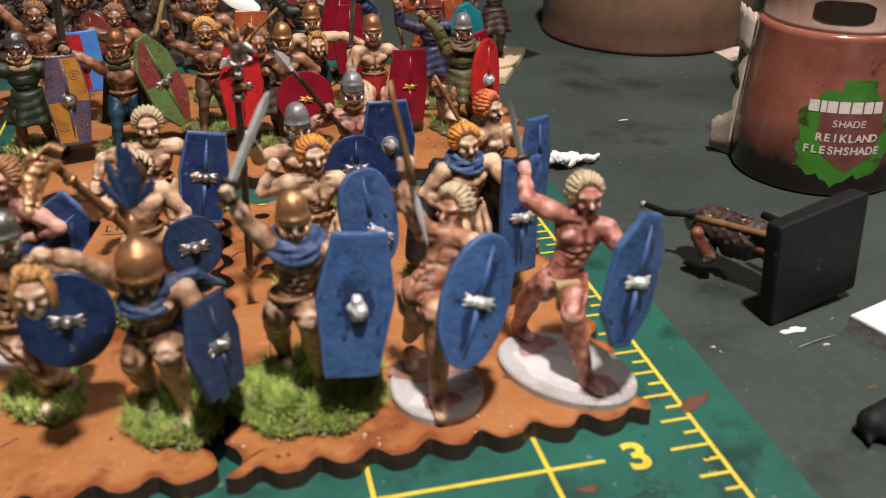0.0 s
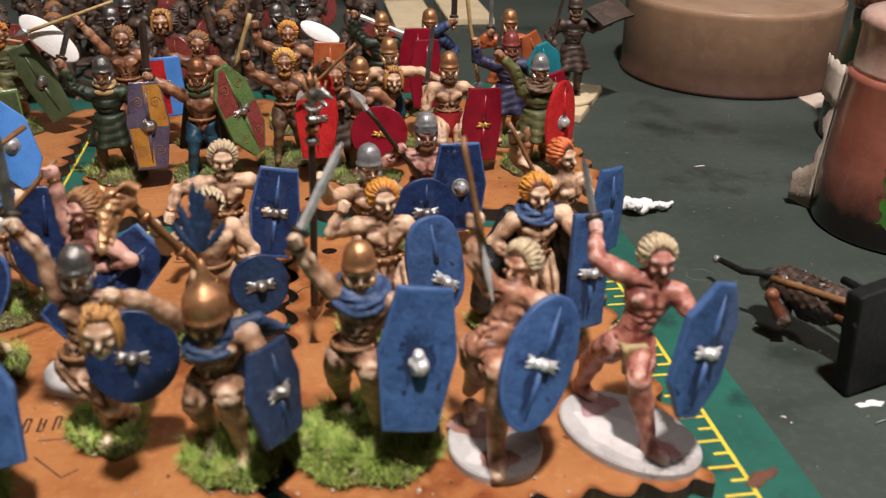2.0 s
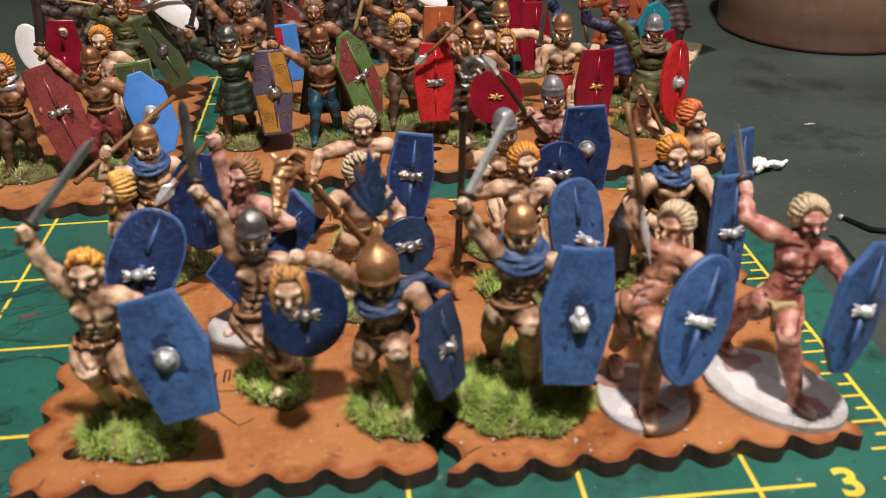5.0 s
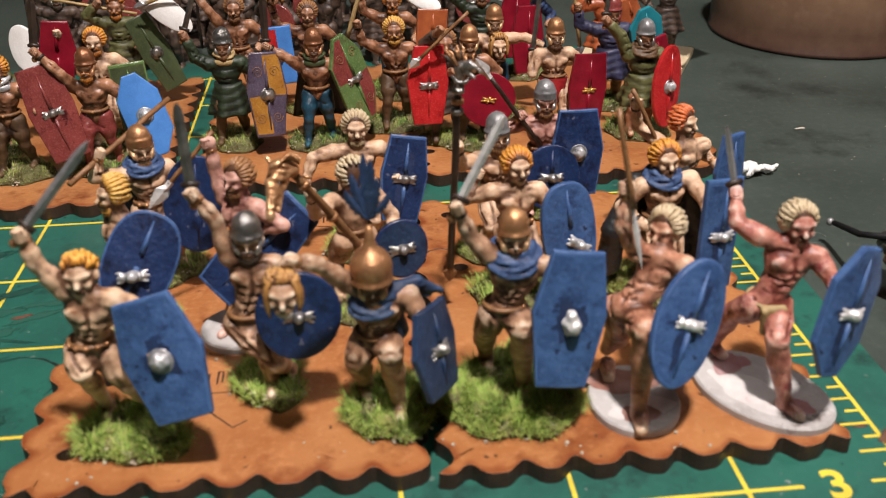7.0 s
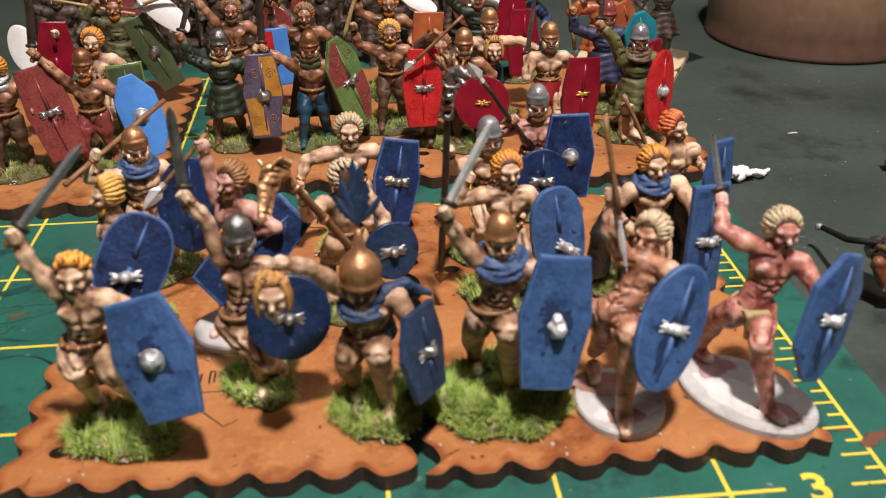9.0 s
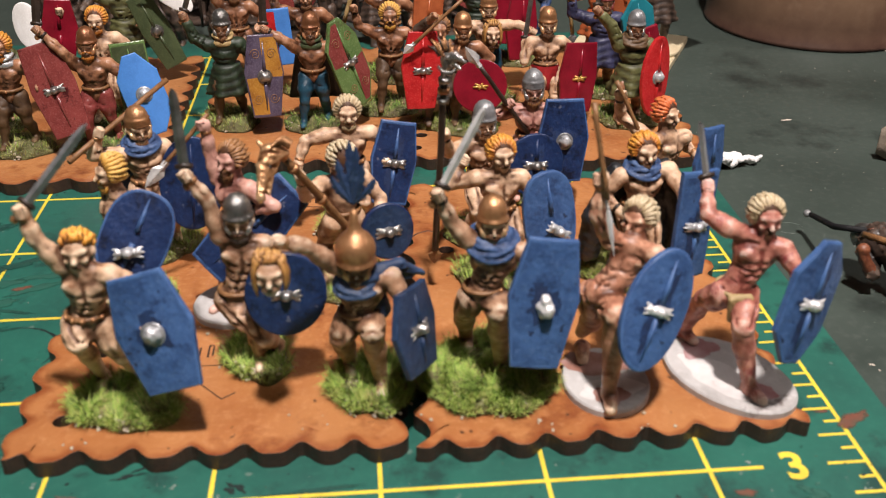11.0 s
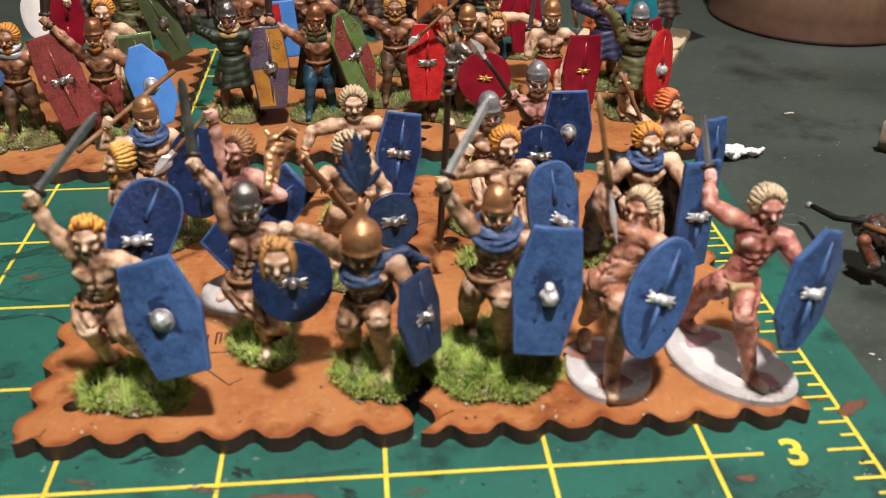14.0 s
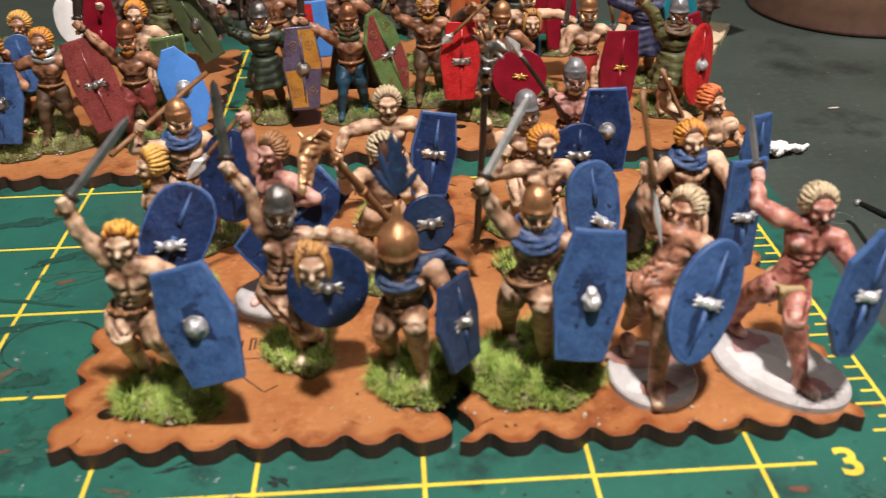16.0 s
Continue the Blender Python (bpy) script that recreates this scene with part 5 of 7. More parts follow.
        for i in range(4):
            f = i / 3
            for k in range(n):
                a = 2 * math.pi * k / n
                r = (3.7 + 1.1 * f) * (1 + 0.06 * f * math.sin(9 * a))
                verts.append(pv + up * (1.4 - 6.2 * f * (0.75 + 0.25 * abs(math.sin(a)))) + side * r * math.cos(a) + front * r * 0.86 * math.sin(a))
        s.add(verts, [(i * n + k, i * n + (k + 1) % n, (i + 1) * n + (k + 1) % n, (i + 1) * n + k) for i in range(3) for k in range(n)] + [tuple(3 * n + k for k in range(n))], kilt)
    if belt:
        ring = [pv + up * 1.7 + side * 3.05 * math.cos(a) + front * 2.6 * math.sin(a) for a in [2 * math.pi * k / 24 for k in range(25)]]
        tube(s, ring, [0.42] * 25, "wood", 6, False)
        for k in range(5 if group == G1 and rng.random() < 0.6 else 1):
            a = math.pi * (0.2 + 0.15 * k) if group == G1 else math.pi / 2
            ball(s, pv + up * 1.7 + side * 3.3 * math.cos(a) + front * 2.9 * math.sin(a), 0.42, belt, 6)
    if collar:
        folds = []
        for i, (r, dz, th) in enumerate(((2.15, -2.1, 0.42), (2.5, -2.4, 0.44), (2.9, -2.75, 0.46), (3.25, -3.15, 0.46), (3.6, -3.6, 0.42))):
            th *= drape
            if collar in ("pale_wood", "dull_green", "steel") and i > 1:
                break
            ring = []
            for k in range(23):
                a = 2 * math.pi * k / 22
                ring.append(hd + up * (dz + 0.28 * math.sin(2 * a + i * 1.9 + x) - (0.25 + 0.22 * i) * drape ** 2 * math.sin(a)) + (side * r * math.cos(a) + front * r * 0.80 * math.sin(a)) * drape + V(0, 0.2, 0))
            folds += [(ring[k], ring[k + 1], th * (1 + 0.07 * math.sin(4 * k + i)), th * (1 + 0.07 * math.sin(4 * k + 4 + i))) for k in range(22)]
        cuts = []
        for i in range(7):
            a = math.pi * (0.05 + 0.15 * i)
            rim = hd + side * 2.4 * math.cos(a) + front * 2.0 * math.sin(a) - up * 2.4
            cuts.append(([rim, rim + side * (0.5 * math.cos(a) + 0.5) - up * 0.9, rim + side * (0.9 * math.cos(a) + 0.9) - up * 1.9], unit(front * math.sin(a) + side * math.cos(a) + up * 0.4), 0.2))
        blended(s, folds, collar, 0.30, 0.10, 0.05, (), cuts[::3])
        blended(s, [(shc + up * 0.8, V(3.3, 2.4, 1.5))], collar, 0.5)
    if cape:
        d = -front * 2.2 - up * 16
        n, mrow, verts = 16, 9, []
        for layer in (0, 0.8):
            for i in range(mrow):
                f = i / (mrow - 1)
                for k in range(n):
                    u = k / (n - 1) - 0.5
                    p = shc + up * 0.6 - front * (2.3 + layer) + d * f + side * u * (8.0 + 6.5 * f) - front * (0.55 * math.sin(u * 22 + 2 * f) * f - 3.0 * (u * u) * -1.4)
                    verts.append(p)
        o = n * mrow
        faces = []
        for i in range(mrow - 1):
            for k in range(n - 1):
                a0 = i * n + k
                faces += [(a0, a0 + 1, a0 + n + 1, a0 + n), (o + a0 + n, o + a0 + n + 1, o + a0 + 1, o + a0)]
        for k in range(n - 1):
            faces += [(k + 1, k, o + k, o + k + 1), ((mrow - 1) * n + k, (mrow - 1) * n + k + 1, o + (mrow - 1) * n + k + 1, o + (mrow - 1) * n + k)]
        for i in range(mrow - 1):
            faces += [(i * n, (i + 1) * n, o + (i + 1) * n, o + i * n), ((i + 1) * n + n - 1, i * n + n - 1, o + i * n + n - 1, o + (i + 1) * n + n - 1)]
        s.add(verts, faces, cape)
    if stream is not None:
        e = V(*stream)
        st = shc + side * 2 + up * 0.8
        mid = (st + e) / 2 + up * 1.6
        blended(s, [(st, mid, 1.6, 1.2), (mid, e, 1.2, 0.5), (st - up * 1.0, (mid + e) / 2 - up * 1.1, 1.2, 0.6), (shc - front * 1.6, shc - front * 2.2 - up * 7 + side * 2.5, 3.0, 2.2)], collar or "cloak", 0.4, 0.5, 0.12, (), [([st + (e - st) * f + up * (1.2 - 0.9 * j) for f in (0.0, 0.35, 0.7, 0.95)], unit(front + up * 0.8), 0.22) for j in range(3)])
    if helm:
        hk, hs = helm
        R0 = 2.62
        prof = [(R0 + 0.05, -0.75), (R0 + 0.30, -0.55), (R0 + 0.30, -0.2), (R0, 0.0), (R0 + 0.02, 0.7), (R0 - 0.12, 1.5), (R0 - 0.5, 2.3), (R0 - 1.1, 2.9), (R0 - 1.8, 3.25), (0.4, 3.4), (0.1, 3.45)]
        if hs == "point":
            prof = [(r * 1.10, z_) for r, z_ in prof[:4]] + [(R0 * 1.18, 0.6), (R0 * 1.22, 1.4), (R0 * 1.14, 2.3), (R0 * 0.93, 3.1), (R0 * 0.62, 3.7), (R0 * 0.44, 4.1), (0.95, 4.6), (0.74, 5.3), (0.62, 6.4), (0.2, 7.0)]
        if hs == "ridge":
            prof = [(R0 + 0.2, -0.7), (R0 + 0.32, -0.4), (R0 + 0.05, -0.15), (R0 + 0.32, 0.15), (R0 + 0.02, 0.4), (R0 + 0.3, 0.7), (R0, 0.95)] + prof[5:]
        tilt = unit(up - front * 0.06)
        big = 1.14 if hs == "point" else 1.0
        revolve(s, hd + up * 1.15 - front * 0.15, tilt, [(r * 0.87 * big, z_ * (0.9 if z_ < 0 else 1.02) * big) for r, z_ in prof], hk, 26, 1.08, side)
        for sg in (-1, 1):
            plate = hk if hs == "point" else "dark_steel" if "steel" in hk else hk
            blended(s, [(hd + side * 1.95 * sg + front * 0.5 + up * 0.1, hd + side * 1.6 * sg + front * 1.3 - up * 1.2, 0.55, 0.5), (hd + side * 1.6 * sg + front * 1.3 - up * 1.2, hd + side * 1.1 * sg + front * 1.6 - up * 2.0, 0.5, 0.36)], plate, 0.4, 0.4, 0.1)
        beard = beard or "hair_brown"
    else:
        hair(s, hd, front, hair_key, style, rng)
        beard = beard or hair_key
    if feathers:
        root = hd + up * 10.0 - front * 0.9
        for k, (u, tall) in enumerate(((-1.5, 5.6), (-0.85, 8.0), (-0.25, 10.4), (0.35, 10.0), (0.9, 7.4), (1.5, 5.0), (0.1, 6.8))):
            e = root + V(2.1 * u + rng.uniform(-0.4, 0.4), 1.2 + rng.uniform(-1.0, 1.4), tall - 1.2)
            mid = root * 0.5 + e * 0.5 + V(0.5 * u, -0.4, 0.3)
            spine_ = [root * (1 - f) ** 2 + mid * 2 * f * (1 - f) + e * f * f for f in [i / 11 for i in range(12)]]
            vs = []
            for i, p in enumerate(spine_):
                f = i / 11
                wide = (0.2 + 0.5 * math.sin(math.pi * min(1, f * 0.93 + 0.03)) ** 0.7) * (1.0 + (0.22 if i % 2 else -0.16)) * (0.3 if i == 11 else 1)
                drop = -up * 0.35 * wide
                vs += [p - side * wide + drop, p - front * -0.22, p + side * wide + drop, p - front * 0.22]
            s.add(vs, [(4 * i + j, 4 * i + (j + 1) % 4, 4 * i + 4 + (j + 1) % 4, 4 * i + 4 + j) for i in range(11) for j in range(4)] + [(3, 2, 1, 0), (44, 45, 46, 47)], feathers, False, [(-0.3, 0.9, -0.3, 0.9)[j] + 0.04 * i for i in range(12) for j in range(4)])
    if beard != "none":
        bd = face + (front * 1.6 - up * 2.05) * g
        strands = [([bd + side * u + up * 0.5, bd + side * u * 0.8 - up * 1.0, bd + side * u * 0.6 - up * 1.8], front, 0.2) for u in (-1.1, -0.55, 0.0, 0.55, 1.1)]
        blended(s, [(bd - up * 0.1 - front * 0.35, V(1.3, 0.85, 1.0)), (bd - up * 0.8 - front * 0.2, V(0.85, 0.7, 0.9))], beard, 0.36, 0.5, 0.08, (), strands)
        for k in range(7):
            u = (k - 3) / 3
            rt = bd + side * u * 1.15 - front * 0.5 * u * u
            tube(s, [rt + up * 0.55, rt + front * 0.35 - up * 0.4, rt + front * 0.35 - up * (1.5 - 0.6 * abs(u))], [0.3, 0.42, 0.14], beard, 5)
        for sg in (-1, 1):
            tube(s, [face + front * 2.1 - up * 0.9, face + front * 1.9 + side * 0.8 * sg - up * 1.1, face + front * 1.5 + side * 1.25 * sg - up * 1.85], [0.34, 0.36, 0.14], beard, 6)
    if severed:
        c = V(*severed)
        o, sd = V(0, -1, 0), V(1, 0, 0)
        bits = [(c + o * 2.0 + up * 0.2, c + o * 2.7 - up * 0.7, 0.3, 0.5), (c + o * 0.9 - up * 1.8, V(1.5, 1.4, 1.1)), (c + o * 1.5 - up * 2.4, V(0.8, 0.7, 0.6)), (c + o * 1.9 - up * 1.5 - sd * 0.6, c + o * 1.9 - up * 1.5 + sd * 0.6, 0.3, 0.3)]
        for sg in (-1, 1):
            bits += [(c + o * 2.0 + sd * 0.3 * sg + up * 0.6, c + o * 1.6 + sd * 1.5 * sg + up * 0.8, 0.38, 0.36), (c + o * 1.6 + sd * 1.2 * sg - up * 0.7, V(0.65, 0.55, 0.55))]
            ball(s, c + o * 1.85 + sd * 0.8 * sg + up * 0.05, 0.34, "hair_root", 6)
        blended(s, [(c, V(2.15, 2.2, 2.6))], skin, 0.34, 0.4, 0.0, bits, [([c + o * 2 + sd * u - up * 1.15 for u in (-0.9, 0, 0.9)], o, 0.2)])
        hair(s, c + V(0, 0.3, 0.2), o, "hair_tan", "curly", rng)
        long_locks(s, c + V(0, 0.2, 0), o, "hair_tan", rng)
    org = V(x, y, z)
    for kw in shields:
        kw = dict(kw)
        c = V(*kw.pop("c")) - org
        shield(s, c, **kw)
    if weapon:
        kind, rest = weapon[0], weapon[1:]
        if kind == "sword":
            sword(s, ha, V(*rest[0]), *rest[1:])
        else:
            spear(s, V(*rest[0]), V(*rest[1]), *rest[2:])
    if extra:
        extra(s)
    ob = s.thing("warrior_figurine", x, y, z)
    return tagged(ob, label, "figurine", group)



DEEP = ("blue_dark",)

# front tray, near rank
base(-91.4, 19.4, 8.0, 6.6, seed=11, blades=2300, long=2.3)
miniature("warrior figurine with curly orange hair, sword and blue hexagonal shield", -91, 18, (-2.5, 1.0, 30.1), ha=(-8.5, 0, 37.4), sa=(-5.2, 1.0, 27.8), ea=(-7.8, 0, 32.9), sb=(1.6, 0, 26.2), hb=(6.0, -3.0, 20),
          pv=(-3.4, 1.5, 17.2), ka=(-4.6, -1.8, 15.2), fa=(-5.0, 7.0, 2), kb=(0.8, 1, 10.5), fb=(2.5, 6.0, 2), hair_key="hair_gold", style="curly", beard="none", group=G1,
          weapon=("sword", (2.7, 0, 50.0), "steel", 1.35), shields=[dict(c=(-83.1, 13, 21.8), yaw=-12, pitch=15, roll=-18.1, kind="hex", w=12.6, h=18.6, cols=BLUE, edge="blue_edge", spine=False)])
base(-71.0, 30.4, 5.3, 7.0, seed=12, blades=1000, long=2.3)
miniature("warrior figurine with dark steel helmet, raised sword and round blue shield", -70.8, 30, (-0.8, 0, 28.1), ha=(-8.0, 0, 36.3), sa=(-3.9, 0, 25.3), ea=(-5.2, 0, 31.7), sb=(2.8, 0, 23.4), hb=(6.0, -3, 17.5),
          pv=(-2.2, 0, 13.6), fa=(0.5, -2.5, 2), ka=(0.2, -3.5, 9.4), fb=(3.3, 1.5, 2), helm=("dark_steel", "dome"), skin="skin_dark", beard="dark_primer", group=G1, weapon=("sword", (-8.5, 2.0, 49.6), "dark_steel", 1.65),
          shields=[dict(c=(-64.7, 24.8, 20.0), yaw=5, pitch=10, roll=6, kind="oval", w=13.2, h=14.3, cols=DEEP, boss="bar", boss_key="dark_steel", spine=False)])
base(-51.4, 21.4, 5.9, 8.8, seed=13, blades=1900, long=2.3)
miniature("blue-cloaked figurine with plumed pointed bronze helmet, holding a severed head", -52.6, 20.5, (-0.5, -0.6, 24.9), ha=(-11.6, -5.0, 32.1), sa=(-4.2, 0, 25.0), ea=(-8.0, -3.0, 30.0), sb=(4.9, 0, 22.0), eb=(6.6, -1.5, 18.2), hb=(6.2, -5, 20.5),
          pv=(-0.5, 0.5, 14.2), ka=(-3.6, 0.0, 10.8), fa=(-2.3, 5.0, 2), kb=(1.5, -4.2, 14.6), fb=(2.7, -0.8, 2), helm=("bronze", "point"), skin="skin_dark", collar="navy_cloak", stream=(10.1, 4.0, 20.0), severed=(-12.8, -7.4, 28.2), group=G1, stout=1.2, feathers="navy",
          shields=[dict(c=(-44.2, 14.5, 19.2), yaw=60, pitch=14, roll=10, kind="hex", w=12.3, h=13.6, cols=("navy",), boss="bar", edge="navy", boss_key="dark_steel", spine=True)])
base(-30.8, 22.6, 10.2, 11.6, seed=14, blades=4600, long=2.3)
miniature("warrior figurine with bronze helmet, blue cloak and blue shield", -31, 22, (-0.9, 0, 30.2), ha=(-9.4, -1, 36.0), sa=(-4.6, 0, 27.3), ea=(-7.4, 0, 30.7), sb=(3.8, -1, 25.2), hb=(6.2, -5, 20.0),
          pv=(-2.1, 0, 17.0), ka=(-4.7, 2.4, 12.2), fa=(-3.6, 8.6, 2.6), kb=(-0.1, -4.3, 16.4), fb=(1.5, 0.6, 2), helm=("bronze", "dome"), skin="skin_dark", collar="cloak", beard="hair_brown", group=G1, stout=1.2, drape=1.15,
          weapon=("sword", (-2.6, 0, 49.1), "silver", 1.3), shields=[dict(c=(-24.8, 13.8, 23.1), yaw=5, pitch=12, roll=9, kind="hex", w=11.4, h=21.1, cols=BLUE, edge="blue_edge", boss="lump", spine=False, boss_key="silver")])
ob, _ = base(-12.3, 18.4, 7.3, 8.7, kind="primer", seed=15)
# the pale patch paints the base's lit front into its colour
tagged(patch("paint_patch", 0.4, -2.6, 4.9, 3.0, 8, "primer_lit", ob, 1.4, 3, 0.25), "lit part of the grey primer, painted paler")
tagged(patch("paint_patch", -0.2, -4.6, 2.7, 2.5, 0, "primer_brown", ob, 1.45, 4, 0.25), "brown wash stain")
tagged(patch("paint_patch", -0.6, 4.2, 5.6, 3.6, 0, "primer_brown", ob, 1.43, 7, 0.2), "brown wash stain")
miniature("turned-away warrior figurine with limed hair, spear and oval blue shield", -12.9, 17, (4.4, 6.2, 29.2), ha=(-2.8, 3.4, 38.0), sa=(-0.3, 4.0, 26.8), ea=(-3.2, 3.0, 31.8), sb=(5.7, 0, 26.1), hb=(5.2, -4.5, 20.5),
          pv=(-1.4, 2.0, 17.8), ka=(-1.5, 5.0, 12.0), fa=(-2.0, 9.4, 5.4), kb=(-0.6, -3.4, 17.6), fb=(-0.3, -3.8, 2.4), turn=-50, skin="skin_warm", hair_key="hair_white", group=G1, ground=1.4, stout=1.3, tread=(-0.1, -1, 0),
          weapon=("spear", (-2.4, 1.5, 35.3), (-5.0, 4, 49.7), "wood", "silver", 0.42, True, 9.5, 0.36), belt=None, shields=[dict(c=(-8.4, 9.8, 23.8), yaw=15, pitch=15, roll=24.7, kind="oval", w=10.9, h=19.6, cols=BLUE, edge="blue_edge", boss="bar", boss_key="silver")])
ob, _ = base(9.0, 18.3, 12.2, 8.3, turn=-54, kind="primer", seed=16)
# lit half of this base, painted on as a paler patch
tagged(patch("paint_patch", -0.5, -2.4, 7.4, 3.4, 4, "primer_lit", ob, 1.4, 5, 0.25), "lit part of the grey primer, painted paler")
tagged(patch("paint_patch", -7.2, 1.6, 3.0, 3.0, 0, "primer_pink", ob, 1.45, 6, 0.35), "reddish wash stain")
tagged(patch("paint_patch", 6.0, -0.6, 2.6, 2.6, 0, "primer_pink", ob, 1.45, 8, 0.35), "reddish wash stain")
miniature("naked ruddy warrior figurine with spiky hair, sword and blue shield", 9.3, 19, (1.9, 1.5, 30.1), ha=(-5.6, 8.6, 32.6), sa=(-3.6, 2.4, 27.9), ea=(-6.2, 5.0, 29.0), sb=(5.0, 0, 24.9), eb=(6.6, -3.0, 22.2), hb=(6.0, -7.5, 21.4),
          pv=(-1.3, 1.0, 16.8), ka=(-4.4, 4.6, 12.8), fa=(-4.8, 10.6, 2.4), kb=(-1.4, -4.6, 13.5), fb=(1.1, -6.2, 2.4), skin="skin_red", hair_key="hair_white", kilt="tan_cloth", belt=None, beard="none", group=G1, ground=1.4, stout=1.2, tread=(0.35, -1, 0), pack=1.05,
          weapon=("sword", (-8.0, 9.6, 43.0), "steel", 1.1), shields=[dict(c=(14.4, 8.2, 24.9), yaw=22, pitch=5, roll=17, kind="hex_point", w=10.0, h=20.0, cols=BLUE, edge="blue_edge", boss="bar", boss_key="silver")])

# front tray, middle rank
base(-96, 50, 7.5, 7.0, seed=21, blades=600)
miniature("warrior figurine with swept-back blond hair and oval blue shield", -96, 51, (-0.3, 0, 27.4), turn=-60, hair_key="hair_yellow", group=G1, pv=(1.0, 0.4, 15), sa=(-1.5, 2, 22), ha=(-1, -2, 16), sb=(3, -2.4, 22), hb=(6, -10, 20),
          shields=[dict(c=(-89.6, 35.4, 25.6), yaw=8, pitch=25, roll=27, kind="round", w=11.4, h=16.2, cols=DEEP, boss=None, edge="blue"), dict(c=(-90.6, 33.4, 24.0), yaw=5, pitch=20, roll=0, kind="oval", w=1.8, h=1.8, cols=("silver",), boss="bar", spine=False)])
ob, _ = base(-77.0, 47.0, 7.6, 7.2, kind="primer", seed=22)
tagged(patch("paint_patch", 1.4, 1.2, 4.4, 3.4, 8, "primer_brown", ob, 1.4, 13, 0.2), "brown wash stain")
miniature("pink-skinned warrior figurine with brown hair, spear and blue shield", -75.4, 52.0, (0.3, 0, 28.6), turn=-40, skin="skin_pink", hair_key="hair_brown", group=G1, ha=(-4.0, 3, 34.2), hb=(3.0, -2, 19), fa=(-3.4, -6.4, 2), fb=(1.5, -1.0, 2), ground=1.4,
          weapon=("spear", (-11.6, 1.0, 27.6), (-3.4, 4, 35.8), "wood", "silver", 0.42, True, 5.5), shields=[dict(c=(-72.6, 49.0, 18.9), yaw=0, pitch=20, roll=49, kind="hex", w=11.6, h=22.0, cols=DEEP, boss=None, edge="blue")])
base(-55.6, 54, 7.4, 7.0, seed=23, blades=700)


def carnyx(s):
    """A boar-headed bronze war horn."""
    a, b = V(4.0, -4.0, 10.0), V(-9.4, -17.0, 36.6)
    spear(s, a, b, "wood", None, 0.75)
    for f in (0.25, 0.55, 0.85):
        tube(s, [a + (b - a) * (f - 0.012), a + (b - a) * (f + 0.012)], [1.05, 1.05], "bronze", 9)
    snout = [b + V(0.6, 0, -0.6), b + V(-1.2, -1.2, 0.2), b + V(-2.2, -3.2, -1.6), b + V(-2.7, -5.4, -4.0), b + V(-2.9, -6.2, -5.2)]
    blended(s, [(snout[0], snout[1], 1.2, 1.65), (snout[1], snout[2], 1.65, 1.3), (snout[2], snout[3], 1.15, 0.75), (snout[3], snout[4], 0.75, 0.85), (snout[1] + V(0.5, -0.4, -0.8), snout[2] + V(0.7, 0.0, -1.2), 1.2, 0.9), (snout[2] + V(0.7, 0.0, -1.2), snout[3] + V(1.0, 0.2, -0.9), 0.75, 0.45)], "bronze", 0.30, 0.22, 0.14,
            [(snout[2] + V(-0.9, 0.2, 0.8), V(0.45, 0.45, 0.45)), (snout[2] + V(0.9, -0.4, 0.8), V(0.45, 0.45, 0.45)), (snout[1] + V(-1.2, 0.4, 0.8), snout[1] + V(-2.0, 1.0, 1.9), 0.5, 0.2), (snout[1] + V(1.0, 0.2, 1.0), snout[1] + V(1.5, 0.9, 2.2), 0.5, 0.2)],
            [([snout[2] + V(dx, -0.2, 0), snout[3] + V(dx, 0, 0)], V(0, -0.6, 0.8), 0.18) for dx in (-0.6, 0.0, 0.6)]
            + [([snout[1] * (1 - f) + snout[2] * f + V(dx, 0, 0) for dx in (-1.5, -0.5, 0.5, 1.5)], V(0, -0.7, 0.7), 0.22) for f in (0.1, 0.5, 0.9)]
            + [([snout[3] * (1 - f) + snout[4] * f + V(dx, 0, 0) for dx in (-0.9, 0.0, 0.9)], V(0, -0.8, 0.5), 0.16) for f in (0.0, 0.45)])
    for sg in (-1, 1):
        ball(s, snout[2] + V(0.95 * sg, -0.3, 0.45), 0.34, "dark_wood", 7)
    for k in range(13):
        t = k / 12
        r = b + V(1.6 - 3.0 * t, -0.4 - 2.0 * t, 0.5 + 1.1 * math.sin(t * 3.0))
        tube(s, [r, r + V(0.35, 0.4, 0.8), r + V(0.9, 0.9, 1.2)], [0.26, 0.24, 0.1], "bronze", 5, relief=[-0.4, 0.5, 1.2])


miniature("horn player figurine with limed hair and bronze boar-headed horn", -55.6, 54, (0, 0, 27.4), turn=20, back=True, hair_key="hair_white", group=G1, ha=(-6.6, -12.2, 29.6), ea=(-6.5, -5.5, 22.5), hb=(7.0, -4, 15.5), extra=carnyx, skin="skin",
          shields=[dict(c=(-47.4, 47.8, 18.0), yaw=15, pitch=10, roll=0, kind="oval", w=10.0, h=10.8, cols=("navy",), boss="bar", boss_key="dark_steel", edge="blue_dark", spine=False)])
base(-26, 53, 8.0, 7.6, seed=24, blades=800)
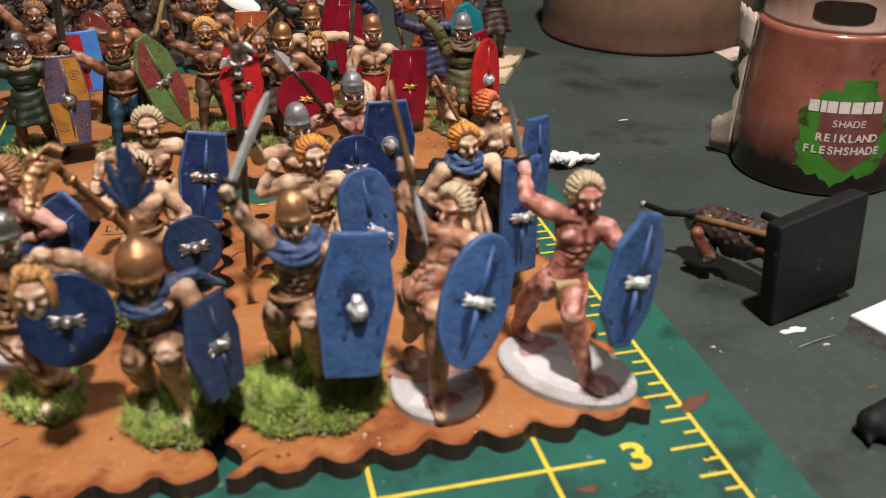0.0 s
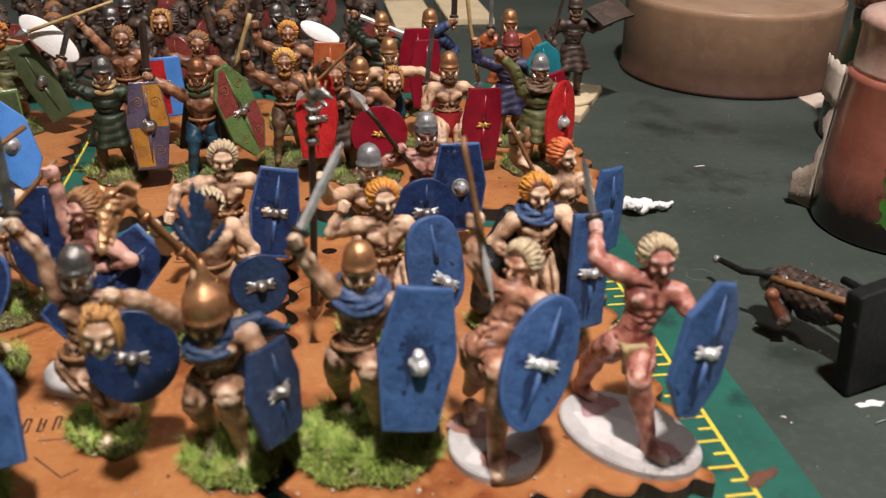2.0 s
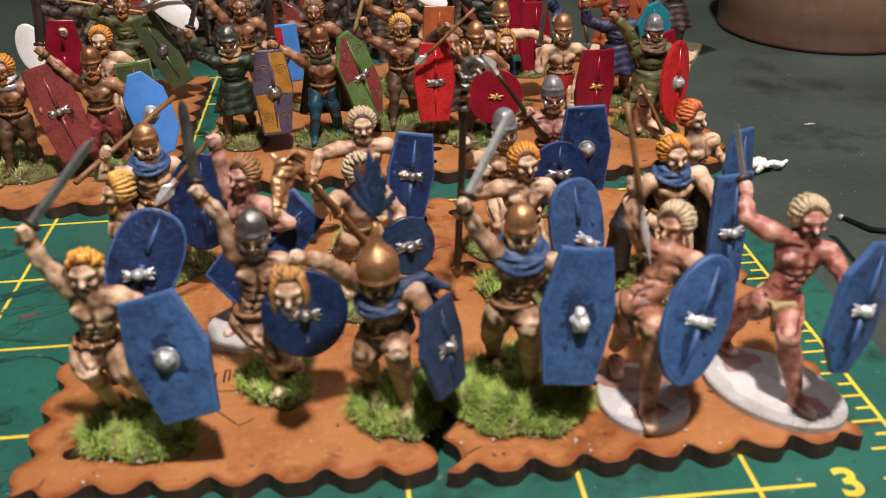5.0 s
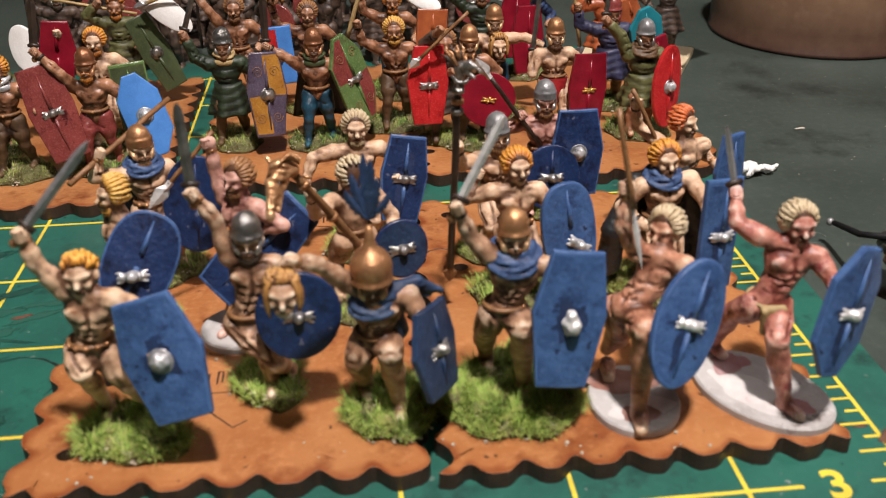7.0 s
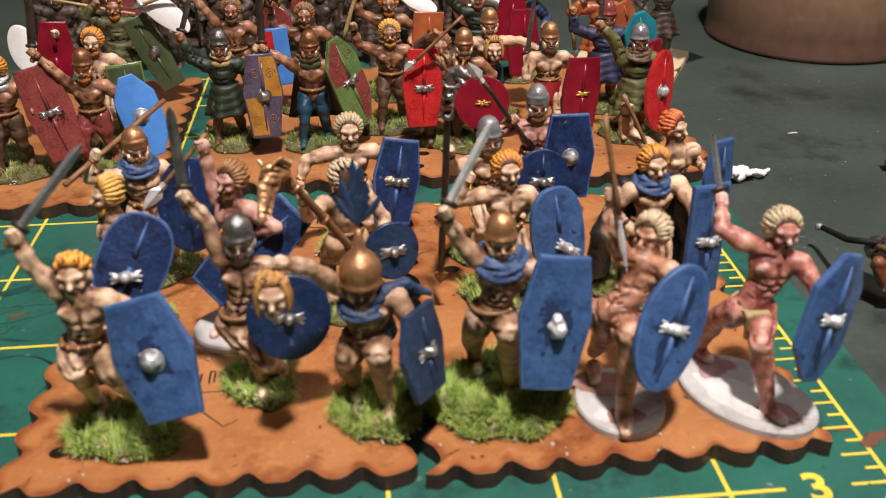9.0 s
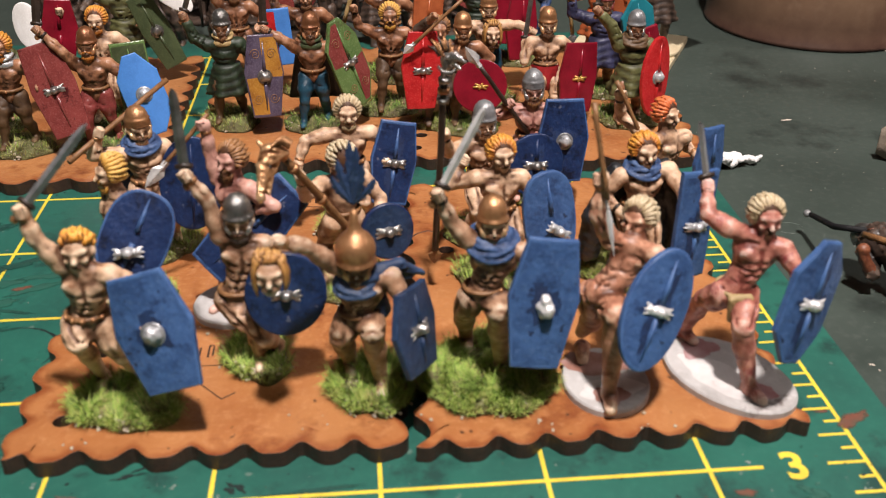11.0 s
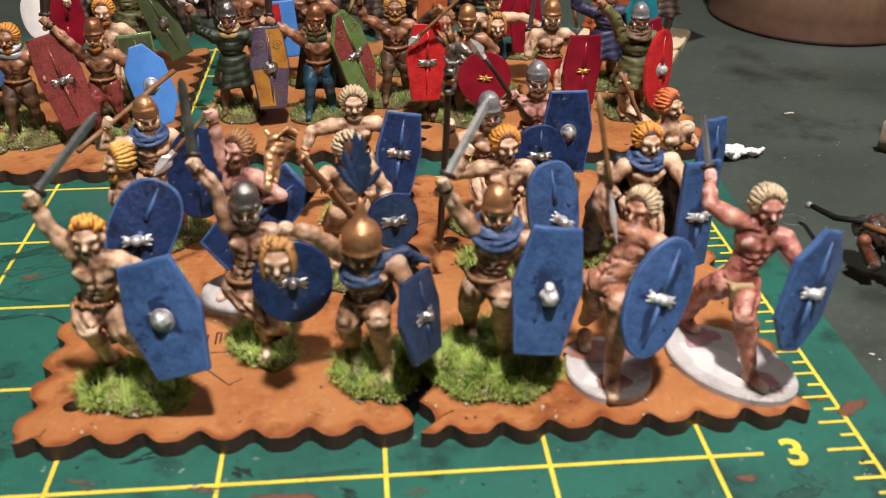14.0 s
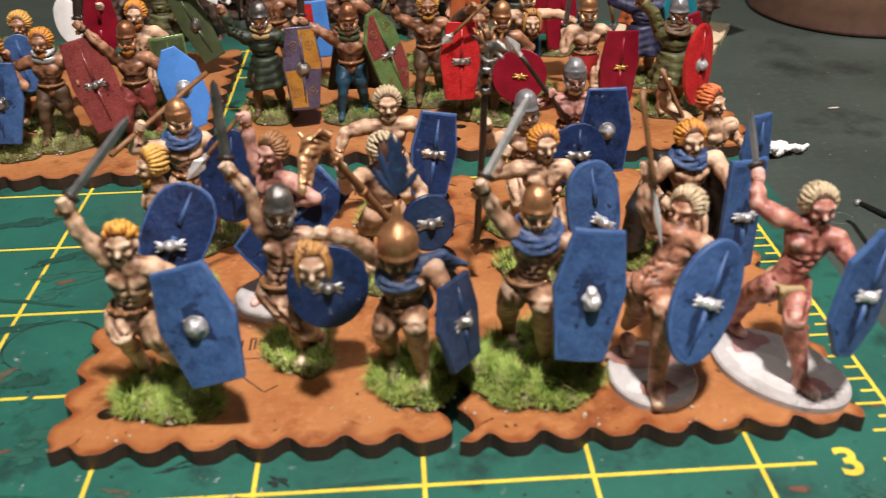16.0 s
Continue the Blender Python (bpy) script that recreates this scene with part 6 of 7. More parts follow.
miniature("warrior figurine with spiky orange hair and tall oval blue shield", -26, 53.5, (0.2, 0, 27.2), turn=12, hair_key="hair_orange", group=G1, ha=(-6.5, 3, 25.0), sa=(-4.3, 0, 22.4), sb=(4.1, 0, 22.2), hb=(8.0, -6, 17.5), beard="none",
          shields=[dict(c=(-17.8, 44.6, 21.4), yaw=12, pitch=10, roll=-5, kind="round", w=10.2, h=17.6, cols=BLUE, boss=None, edge="blue_edge"), dict(c=(-16.4, 43.6, 19.0), yaw=12, pitch=10, roll=35, kind="oval", w=1.6, h=1.6, cols=("steel",), boss="bar", spine=False, boss_key="steel")])
base(1.5, 53, 9.5, 9.0, kind="dry", seed=25, blades=1500)
miniature("orange-haired warrior figurine with blue collar and black cloak", 1, 52.4, (0.1, 0, 27.4), turn=8, hair_key="hair_orange", group=G1, ha=(-4.2, -4, 16.5), sb=(5.2, 0, 23.2), hb=(6.4, -9, 19.4), collar="cloak", cape="black_cloth", beard="none", extra=lambda s: blended(s, [(V(4.6, 1.5, 23.0), V(8.4, -0.5, 14.0), 1.8, 2.3), (V(8.4, -0.5, 14.0), V(8.0, 0.5, 5.0), 2.2, 2.5), (V(5.0, 3.0, 20.0), V(5.6, 3.0, 6.0), 2.4, 2.8), (V(-4.4, 1.8, 22.5), V(-8.6, -0.8, 14.0), 1.7, 2.2), (V(-8.6, -0.8, 14.0), V(-8.8, 0.5, 6.0), 2.2, 2.4)], "black_cloth", 0.45, 0.8, 0.2),
          shields=[dict(c=(7.6, 39.6, 21.2), yaw=18, pitch=5, roll=4, kind="rect", w=7.6, h=20.6, cols=BLUE, boss="bar", edge="blue_edge")])

# front tray, far rank
base(-95, 71, 8.0, 7.5, seed=31, blades=500)
miniature("blue-cloaked warrior figurine with ringed bronze helmet and brown spear", -95, 71, (-0.1, 0, 27.4), turn=25, helm=("bronze", "ridge"), collar="cloak", cape="cloak", group=G1, ha=(-6.8, -3, 28.0), hb=(8.0, -4, 19.5),
          weapon=("spear", (-11.6, -9, 24.6), (3.4, 15, 31.6), "wood", None, 0.55), shields=[dict(c=(-85.0, 64.3, 21.2), yaw=10, pitch=10, roll=5, kind="oval", w=12.4, h=18.8, cols=DEEP, boss=None)])
base(-54.5, 77, 7.5, 7.0, seed=32, blades=400)
miniature("bare-chested warrior figurine with limed hair and dark blue shield", -54.5, 77, (0.2, 0, 26.9), turn=5, hair_key="hair_white", group=G1, sa=(-4.6, 0, 21.9), ea=(-8.8, -1, 21.2), ha=(-10.6, -3, 16.6), sb=(4.6, 0, 22.2), hb=(7.5, -2, 17.5),
          shields=[dict(c=(-45.2, 74.2, 19.4), yaw=10, pitch=15, roll=12, kind="hex", w=9.8, h=17.6, cols=DEEP, boss="bar", boss_key="dark_steel", edge="blue", top=0.75)])
def tall_horn(s):
    """A dark upright war horn with a beast's head and gilt jaw."""
    low, top = V(-11.6, -20.5, 9.6), V(-10.2, -24, 47.0)
    spear(s, low, top, "dark_wood", "wood", 0.62, True, 3.4)
    for dz in (0.82, 0.87, 0.92):
        p = low + (top - low) * dz
        tube(s, [p, p + V(0, 0, 0.9)], [1.05, 1.05], "bronze" if dz == 0.87 else "dark_steel", 9)
    blended(s, [(top - V(0, 0, 0.6), top + V(0.2, -0.3, 1.4), 0.75, 1.0), (top + V(0.2, -0.4, 1.6), top + V(1.6, -1.6, 2.2), 0.95, 0.75), (top + V(1.6, -1.6, 2.3), top + V(2.9, -2.8, 1.5), 0.6, 0.4), (top + V(1.2, -1.4, 0.9), top + V(2.4, -2.6, 0.2), 0.4, 0.28)], "dark_steel", 0.3, 0.2, 0.2)
    for k in range(9):
        u = k / 8
        r0 = top + V(-0.9 + 1.9 * u, 0.2 - 0.9 * u, 1.0 + 1.9 * math.sin(0.4 + 2.2 * u))
        tube(s, [r0, r0 + V(-0.9 + 1.0 * u, 0.5, 1.1), r0 + V(-1.9 + 2.2 * u, 0.8, 1.5 + 0.7 * (k % 2))], [0.36, 0.28, 0.1], "bronze" if k % 3 else "dark_wood", 6)
    tube(s, [top + V(-1.3, -0.9, 0.4), top + V(-0.5, -1.6, -0.5), top + V(0.8, -1.9, -0.6), top + V(1.9, -1.7, 0.3)], [0.22, 0.36, 0.36, 0.2], "dark_steel", 8)
    for sg in (-1, 1):
        tube(s, [top + V(0.4 + 0.5 * sg, -1.0, 1.8), top + V(0.6 + 1.4 * sg, -1.2, 2.6), top + V(0.6 + 1.7 * sg, -1.0, 3.8)], [0.3, 0.26, 0.1], "bronze", 6)


base(-26.9, 71, 7.5, 7.2, seed=33, blades=400)
miniature("steel-helmeted warrior figurine with tall dark horn and round shield", -26.9, 70, (0, 0, 26.7), turn=10, helm=("steel", "dome"), group=G1, ha=(-9.4, -15, 31.0), ea=(-8.0, -8.0, 24.0), hb=(8.0, -2, 19.0), skin="skin", extra=tall_horn, shields=[dict(c=(-16.8, 66.2, 21.6), yaw=8, pitch=12, roll=5, kind="oval", w=12.2, h=13.0, cols=DEEP, boss="bar", boss_key="dark_steel")])
base(10.8, 72, 7.5, 7.2, seed=34, blades=500)
miniature("bare-chested warrior figurine with red hair, spear and blue shield", 10.8, 71, (0.1, 0, 26.8), turn=45, hair_key="hair_red", beard="none", group=G1, ha=(-9.8, 1.4, 31.0), ea=(-8.2, 3.6, 25.0), sb=(4.6, 0, 21.6), hb=(8.2, 0, 17.0),
          weapon=("spear", (-4.4, -0.9, 21.6), (-10.9, 0.4, 34.0), "wood", "steel", 0.45, True, 2.5), shields=[dict(c=(18.6, 63.5, 21.4), yaw=28, pitch=4, roll=3, kind="hex", w=8.0, h=16.4, cols=BLUE, boss=None, edge="blue_edge")])
base(-13.5, 89, 7.0, 6.6, seed=35, blades=300)
miniature("warrior figurine with ridged steel helmet, spear and deep blue shield", -13.8, 88.6, (0.1, 0, 26.3), turn=0, helm=("steel", "ridge"), group=G1, skin="skin_pink", ha=(-5.2, -2, 24.0), hb=(5.5, -3, 17),
          weapon=("spear", (-0.8, -2, 16.6), (-12.6, -3.6, 33.4), "dark_wood", "silver", 0.5), shields=[dict(c=(-7.3, 83.1, 19.2), yaw=5, pitch=12, roll=2, kind="hex", w=11.6, h=18.5, cols=DEEP, edge="blue", spine=False, top=0.72)])

# chips of grit and glue lying on the front trays
rng = random.Random(44)
for cx, cy, spread, n in ((-79.5, 29.5, 2.0, 4), (-45, 14, 4, 5), (-24, 9, 3, 5), (-96, 12, 4, 4), (-60, 12, 6, 5), (-6, 10, 5, 4), (-20, 34, 4, 5), (-84, 40, 5, 4)):
    for _ in range(n):
        chip = Shape()
        ball(chip, (0, 0, 0.1), rng.uniform(0.15, 0.4), "stone", 6, (rng.uniform(-1, 1), rng.uniform(-1, 1), 1.5), rng.uniform(0.3, 0.8))
        tagged(chip.thing("grit_chip", cx + rng.uniform(-1, 1) * spread, cy + rng.uniform(-1, 1) * spread * 0.6, 3.06), "tiny pale chip of grit lying on the tray", "grit", "grit chips")
# rear trays
for i, (bx, by, r) in enumerate(((-139, 126, 8), (-118, 127, 8), (-119.5, 145, 7.5), (-87, 140, 8), (-87, 170, 7.5), (-64, 136, 8), (-66, 163, 7.5), (-43, 146, 8), (-42, 172, 7.5), (-31, 133.5, 6), (-23, 129, 7), (-15, 151, 7.5), (-1.5, 137, 7.5), (21, 132, 8), (18, 154, 7.5), (-150, 120, 6.5), (-122, 177, 7.5), (-149, 140, 7))):
    base(bx, by, r, r * 0.94, seed=50 + i, blades=380, long=1.9, kind="dry" if i % 3 == 0 else "dark")
RH = dict(h=0.6, group=G2)
miniature("warrior figurine with orange hair behind a blue shield with dark boss", -150, 122, (0, 0, 27), hair_key="hair_orange", turn=-30, ha=(-5, -4, 20), hb=(2, -4, 19), shields=[dict(c=(-148.4, 116.8, 17.9), yaw=0, pitch=10, roll=4, kind="hex", w=11.0, h=20, cols=BLUE, spine=True, boss_key="dark_steel")], skin="skin_tan", **RH)
miniature("warrior figurine with orange hair, steel mail collar and maroon shield", -138.8, 125.6, (0, 0, 27), hair_key="hair_orange", ha=(-8.2, -2, 25.1), hb=(8.6, -4, 18), collar="steel", trousers="brown_cloth", skin="skin_tan", shields=[dict(c=(-126.3, 121.0, 20.3), yaw=12, pitch=15, roll=-13, kind="hex", w=11.0, h=23.0, top=0.78, cols=("maroon",), boss="bar", boss_key="dark_steel")], **RH)
miniature("warrior figurine with a round-topped blue shield", -149, 141, (0, 0, 27), hair_key="hair_yellow", skin="skin_tan", tunic="olive_cloth", shields=[dict(c=(-147.5, 134, 22), yaw=10, pitch=10, roll=-5, kind="oval", w=10, h=15, cols=BLUE, boss=None)], **RH)
miniature("bare-chested warrior figurine with copper helmet and bright blue shield", -117.8, 125.4, (0, 0, 27), helm=("copper", "dome"), ha=(-10.4, -2, 31.7), ea=(-5.6, -2, 26), hb=(9.5, -5, 19), skin="skin_tan", trousers="maroon", weapon=("sword", (-9.1, 0, 43.5), "dark_wood", 2.0), beard="hair_orange",
          shields=[dict(c=(-102.8, 111.8, 22.0), yaw=10, pitch=15, roll=-14, kind="hex_point", w=9.7, h=19.6, cols=("sky_blue",), spine=False)], **RH)
miniature("warrior figurine with orange hair, white and dark red shields", -119.6, 143.4, (0, 0, 28), hair_key="hair_orange", skin="skin", ha=(-8, -2, 31), shields=[dict(c=(-137, 142.8, 30), yaw=0, pitch=10, roll=-8, kind="oval", w=7, h=12, cols=("white",), boss=None, spine=False), dict(c=(-128.5, 141.0, 29.0), yaw=10, pitch=5, roll=5, kind="hex", w=9, h=16, cols=("crimson",), boss=None),
          dict(c=(-109.4, 131.5, 18.5), yaw=10, pitch=10, roll=-4, kind="rect", w=8.8, h=19.5, cols=("dull_green",), boss=None, edge="shield_green")], **RH)
miniature("warrior figurine with bushy orange hair, brown mantle and green shield", -122.5, 181, (0.4, 0, 27.4), hair_key="hair_orange", style="curly", tunic="olive_cloth", skin="skin_tan", ha=(-4, -2, 29), weapon=("spear", (-17.5, 0, 30.2), (6, 0, 25.0), "pale_wood", "steel", 0.45, True, 4.0),
          shields=[dict(c=(-111.2, 174.0, 18.4), yaw=15, pitch=10, roll=-22, kind="hex", top=0.8, w=8.6, h=22.5, cols=("dull_green",), edge="dull_green", boss_key="dark_steel")], **RH)
miniature("green-clad warrior figurine with black helmet and quartered shield", -86.8, 139, (-0.2, 0, 26.8), helm=("dark_steel", "dome"), tunic="green_cloth", trousers="brown_cloth", collar="pale_wood", ha=(-9.6, 0, 29.9), ea=(-7.6, 0, 24.0), hb=(8.2, -3.5, 17), skin="skin_tan",
          weapon=("sword", (-5.9, 0, 39.5), "dark_steel", 1.4), shields=[dict(c=(-76.2, 130, 19.2), yaw=15, pitch=8, roll=2, kind="hex", w=10.2, h=21.4, cols=("ochre", "violet"), edge="violet", top=0.7, boss_key="dark_steel")], **RH)
miniature("bare-chested warrior figurine with brown hair and white oval shield", -87, 170.5, (0, 0, 28), hair_key="hair_brown", skin="skin_tan", ha=(-11, -1, 33.5), ea=(-7, -1, 28), weapon=("spear", (-24, 0, 30.4), (-1, 0, 38.0), "pale_wood", "steel", 0.5, True, 4.0), shields=[dict(c=(-106.5, 172.0, 31.0), yaw=5, pitch=15, roll=-48, kind="oval", w=7.2, h=18.0, cols=("white",), boss=None, spine=False)], **RH)
miniature("warrior figurine with copper helmet, teal trousers and green-maroon shield", -64, 134.8, (0.1, 0, 26.8), helm=("copper", "dome"), skin="skin_tan", collar="dull_green", beard="hair_root", cape="black_cloth", trousers="teal_cloth", ha=(-11.6, -2, 27.8), ea=(-6.4, -2, 24.4), hb=(9, -2, 17.5),
          weapon=("sword", (-11.3, 0, 40.8), "dark_wood", 1.9), shields=[dict(c=(-54.2, 132.6, 21.4), yaw=42, pitch=10, roll=-16, kind="hex_point", w=11.0, h=24, cols=("shield_green", "maroon"), edge="shield_green", boss="bar", boss_key="dark_steel")], **RH)
miniature("brown-haired warrior figurine holding up a severed head", -66, 162, (0, 0, 28), hair_key="hair_brown", skin="skin_tan", ha=(-9.4, -2, 30.5), severed=(-8.6, -2.5, 34.5), shields=[dict(c=(-74.6, 158.4, 20.5), yaw=0, pitch=5, roll=-4, kind="rect", w=8.2, h=16, cols=("scarlet", "sky_blue", "x"), edge="sky_blue", boss="dome", spine=False)], **RH)
miniature("bare-chested warrior figurine with brown trousers and raised pale spear", -43, 144.4, (0, 0, 27.2), hair_key="hair_yellow", skin="skin_tan", trousers="brown_cloth", ha=(-9.5, -2, 29.9), hb=(6.8, -2, 18.9), weapon=("spear", (-12.4, -2, 26.0), (-7.6, -2, 40.0), "pale_wood", "steel", 0.6, True, 3.0), **RH)
miniature("warrior figurine with orange hair and a rust-coloured shield", -42, 172, (0, 0, 28), hair_key="hair_orange", skin="skin_tan", trousers="teal_cloth", ha=(-9, -1, 31), shields=[dict(c=(-31, 168, 22), yaw=10, pitch=5, roll=6, kind="rect", w=9, h=14, cols=("rust",), boss=None), dict(c=(-33.0, 176.0, 30.0), yaw=10, pitch=30, roll=-60, kind="oval", w=5, h=12, cols=("white",), boss=None, spine=False)], **RH)


miniature("brown-haired warrior figurine with dark tunic, lowered spear and scarlet shield", -30.5, 133.4, (0, 0, 26.4), hair_key="hair_brown", skin="skin_tan", trousers="dark_primer", tunic="dark_primer", ha=(-2.0, -6.4, 31.6), ea=(-5.4, -2.0, 27.0), hb=(-3.0, -3.5, 17), weapon=("spear", (-7.2, -7.4, 24.9), (5.0, -7.4, 36.0), "wood", "silver", 0.45, True, 3.6), shields=[dict(c=(-35.5, 128.2, 20.2), yaw=12, pitch=8, roll=4, kind="hex", w=11.0, h=20.0, cols=("scarlet",), boss="bar", boss_key="dark_steel", edge="scarlet")], **RH)
miniature("warrior figurine with bronze helmet and round crimson shield with gold emblem", -23.5, 132.5, (-1, 0, 26.6), helm=("bronze", "dome"), skin="skin_tan", trousers="brown_cloth", ha=(-6, -3, 20), hb=(3, -2, 17), shields=[dict(c=(-20.4, 126.2, 16.3), yaw=0, pitch=10, roll=3, kind="oval", w=14.2, h=13.8, cols=("crimson",), boss=None, spine=False, emblem="gold")], **RH)
miniature("bare-chested warrior figurine with bronze helmet and a severed head", -15.5, 149.5, (0, 0, 27), helm=("bronze", "dome"), skin="skin", trousers="teal_cloth", hb=(12.3, -2, 20.8), eb=(8.4, -1, 22.5), severed=(0.6, -5.0, 21.5), shields=[dict(c=(-4.5, 158, 22), yaw=15, pitch=5, roll=3, kind="hex", w=10, h=19, cols=("crimson",), boss=None)], **RH)
miniature("bare-chested warrior figurine with bronze helmet, red kilt and crimson shield", -1.7, 135.3, (0.1, 0, 26.6), helm=("bronze", "dome"), skin="skin", kilt="red_cloth", ha=(-5.5, 2, 21), hb=(6.5, -2.4, 16.5), beard="hair_root", shields=[dict(c=(6.6, 130.4, 16.2), yaw=15, pitch=5, roll=5, kind="hex", w=11.0, h=18.8, cols=("crimson",), boss=None, emblem="gold", top=0.8)],
          weapon=("sword", (-3.5, 4.0, 37.0), "dark_steel", 1.3), **RH)
miniature("olive-cloaked warrior figurine with steel helmet and red oval shield", 20.9, 130.8, (0.1, 0, 26.6), helm=("steel", "dome"), tunic="olive_cloth", collar="brown_cloth", skin="skin_tan", ha=(-10.8, 0, 31.4), ea=(-6.4, 0.4, 26.8), hb=(5.4, -3, 16.5), beard="hair_root", weapon=("sword", (-10.2, 0, 40.5), "dark_steel", 1.2), shields=[dict(c=(25.0, 122.0, 19.0), yaw=32, pitch=5, roll=6, kind="oval", w=10, h=21, cols=("scarlet",), edge="scarlet")], **RH)
miniature("warrior figurine with maroon helmet, purple tunic and teal shield", 18.4, 153.5, (0, 0, 27), helm=("maroon", "dome"), tunic="purple_cloth", skin="skin_tan", ha=(-10, 0, 29), weapon=("spear", (-9, 0, 18), (-13, 0, 44), "pale_wood", "steel", 0.55, True, 3.0), shields=[dict(c=(27.5, 149, 24.0), yaw=20, pitch=0, roll=-14, kind="hex_point", w=10.5, h=17, cols=("teal",), boss=None), dict(c=(30.0, 146, 18.0), yaw=20, pitch=0, roll=-10, kind="hex", w=9, h=14, cols=("crimson",), boss=None)], **RH)
miniature("green-clad warrior figurine with bronze helmet and crimson shield", -14.7, 181, (0, 0, 27), helm=("bronze", "dome"), tunic="green_cloth", skin="skin_tan", ha=(-8, 0, 31), shields=[dict(c=(-5, 176, 21), yaw=10, pitch=5, roll=4, kind="hex", w=11, h=19, cols=("crimson",), boss=None)], weapon=("sword", (9.5, -2, 24), "silver", 1.4), **RH)
miniature("warrior figurine with pale bronze helmet and blue tunic", 0.1, 184, (0, 0, 27), helm=("bronze", "dome"), tunic="cloak", skin="skin_tan", ha=(7, -2, 28), weapon=("sword", (7.5, 0, 40), "dark_wood", 1.8), **RH)
miniature("warrior figurine with bronze helmet and rust shield", 24, 181, (0, 0, 27), helm=("bronze", "dome"), tunic="rust", skin="skin_tan", ha=(-6, -1, 25), weapon=("sword", (-6, -1, 38), "steel", 1.2), shields=[dict(c=(31, 177, 22), yaw=20, pitch=0, roll=-20, kind="hex", w=8, h=13, cols=("rust",), boss=None)], **RH)
for bx, by in ((-14.7, 181), (0, 184), (24, 181)):
    base(bx, by, 7.5, seed=int(by + bx), blades=120)

# a brown figurine on a square plinth behind the trays
pl = tagged(slab("square_plinth", -18, 18, -18, 18, -2, 0.6, "beige", bevel=0.3), "bare pale MDF square plinth under a figurine", "plinth")
pl.matrix_basis = pose(41 * MM, 204.5 * MM, 0, 0, 0, -28)
s = Shape()
revolve(s, V(0, 0, 0), (0, 0, 1), [(8.0, 0), (8.0, 1.0), (7.7, 1.4), (0.2, 1.45)], "beige", 30)
tagged(s.thing("miniature_base", 49, 197, 0.6), "bare pale round figurine base on a plinth", "miniature base")
miniature("unpainted dark brown soldier figurine on a square plinth", 49, 197, (0, 0, 30), skin="dark_primer", helm=("dark_primer", "dome"), tunic="dark_primer", ha=(-7, -3, 20), hb=(11, -2, 26), eb=(6, -1, 24), z=0.6, ground=1.4, group="loose figurines", h=0.6, weapon=("spear", (-9, -3, 14), (-4, -3, 40), "dark_primer", None, 0.5),
          shields=[dict(c=(60.0, 195, 30.0), yaw=15, pitch=62, roll=-16, kind="rect", w=14, h=9, cols=("dark_primer",), boss=None, spine=False)])


# dark primed figurines crowded behind the trays, and bare plinths
DARK = dict(skin="dark_primer", z=-2, ground=1.5, h=0.75, group="dark primed figurines", belt=None, beard="dark_primer")
crowd = [miniature("dark brown primed warrior figurine waiting to be painted", -148, 214, (0, 0, 28), helm=("dark_steel", "dome"), tunic="dark_primer", ha=(-8, -1, 30), weapon=("spear", (-8, -1, 8), (-8, 1, 47), "dark_wood", None, 0.5), **DARK),
         miniature("dark brown primed warrior figurine with a round shield", -132, 216, (0, 0, 27), hair_key="dark_primer", tunic="dark_primer", shields=[dict(c=(-126, 210, 16), yaw=10, pitch=6, roll=4, kind="oval", w=12, h=14, cols=("maroon",), boss_key="dark_steel")], **DARK),
         miniature("dark primed figurine with brown hair and raised arms", -116, 217, (0, 0, 27), hair_key="hair_brown", ha=(-6, 0, 34), hb=(7, -1, 33), trousers="dark_primer", **DARK)]
rng = random.Random(21)
spots = []
for row, yy in enumerate((233, 253, 276)):
    for k in range(8):
        spots.append((-158 + 20.0 * k + rng.uniform(-3, 3) + 6 * (row % 2), yy + rng.uniform(-4, 4)))
spots += [(-98, 215), (-80, 214), (-63, 216), (-46, 215)]
for i, (xx, yy) in enumerate(spots):
    src = crowd[i % 3]
    copy_thing(src, pose(xx * MM, yy * MM, -2 * MM, 0, 0, rng.uniform(-50, 50)))
for xx, yy in [(-148, 214), (-132, 216), (-116, 217)] + spots:
    s = Shape()
    revolve(s, V(0, 0, 0), (0, 0, 1), [(8.0, 0), (8.0, 1.2), (7.6, 1.6), (0.2, 1.7)], "dark_primer", 28)
    tagged(s.thing("miniature_base", xx, yy, -2), "plain dark primed round figurine base", "miniature base", "dark primed bases")
for x0, x1, y0, y1 in ((2, 21, 306, 362), (27, 48, 318, 366)):
    tagged(slab("square_plinth", x0, x1, y0, y1, -2, 0.8, "beige", bevel=0.3), "bare pale MDF square plinth on the dark table", "plinth")

# ---- pots, tub and scraps on the table ----
def part(name, s, parent, label=""):
    ob = s.thing(name, 0, 0, 0, parent)
    return tagged(ob, label) if label else ob


def lathe(profile, key, n=64):
    s = Shape()
    revolve(s, V(0, 0, 0), (0, 0, 1), profile, key, n)
    return s


pot = tagged(new("paint_pot"), "clear plastic paint pot of brown wash with ragged green label", "paint pot")
pot.location = (105.3 * MM, 96.3 * MM, -2 * MM)
PR = 20.4


def narrow(z):
    """How far the pot's wall draws in at a height."""
    return 0.065 * max(0.0, z - 10)


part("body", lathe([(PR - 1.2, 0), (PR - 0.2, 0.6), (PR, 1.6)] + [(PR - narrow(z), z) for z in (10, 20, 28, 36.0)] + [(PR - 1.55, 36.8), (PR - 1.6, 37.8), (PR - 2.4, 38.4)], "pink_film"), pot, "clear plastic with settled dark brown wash")
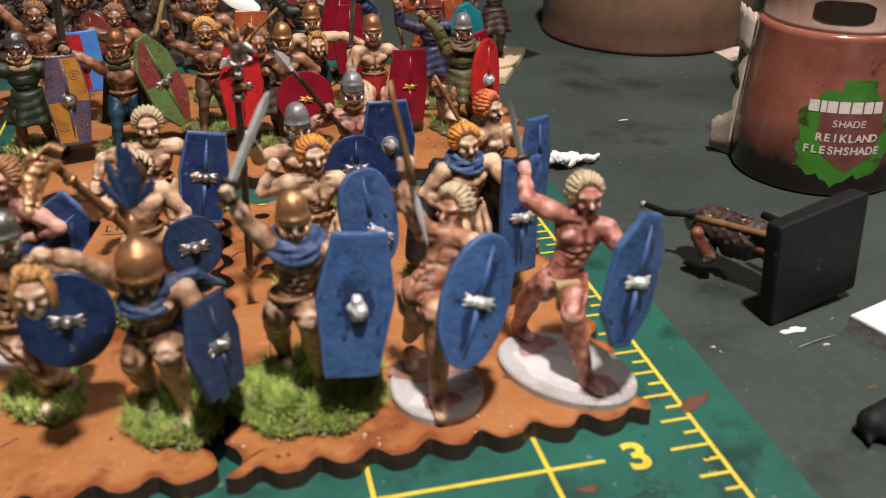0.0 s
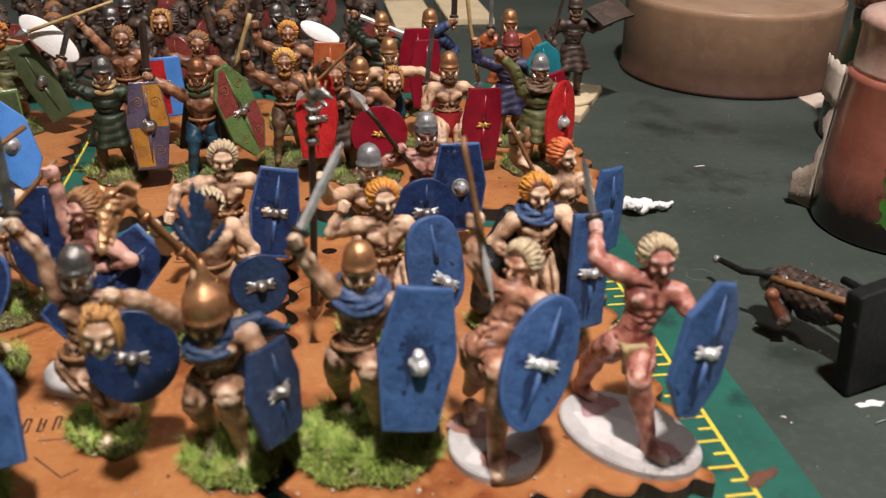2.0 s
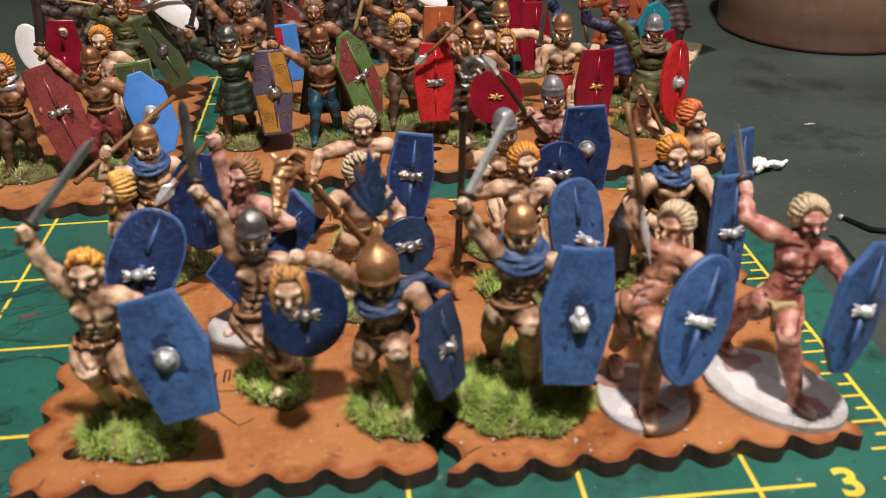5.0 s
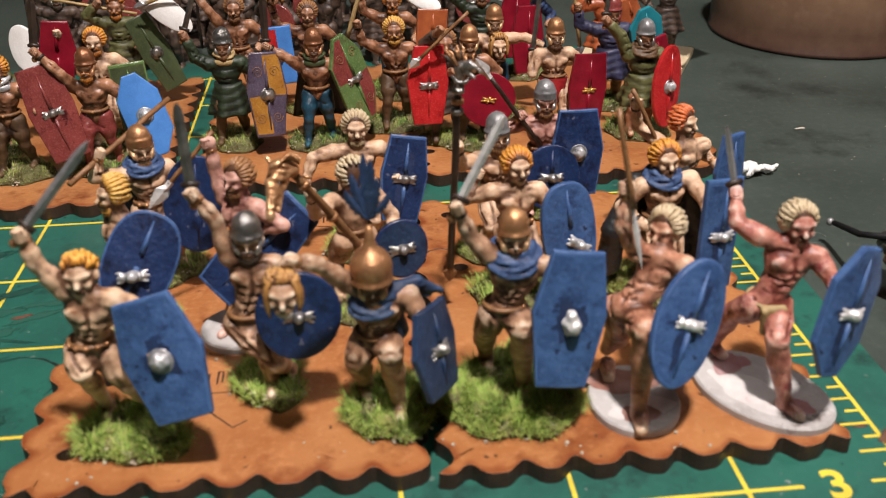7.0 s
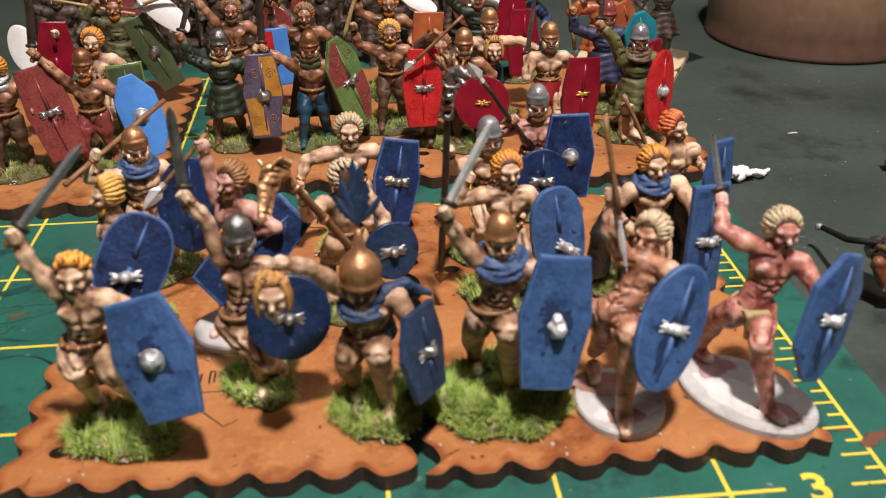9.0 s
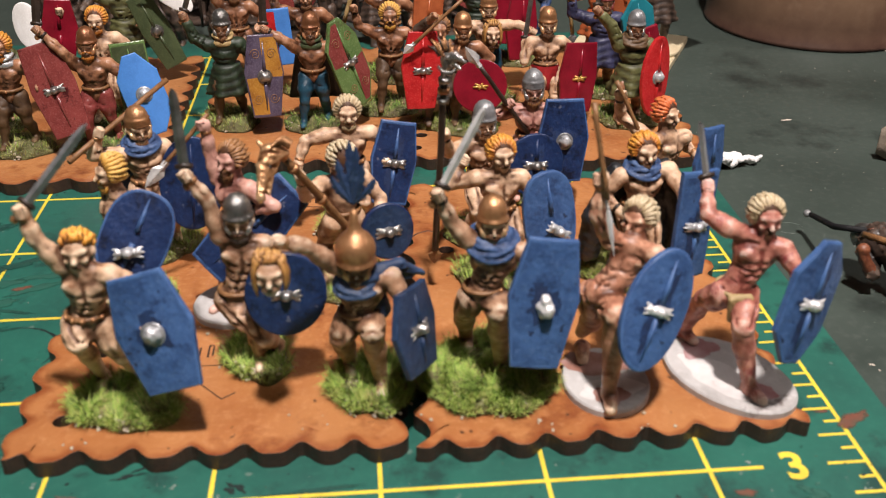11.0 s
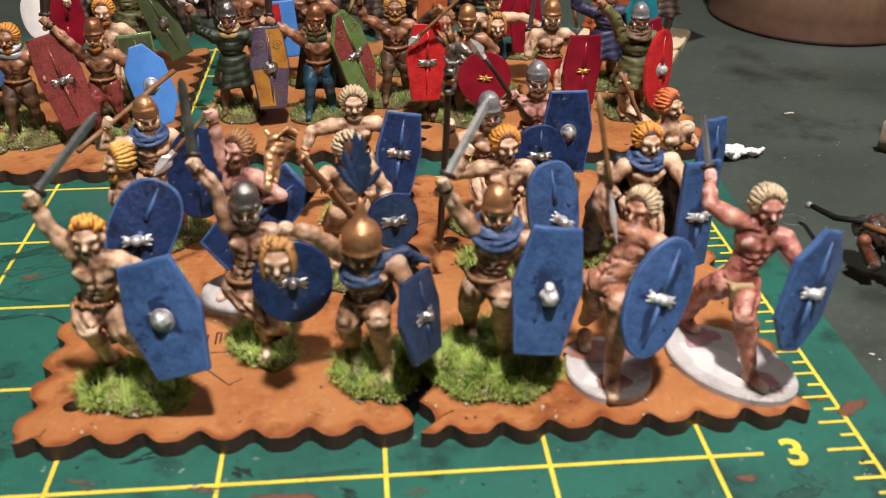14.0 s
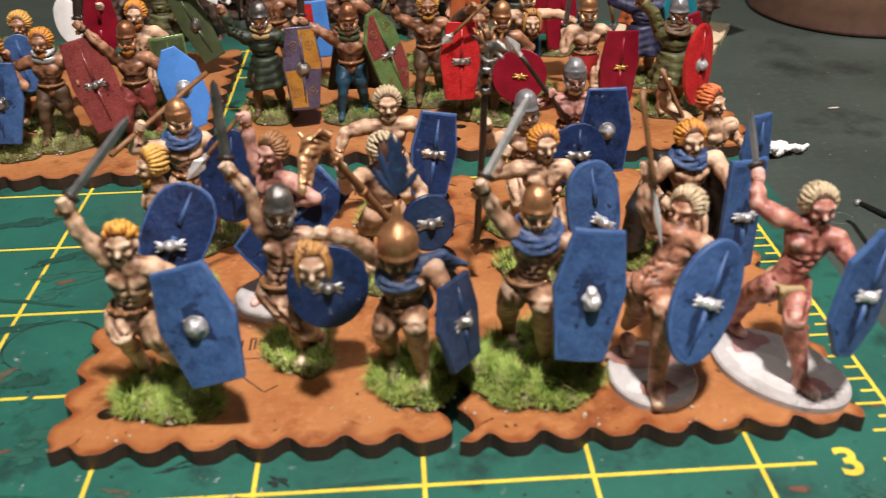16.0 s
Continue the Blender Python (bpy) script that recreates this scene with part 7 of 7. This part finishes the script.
part("lid", lathe([(PR - 2.5, 38.4), (PR - 2.7, 39.4), (PR - 3.0, 48.0), (PR - 2.4, 49.0), (PR - 2.3, 50.5), (PR - 3.2, 51.5), (PR - 6, 52.4), (0.1, 53)], "clear_lid"), pot, "stained translucent flip lid")
latch = Shape()
n = 20
vs, fs = [], []
for j, zz in ((0, 40.6), (1, 45.6)):
    for k in range(n + 1):
        a = radians(-146 + 42 * k / n)
        r = PR - 2.55
        drop = 1.2 * (2 * k / n - 1) ** 4
        vs.append(((r) * math.cos(a), r * math.sin(a), zz + (drop if j == 0 else -drop)))
fs = [(k, k + 1, n + 2 + k, n + 1 + k) for k in range(n)]
latch.add(vs, fs, "dark_liquid")
part("spout_window", latch, pot, "dark dried wash under the lid's tab")


def wrap(outline, key, name, r=PR + 0.08, mid=-118):
    """A thin flat patch laid round the pot's wall; outline in millimetres across and up."""
    bm = bmesh.new()
    vs = [bm.verts.new((x, y, 0)) for x, y in outline]
    bm.faces.new(vs)
    bmesh.ops.triangulate(bm, faces=bm.faces[:])
    for i in range(3):
        bmesh.ops.subdivide_edges(bm, edges=[e for e in bm.edges if abs(e.verts[0].co.x - e.verts[1].co.x) > 1.2], cuts=1)
        bmesh.ops.triangulate(bm, faces=bm.faces[:])
    for v in bm.verts:
        a, d = radians(mid) + v.co.x / r, r - narrow(v.co.y)
        v.co = (d * math.cos(a) * MM, d * math.sin(a) * MM, v.co.y * MM)
    me = bpy.data.meshes.new(name)
    bm.to_mesh(me)
    bm.free()
    me.materials.append(M[key])
    ob = new(name, me)
    ob.parent = pot
    return ob


def splat(cx, cy, rx, ry, seed, n=60, rag=0.16):
    r = random.Random(seed)
    ph = [r.uniform(0, 6.28) for _ in range(6)]
    return [(cx + rx * (1 + rag * sum(math.sin((3 + 4 * i) * a + ph[i]) / (1 + 0.5 * i) for i in range(6)) * 0.6) * math.cos(a), cy + ry * (1 + rag * sum(math.sin((2 + 5 * i) * a + ph[i]) / (1 + 0.5 * i) for i in range(6)) * 0.6) * math.sin(a)) for a in [2 * math.pi * k / n for k in range(n)]]


tagged(wrap(splat(3.0, 15.0, 11.6, 11.8, 4), "label_green", "label"), "ragged green printed label")
wrap([(-3.2, 23.5), (11.5, 23.5), (11.8, 16), (9.5, 10.5), (4.2, 6.6), (-1.4, 10.5), (-3.6, 16)], "label_maroon", "label_panel", PR + 0.14)
wrap([(0.6, 28.6), (8.5, 28.6), (8.6, 23.6), (0.8, 23.4)], "label_green", "label_panel", PR + 0.13)


def curved_text(text, x, y, size, bold=0.0, mid=-118, r=PR + 0.2):
    """White lettering laid letter by letter round the wall."""
    wide = size * 0.68
    for i, ch in enumerate(text):
        a = radians(mid) + (x + (i - (len(text) - 1) / 2) * wide) / r
        d = r - narrow(y - 0.3 * size)
        m = Matrix.Translation((d * math.cos(a) * MM, d * math.sin(a) * MM, y * MM)) @ pose(0, 0, 0, 90, 0, math.degrees(a) + 90)
        lettering("letter", ch, size, "label_white", pot, m, bold)


def curved_bars(widths, x, y, hgt, mid=-118):
    at = x
    for w in widths:
        wrap([(at, y - hgt / 2), (at + w * 0.86, y - hgt / 2), (at + w * 0.86, y + hgt / 2), (at, y + hgt / 2)], "label_white", "logo_mark", PR + 0.19, mid)
        at += w


curved_bars((2.7, 1.5, 2.6, 2.9, 2.9, 2.5, 2.4), -6.4, 22.2, 2.7)
curved_text("SHADE", 3.4, 18.3, 2.4)
curved_text("REIKLAND", 3.4, 14.9, 2.65, 0.06)
curved_text("FLESHSHADE", 2.8, 11.9, 2.65, 0.06)

# torn label paper peeling off the pot
def sheet(rows, key):
    """A ragged strip of paper through rows of points."""
    p = Shape()
    m = len(rows[0])
    p.add([v for r in rows for v in r], [(i * m + j, i * m + j + 1, (i + 1) * m + j + 1, (i + 1) * m + j) for i in range(len(rows) - 1) for j in range(m - 1)], key)
    return p


rng = random.Random(9)
EDGE = radians(147)
out, along = V(math.cos(EDGE), math.sin(EDGE), 0), V(-math.sin(EDGE), math.cos(EDGE), 0)
# a narrow strip down the wall
rows = []
for k in range(22):
    z_ = 3 + 27 * k / 21
    wide = 1.5 + 0.9 * math.sin(k * 0.9) + rng.uniform(-0.35, 0.35)
    rows.append([out * (PR - narrow(z_) + 0.25 + wide * g_ * 0.75) - along * (wide * g_ * 0.8) + V(0, 0, z_ + rng.uniform(-0.2, 0.2)) for g_ in (0, 0.35, 0.7, 1.0)])
ob = part("torn_label", sheet(rows, "paper"), pot, "torn white paper label peeling off")
ob.modifiers.new("thickness", "SOLIDIFY").thickness = 0.25 * MM
# the wide curl at its top and the loose flap at its foot
rows = []
for k in range(15):
    a = 2.7 * k / 14
    c = out * (PR - 1.6 + 4.6 * math.sin(a * 0.62)) + along * (3.4 * math.cos(a) - 3.0)
    rows.append([c + V(0, 0, 27.0 + 2.6 * math.sin(a * 0.5) + (10.5 - 1.6 * (k / 14) ** 2) * g_ + 0.35 * math.sin(k * 1.7)) for g_ in (0, 0.25, 0.5, 0.75, 1.0)])
ob = part("label_curl", sheet(rows, "paper"), pot, "curled strip of torn label paper")
ob.modifiers.new("thickness", "SOLIDIFY").thickness = 0.3 * MM
rows = []
for k in range(9):
    f = k / 8
    tall = 13.0 - 5.5 * f + rng.uniform(-0.5, 0.5)
    rows.append([out * (PR + 0.2 + 5.6 * f) - along * (1.2 * math.sin(f * 2.6)) + V(0, 0, 0.3 + 1.8 * f * f + tall * g_) for g_ in (0, 0.33, 0.67, 1.0)])
ob = part("label_flap", sheet(rows, "old_paper"), pot, "loose grey flap of soaked label paper")
ob.modifiers.new("thickness", "SOLIDIFY").thickness = 0.3 * MM

small = tagged(new("small_paint_pot"), "dark green paint pot with a bright green label patch", "paint pot")
small.location = (134.0 * MM, 156 * MM, -2 * MM)
part("body", lathe([(14.4, 0), (15.4, 0.8), (15.5, 8), (15.2, 16), (13.6, 24), (12.4, 33), (12.0, 39), (11.0, 40)], "pot_green"), small)
part("lid", lathe([(12.4, 40), (12.8, 40.6), (12.8, 47), (11.6, 48), (0.1, 48.2)], "stain_red"), small, "reddish lid")
swatch = Shape()
n = 14
swatch.add([((12.75 - 0.13 * (z_ - 30)) * math.cos(a_), (12.75 - 0.13 * (z_ - 30)) * math.sin(a_), z_ + 0.5 * math.sin(5 * a_)) for z_ in (26.5, 28.5, 30.5, 32.0) for a_ in [radians(-172 + 60 * k / n) for k in range(n + 1)]],
           [(i * (n + 1) + k, i * (n + 1) + k + 1, (i + 1) * (n + 1) + k + 1, (i + 1) * (n + 1) + k) for i in range(3) for k in range(n)], "label_bright")
part("label", swatch, small, "bright green label patch")

tub = tagged(new("water_tub"), "wide round plastic tub of murky brown rinse water", "tub")
tub.location = (121 * MM, 235.5 * MM, -2 * MM)
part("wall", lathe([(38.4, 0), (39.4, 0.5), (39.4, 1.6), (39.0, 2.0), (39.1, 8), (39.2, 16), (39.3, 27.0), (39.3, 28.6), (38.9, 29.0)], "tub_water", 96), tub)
part("lid", lathe([(38.9, 29.0), (37.5, 29.2), (20.0, 29.25), (0.1, 29.3)], "tub_rim", 96), tub, "stained pale top")
tagged(slab("white_card", 132, 150, 186, 202, -2, -1.6, "paper"), "scrap of white card on the table", "card")

# black square base lying on its edge with a toppled figurine
dirn = unit(V(22.5, 6.1, 0))
bk = Shape()
nrm = V(-dirn[1], dirn[0], 0)
rows = []
for f, off in ((0.985, 0.0), (1.0, 0.5), (0.97, 3.4), (0.86, 4.6)):
    loop = []
    for k in range(40):
        a = 2 * math.pi * k / 40
        cx, cz = math.copysign(abs(math.cos(a)) ** 0.07, math.cos(a)), math.copysign(abs(math.sin(a)) ** 0.07, math.sin(a))
        ax, az = cx * 11.0 * f, cz * 10.4 * f
        loop.append(V(62.9, 32.0, 9.5) + dirn * (ax - 0.10 * az) + V(0, 0, 1) * (az + 0.10 * ax) + nrm * off)
    rows += loop
bk.add(rows, [(i * 40 + k, i * 40 + (k + 1) % 40, (i + 1) * 40 + (k + 1) % 40, (i + 1) * 40 + k) for i in range(3) for k in range(40)] + [tuple(range(40))[::-1], tuple(120 + k for k in range(40))], "black", False)
toppled = tagged(new("toppled_figurine"), "toppled dark-armoured spearman figurine on a black square base", "figurine")
ob = bk.thing("square_base", parent=toppled)
ob.data.materials[0] = M["black"]
bev = ob.modifiers.new("bevel", "BEVEL")
bev.width, bev.segments = 0.35 * MM, 2
tagged(ob, "black plastic square base standing on its edge")

fall = Shape()
o = V(60.5, 36.5, 9.0)
d = unit(V(-14, 33, -3))
blended(fall, [(o, o + d * 9 + V(-1, 0, 0), 2.2, 1.9), (o + V(3, 1, -3), o + d * 9 + V(1.5, 0, -2.0), 2.2, 1.9), (o + d * 9, o + d * 19, 3.6, 3.9), (o + d * 18 + V(-3, 0, -2), o + d * 14 + V(-5, -1, -4.5), 1.9, 1.5), (o + d * 10 + V(0, 0, -3), o + d * 16 + V(2, 0, -4), 2.0, 2.4)], "dark_primer", 0.5, 0.7, 0.45)
blended(fall, [(o + d * 14 + V(-5, -1, -4.5), o + d * 16.5 + V(-6.0, -2, -1.0), 1.3, 1.1), (o + d * 17.0 + V(-6.0, -2, 0.4), V(1.4, 1.4, 1.4)), (o + d * 22, V(2.4, 2.4, 2.5)), (o + d * 3 + V(-1.6, -1, -0.6), o + d * 6 + V(-2.0, -1, -0.6), 1.0, 0.8)], "rust_cloth", 0.5, 0.4, 0.15)
revolve(fall, o + d * 22.5, d + V(0, 0, 0.8), [(2.8, -0.8), (2.8, 0), (2.4, 1.4), (1.2, 2.4), (0.2, 2.7)], "dark_steel", 16)
for k in range(60):
    a, f = rng.uniform(0, 6.28), rng.uniform(-0.2, 1.1)
    tube(fall, [o + d * (10 + 8 * f) + 3.7 * V(math.cos(a), 0.2, math.sin(a)), o + d * (10.6 + 8 * f) + 3.9 * V(math.cos(a + 0.2), 0.2, math.sin(a + 0.2))], [0.34, 0.2], rng.choice(("dark_steel", "black", "rust_cloth", "steel", "dark_primer")), 5)
spear(fall, o + V(-3, 1, 3.0), o + d * 20 + V(-3.0, -1, 2.0), "wood", None, 0.7)
tube(fall, [o + d * 20 + V(-2, 0, 2.2), o + d * 27 + V(-3.6, -1.4, 1.2), V(47.6, 72.0, 4.2)], [0.75, 0.7, 0.6], "black", 8)
ball(fall, (47.2, 73.0, 4.0), 0.9, "steel", 8)
tube(fall, [o + V(4, 0, 2.5), o + d * 12 + V(5, 1, 3.2)], [0.9, 0.8], "black", 8)
fall.thing("figure", parent=toppled)

# tissue, flakes, a fibre and the edge of a card box
blob = Shape()
rng = random.Random(3)
prims = []
for k in range(15):
    f = (k + rng.random()) / 15
    prims.append((V(38 + 13.0 * f, 111 + rng.uniform(-2.6, 2.6) * (1 - 0.8 * f), -0.9 + rng.uniform(0, 3.0) * (1 - 0.8 * f)), V(rng.uniform(1.8, 3.0), rng.uniform(1.4, 2.2), rng.uniform(0.9, 1.7)) * (1 - 0.55 * f)))
prims.append((V(49.5, 111.4, -1.0), V(54.2, 113.0, -0.2), 0.9, 0.25))
blended(blob, prims, "tissue", 0.36, 0.4, 0.35)
tagged(blob.thing("crumpled_tissue"), "small crumpled white tissue scrap on the dark table", "tissue")
for x, y, rx, ry, turn, key in ((57.0, 27.5, 2.4, 0.9, -5, "tissue"), (60, 22, 0.5, 0.3, 0, "paper"), (61, 60, 0.4, 0.3, 20, "paper"), (38, 70, 0.8, 0.4, 40, "black"), (72, 140, 1.4, 0.5, 0, "paper"), (60, 9, 1.3, 0.5, 15, "stain_red"), (40, 26, 0.4, 0.3, 0, "paper")):
    tagged(patch("paint_flake", x, y, rx, ry, turn, key, None, -1.98, x, 0.5), "small dried flake lying on the dark table", "flake", "flakes")
for _ in range(130):
    x, y = rng.uniform(37, 120), rng.uniform(-10, 190)
    tagged(patch("dust_speck", x, y, rng.uniform(0.07, 0.28), rng.uniform(0.07, 0.2), 0, rng.choice(("paper", "stain_grey", "stain_grey")), None, -1.98, x * y, 0.4, 8), "tiny pale speck of dust on the dark table", "speck", "specks")
fib = Shape()
tube(fib, [V(54.5, 22.0, -1.8), V(58, 22.8, -1.5), V(63.5, 24.0, -1.8)], [0.11, 0.12, 0.09], "stain_grey", 5)
tagged(fib.thing("bristle"), "thin pale brush bristle lying on the table", "bristle")
hairy = Shape()
tube(hairy, [V(46 + 3.2 * math.cos(a), 77 + 2.6 * math.sin(a), -1.9) for a in [k * 0.42 for k in range(16)]], [0.05] * 16, "stain_grey", 4)
tagged(hairy.thing("hair_loop"), "fine curled hair on the dark table", "fibre")
box = tagged(new("card_scrap"), "white-faced grey cardboard scrap with paint marks", "cardboard")
box.matrix_basis = pose(66.0 * MM, 25.0 * MM, -2 * MM, 0, 0, -72)
o1 = slab("board", 0, 40, 0, 30, 0, 3.2, "cardboard", box)
o2 = slab("face", 0.2, 40, 0.2, 30, 3.2, 3.5, "tissue", box)
tagged(o2, "white paper face")
clip = Shape()
blended(clip, [(V(51.5, -2, 0.5), V(64, 1, 1.0), 2.4, 3.0), (V(53, -4, 0), V(62, -6, 0.5), 1.6, 2.2), (V(51, -2, -0.5), V(49.5, -4.5, -1.0), 1.0, 0.6)], "black", 0.6, 0.8)
tagged(clip.thing("black_clip"), "black plastic clip lying on the table", "clip")
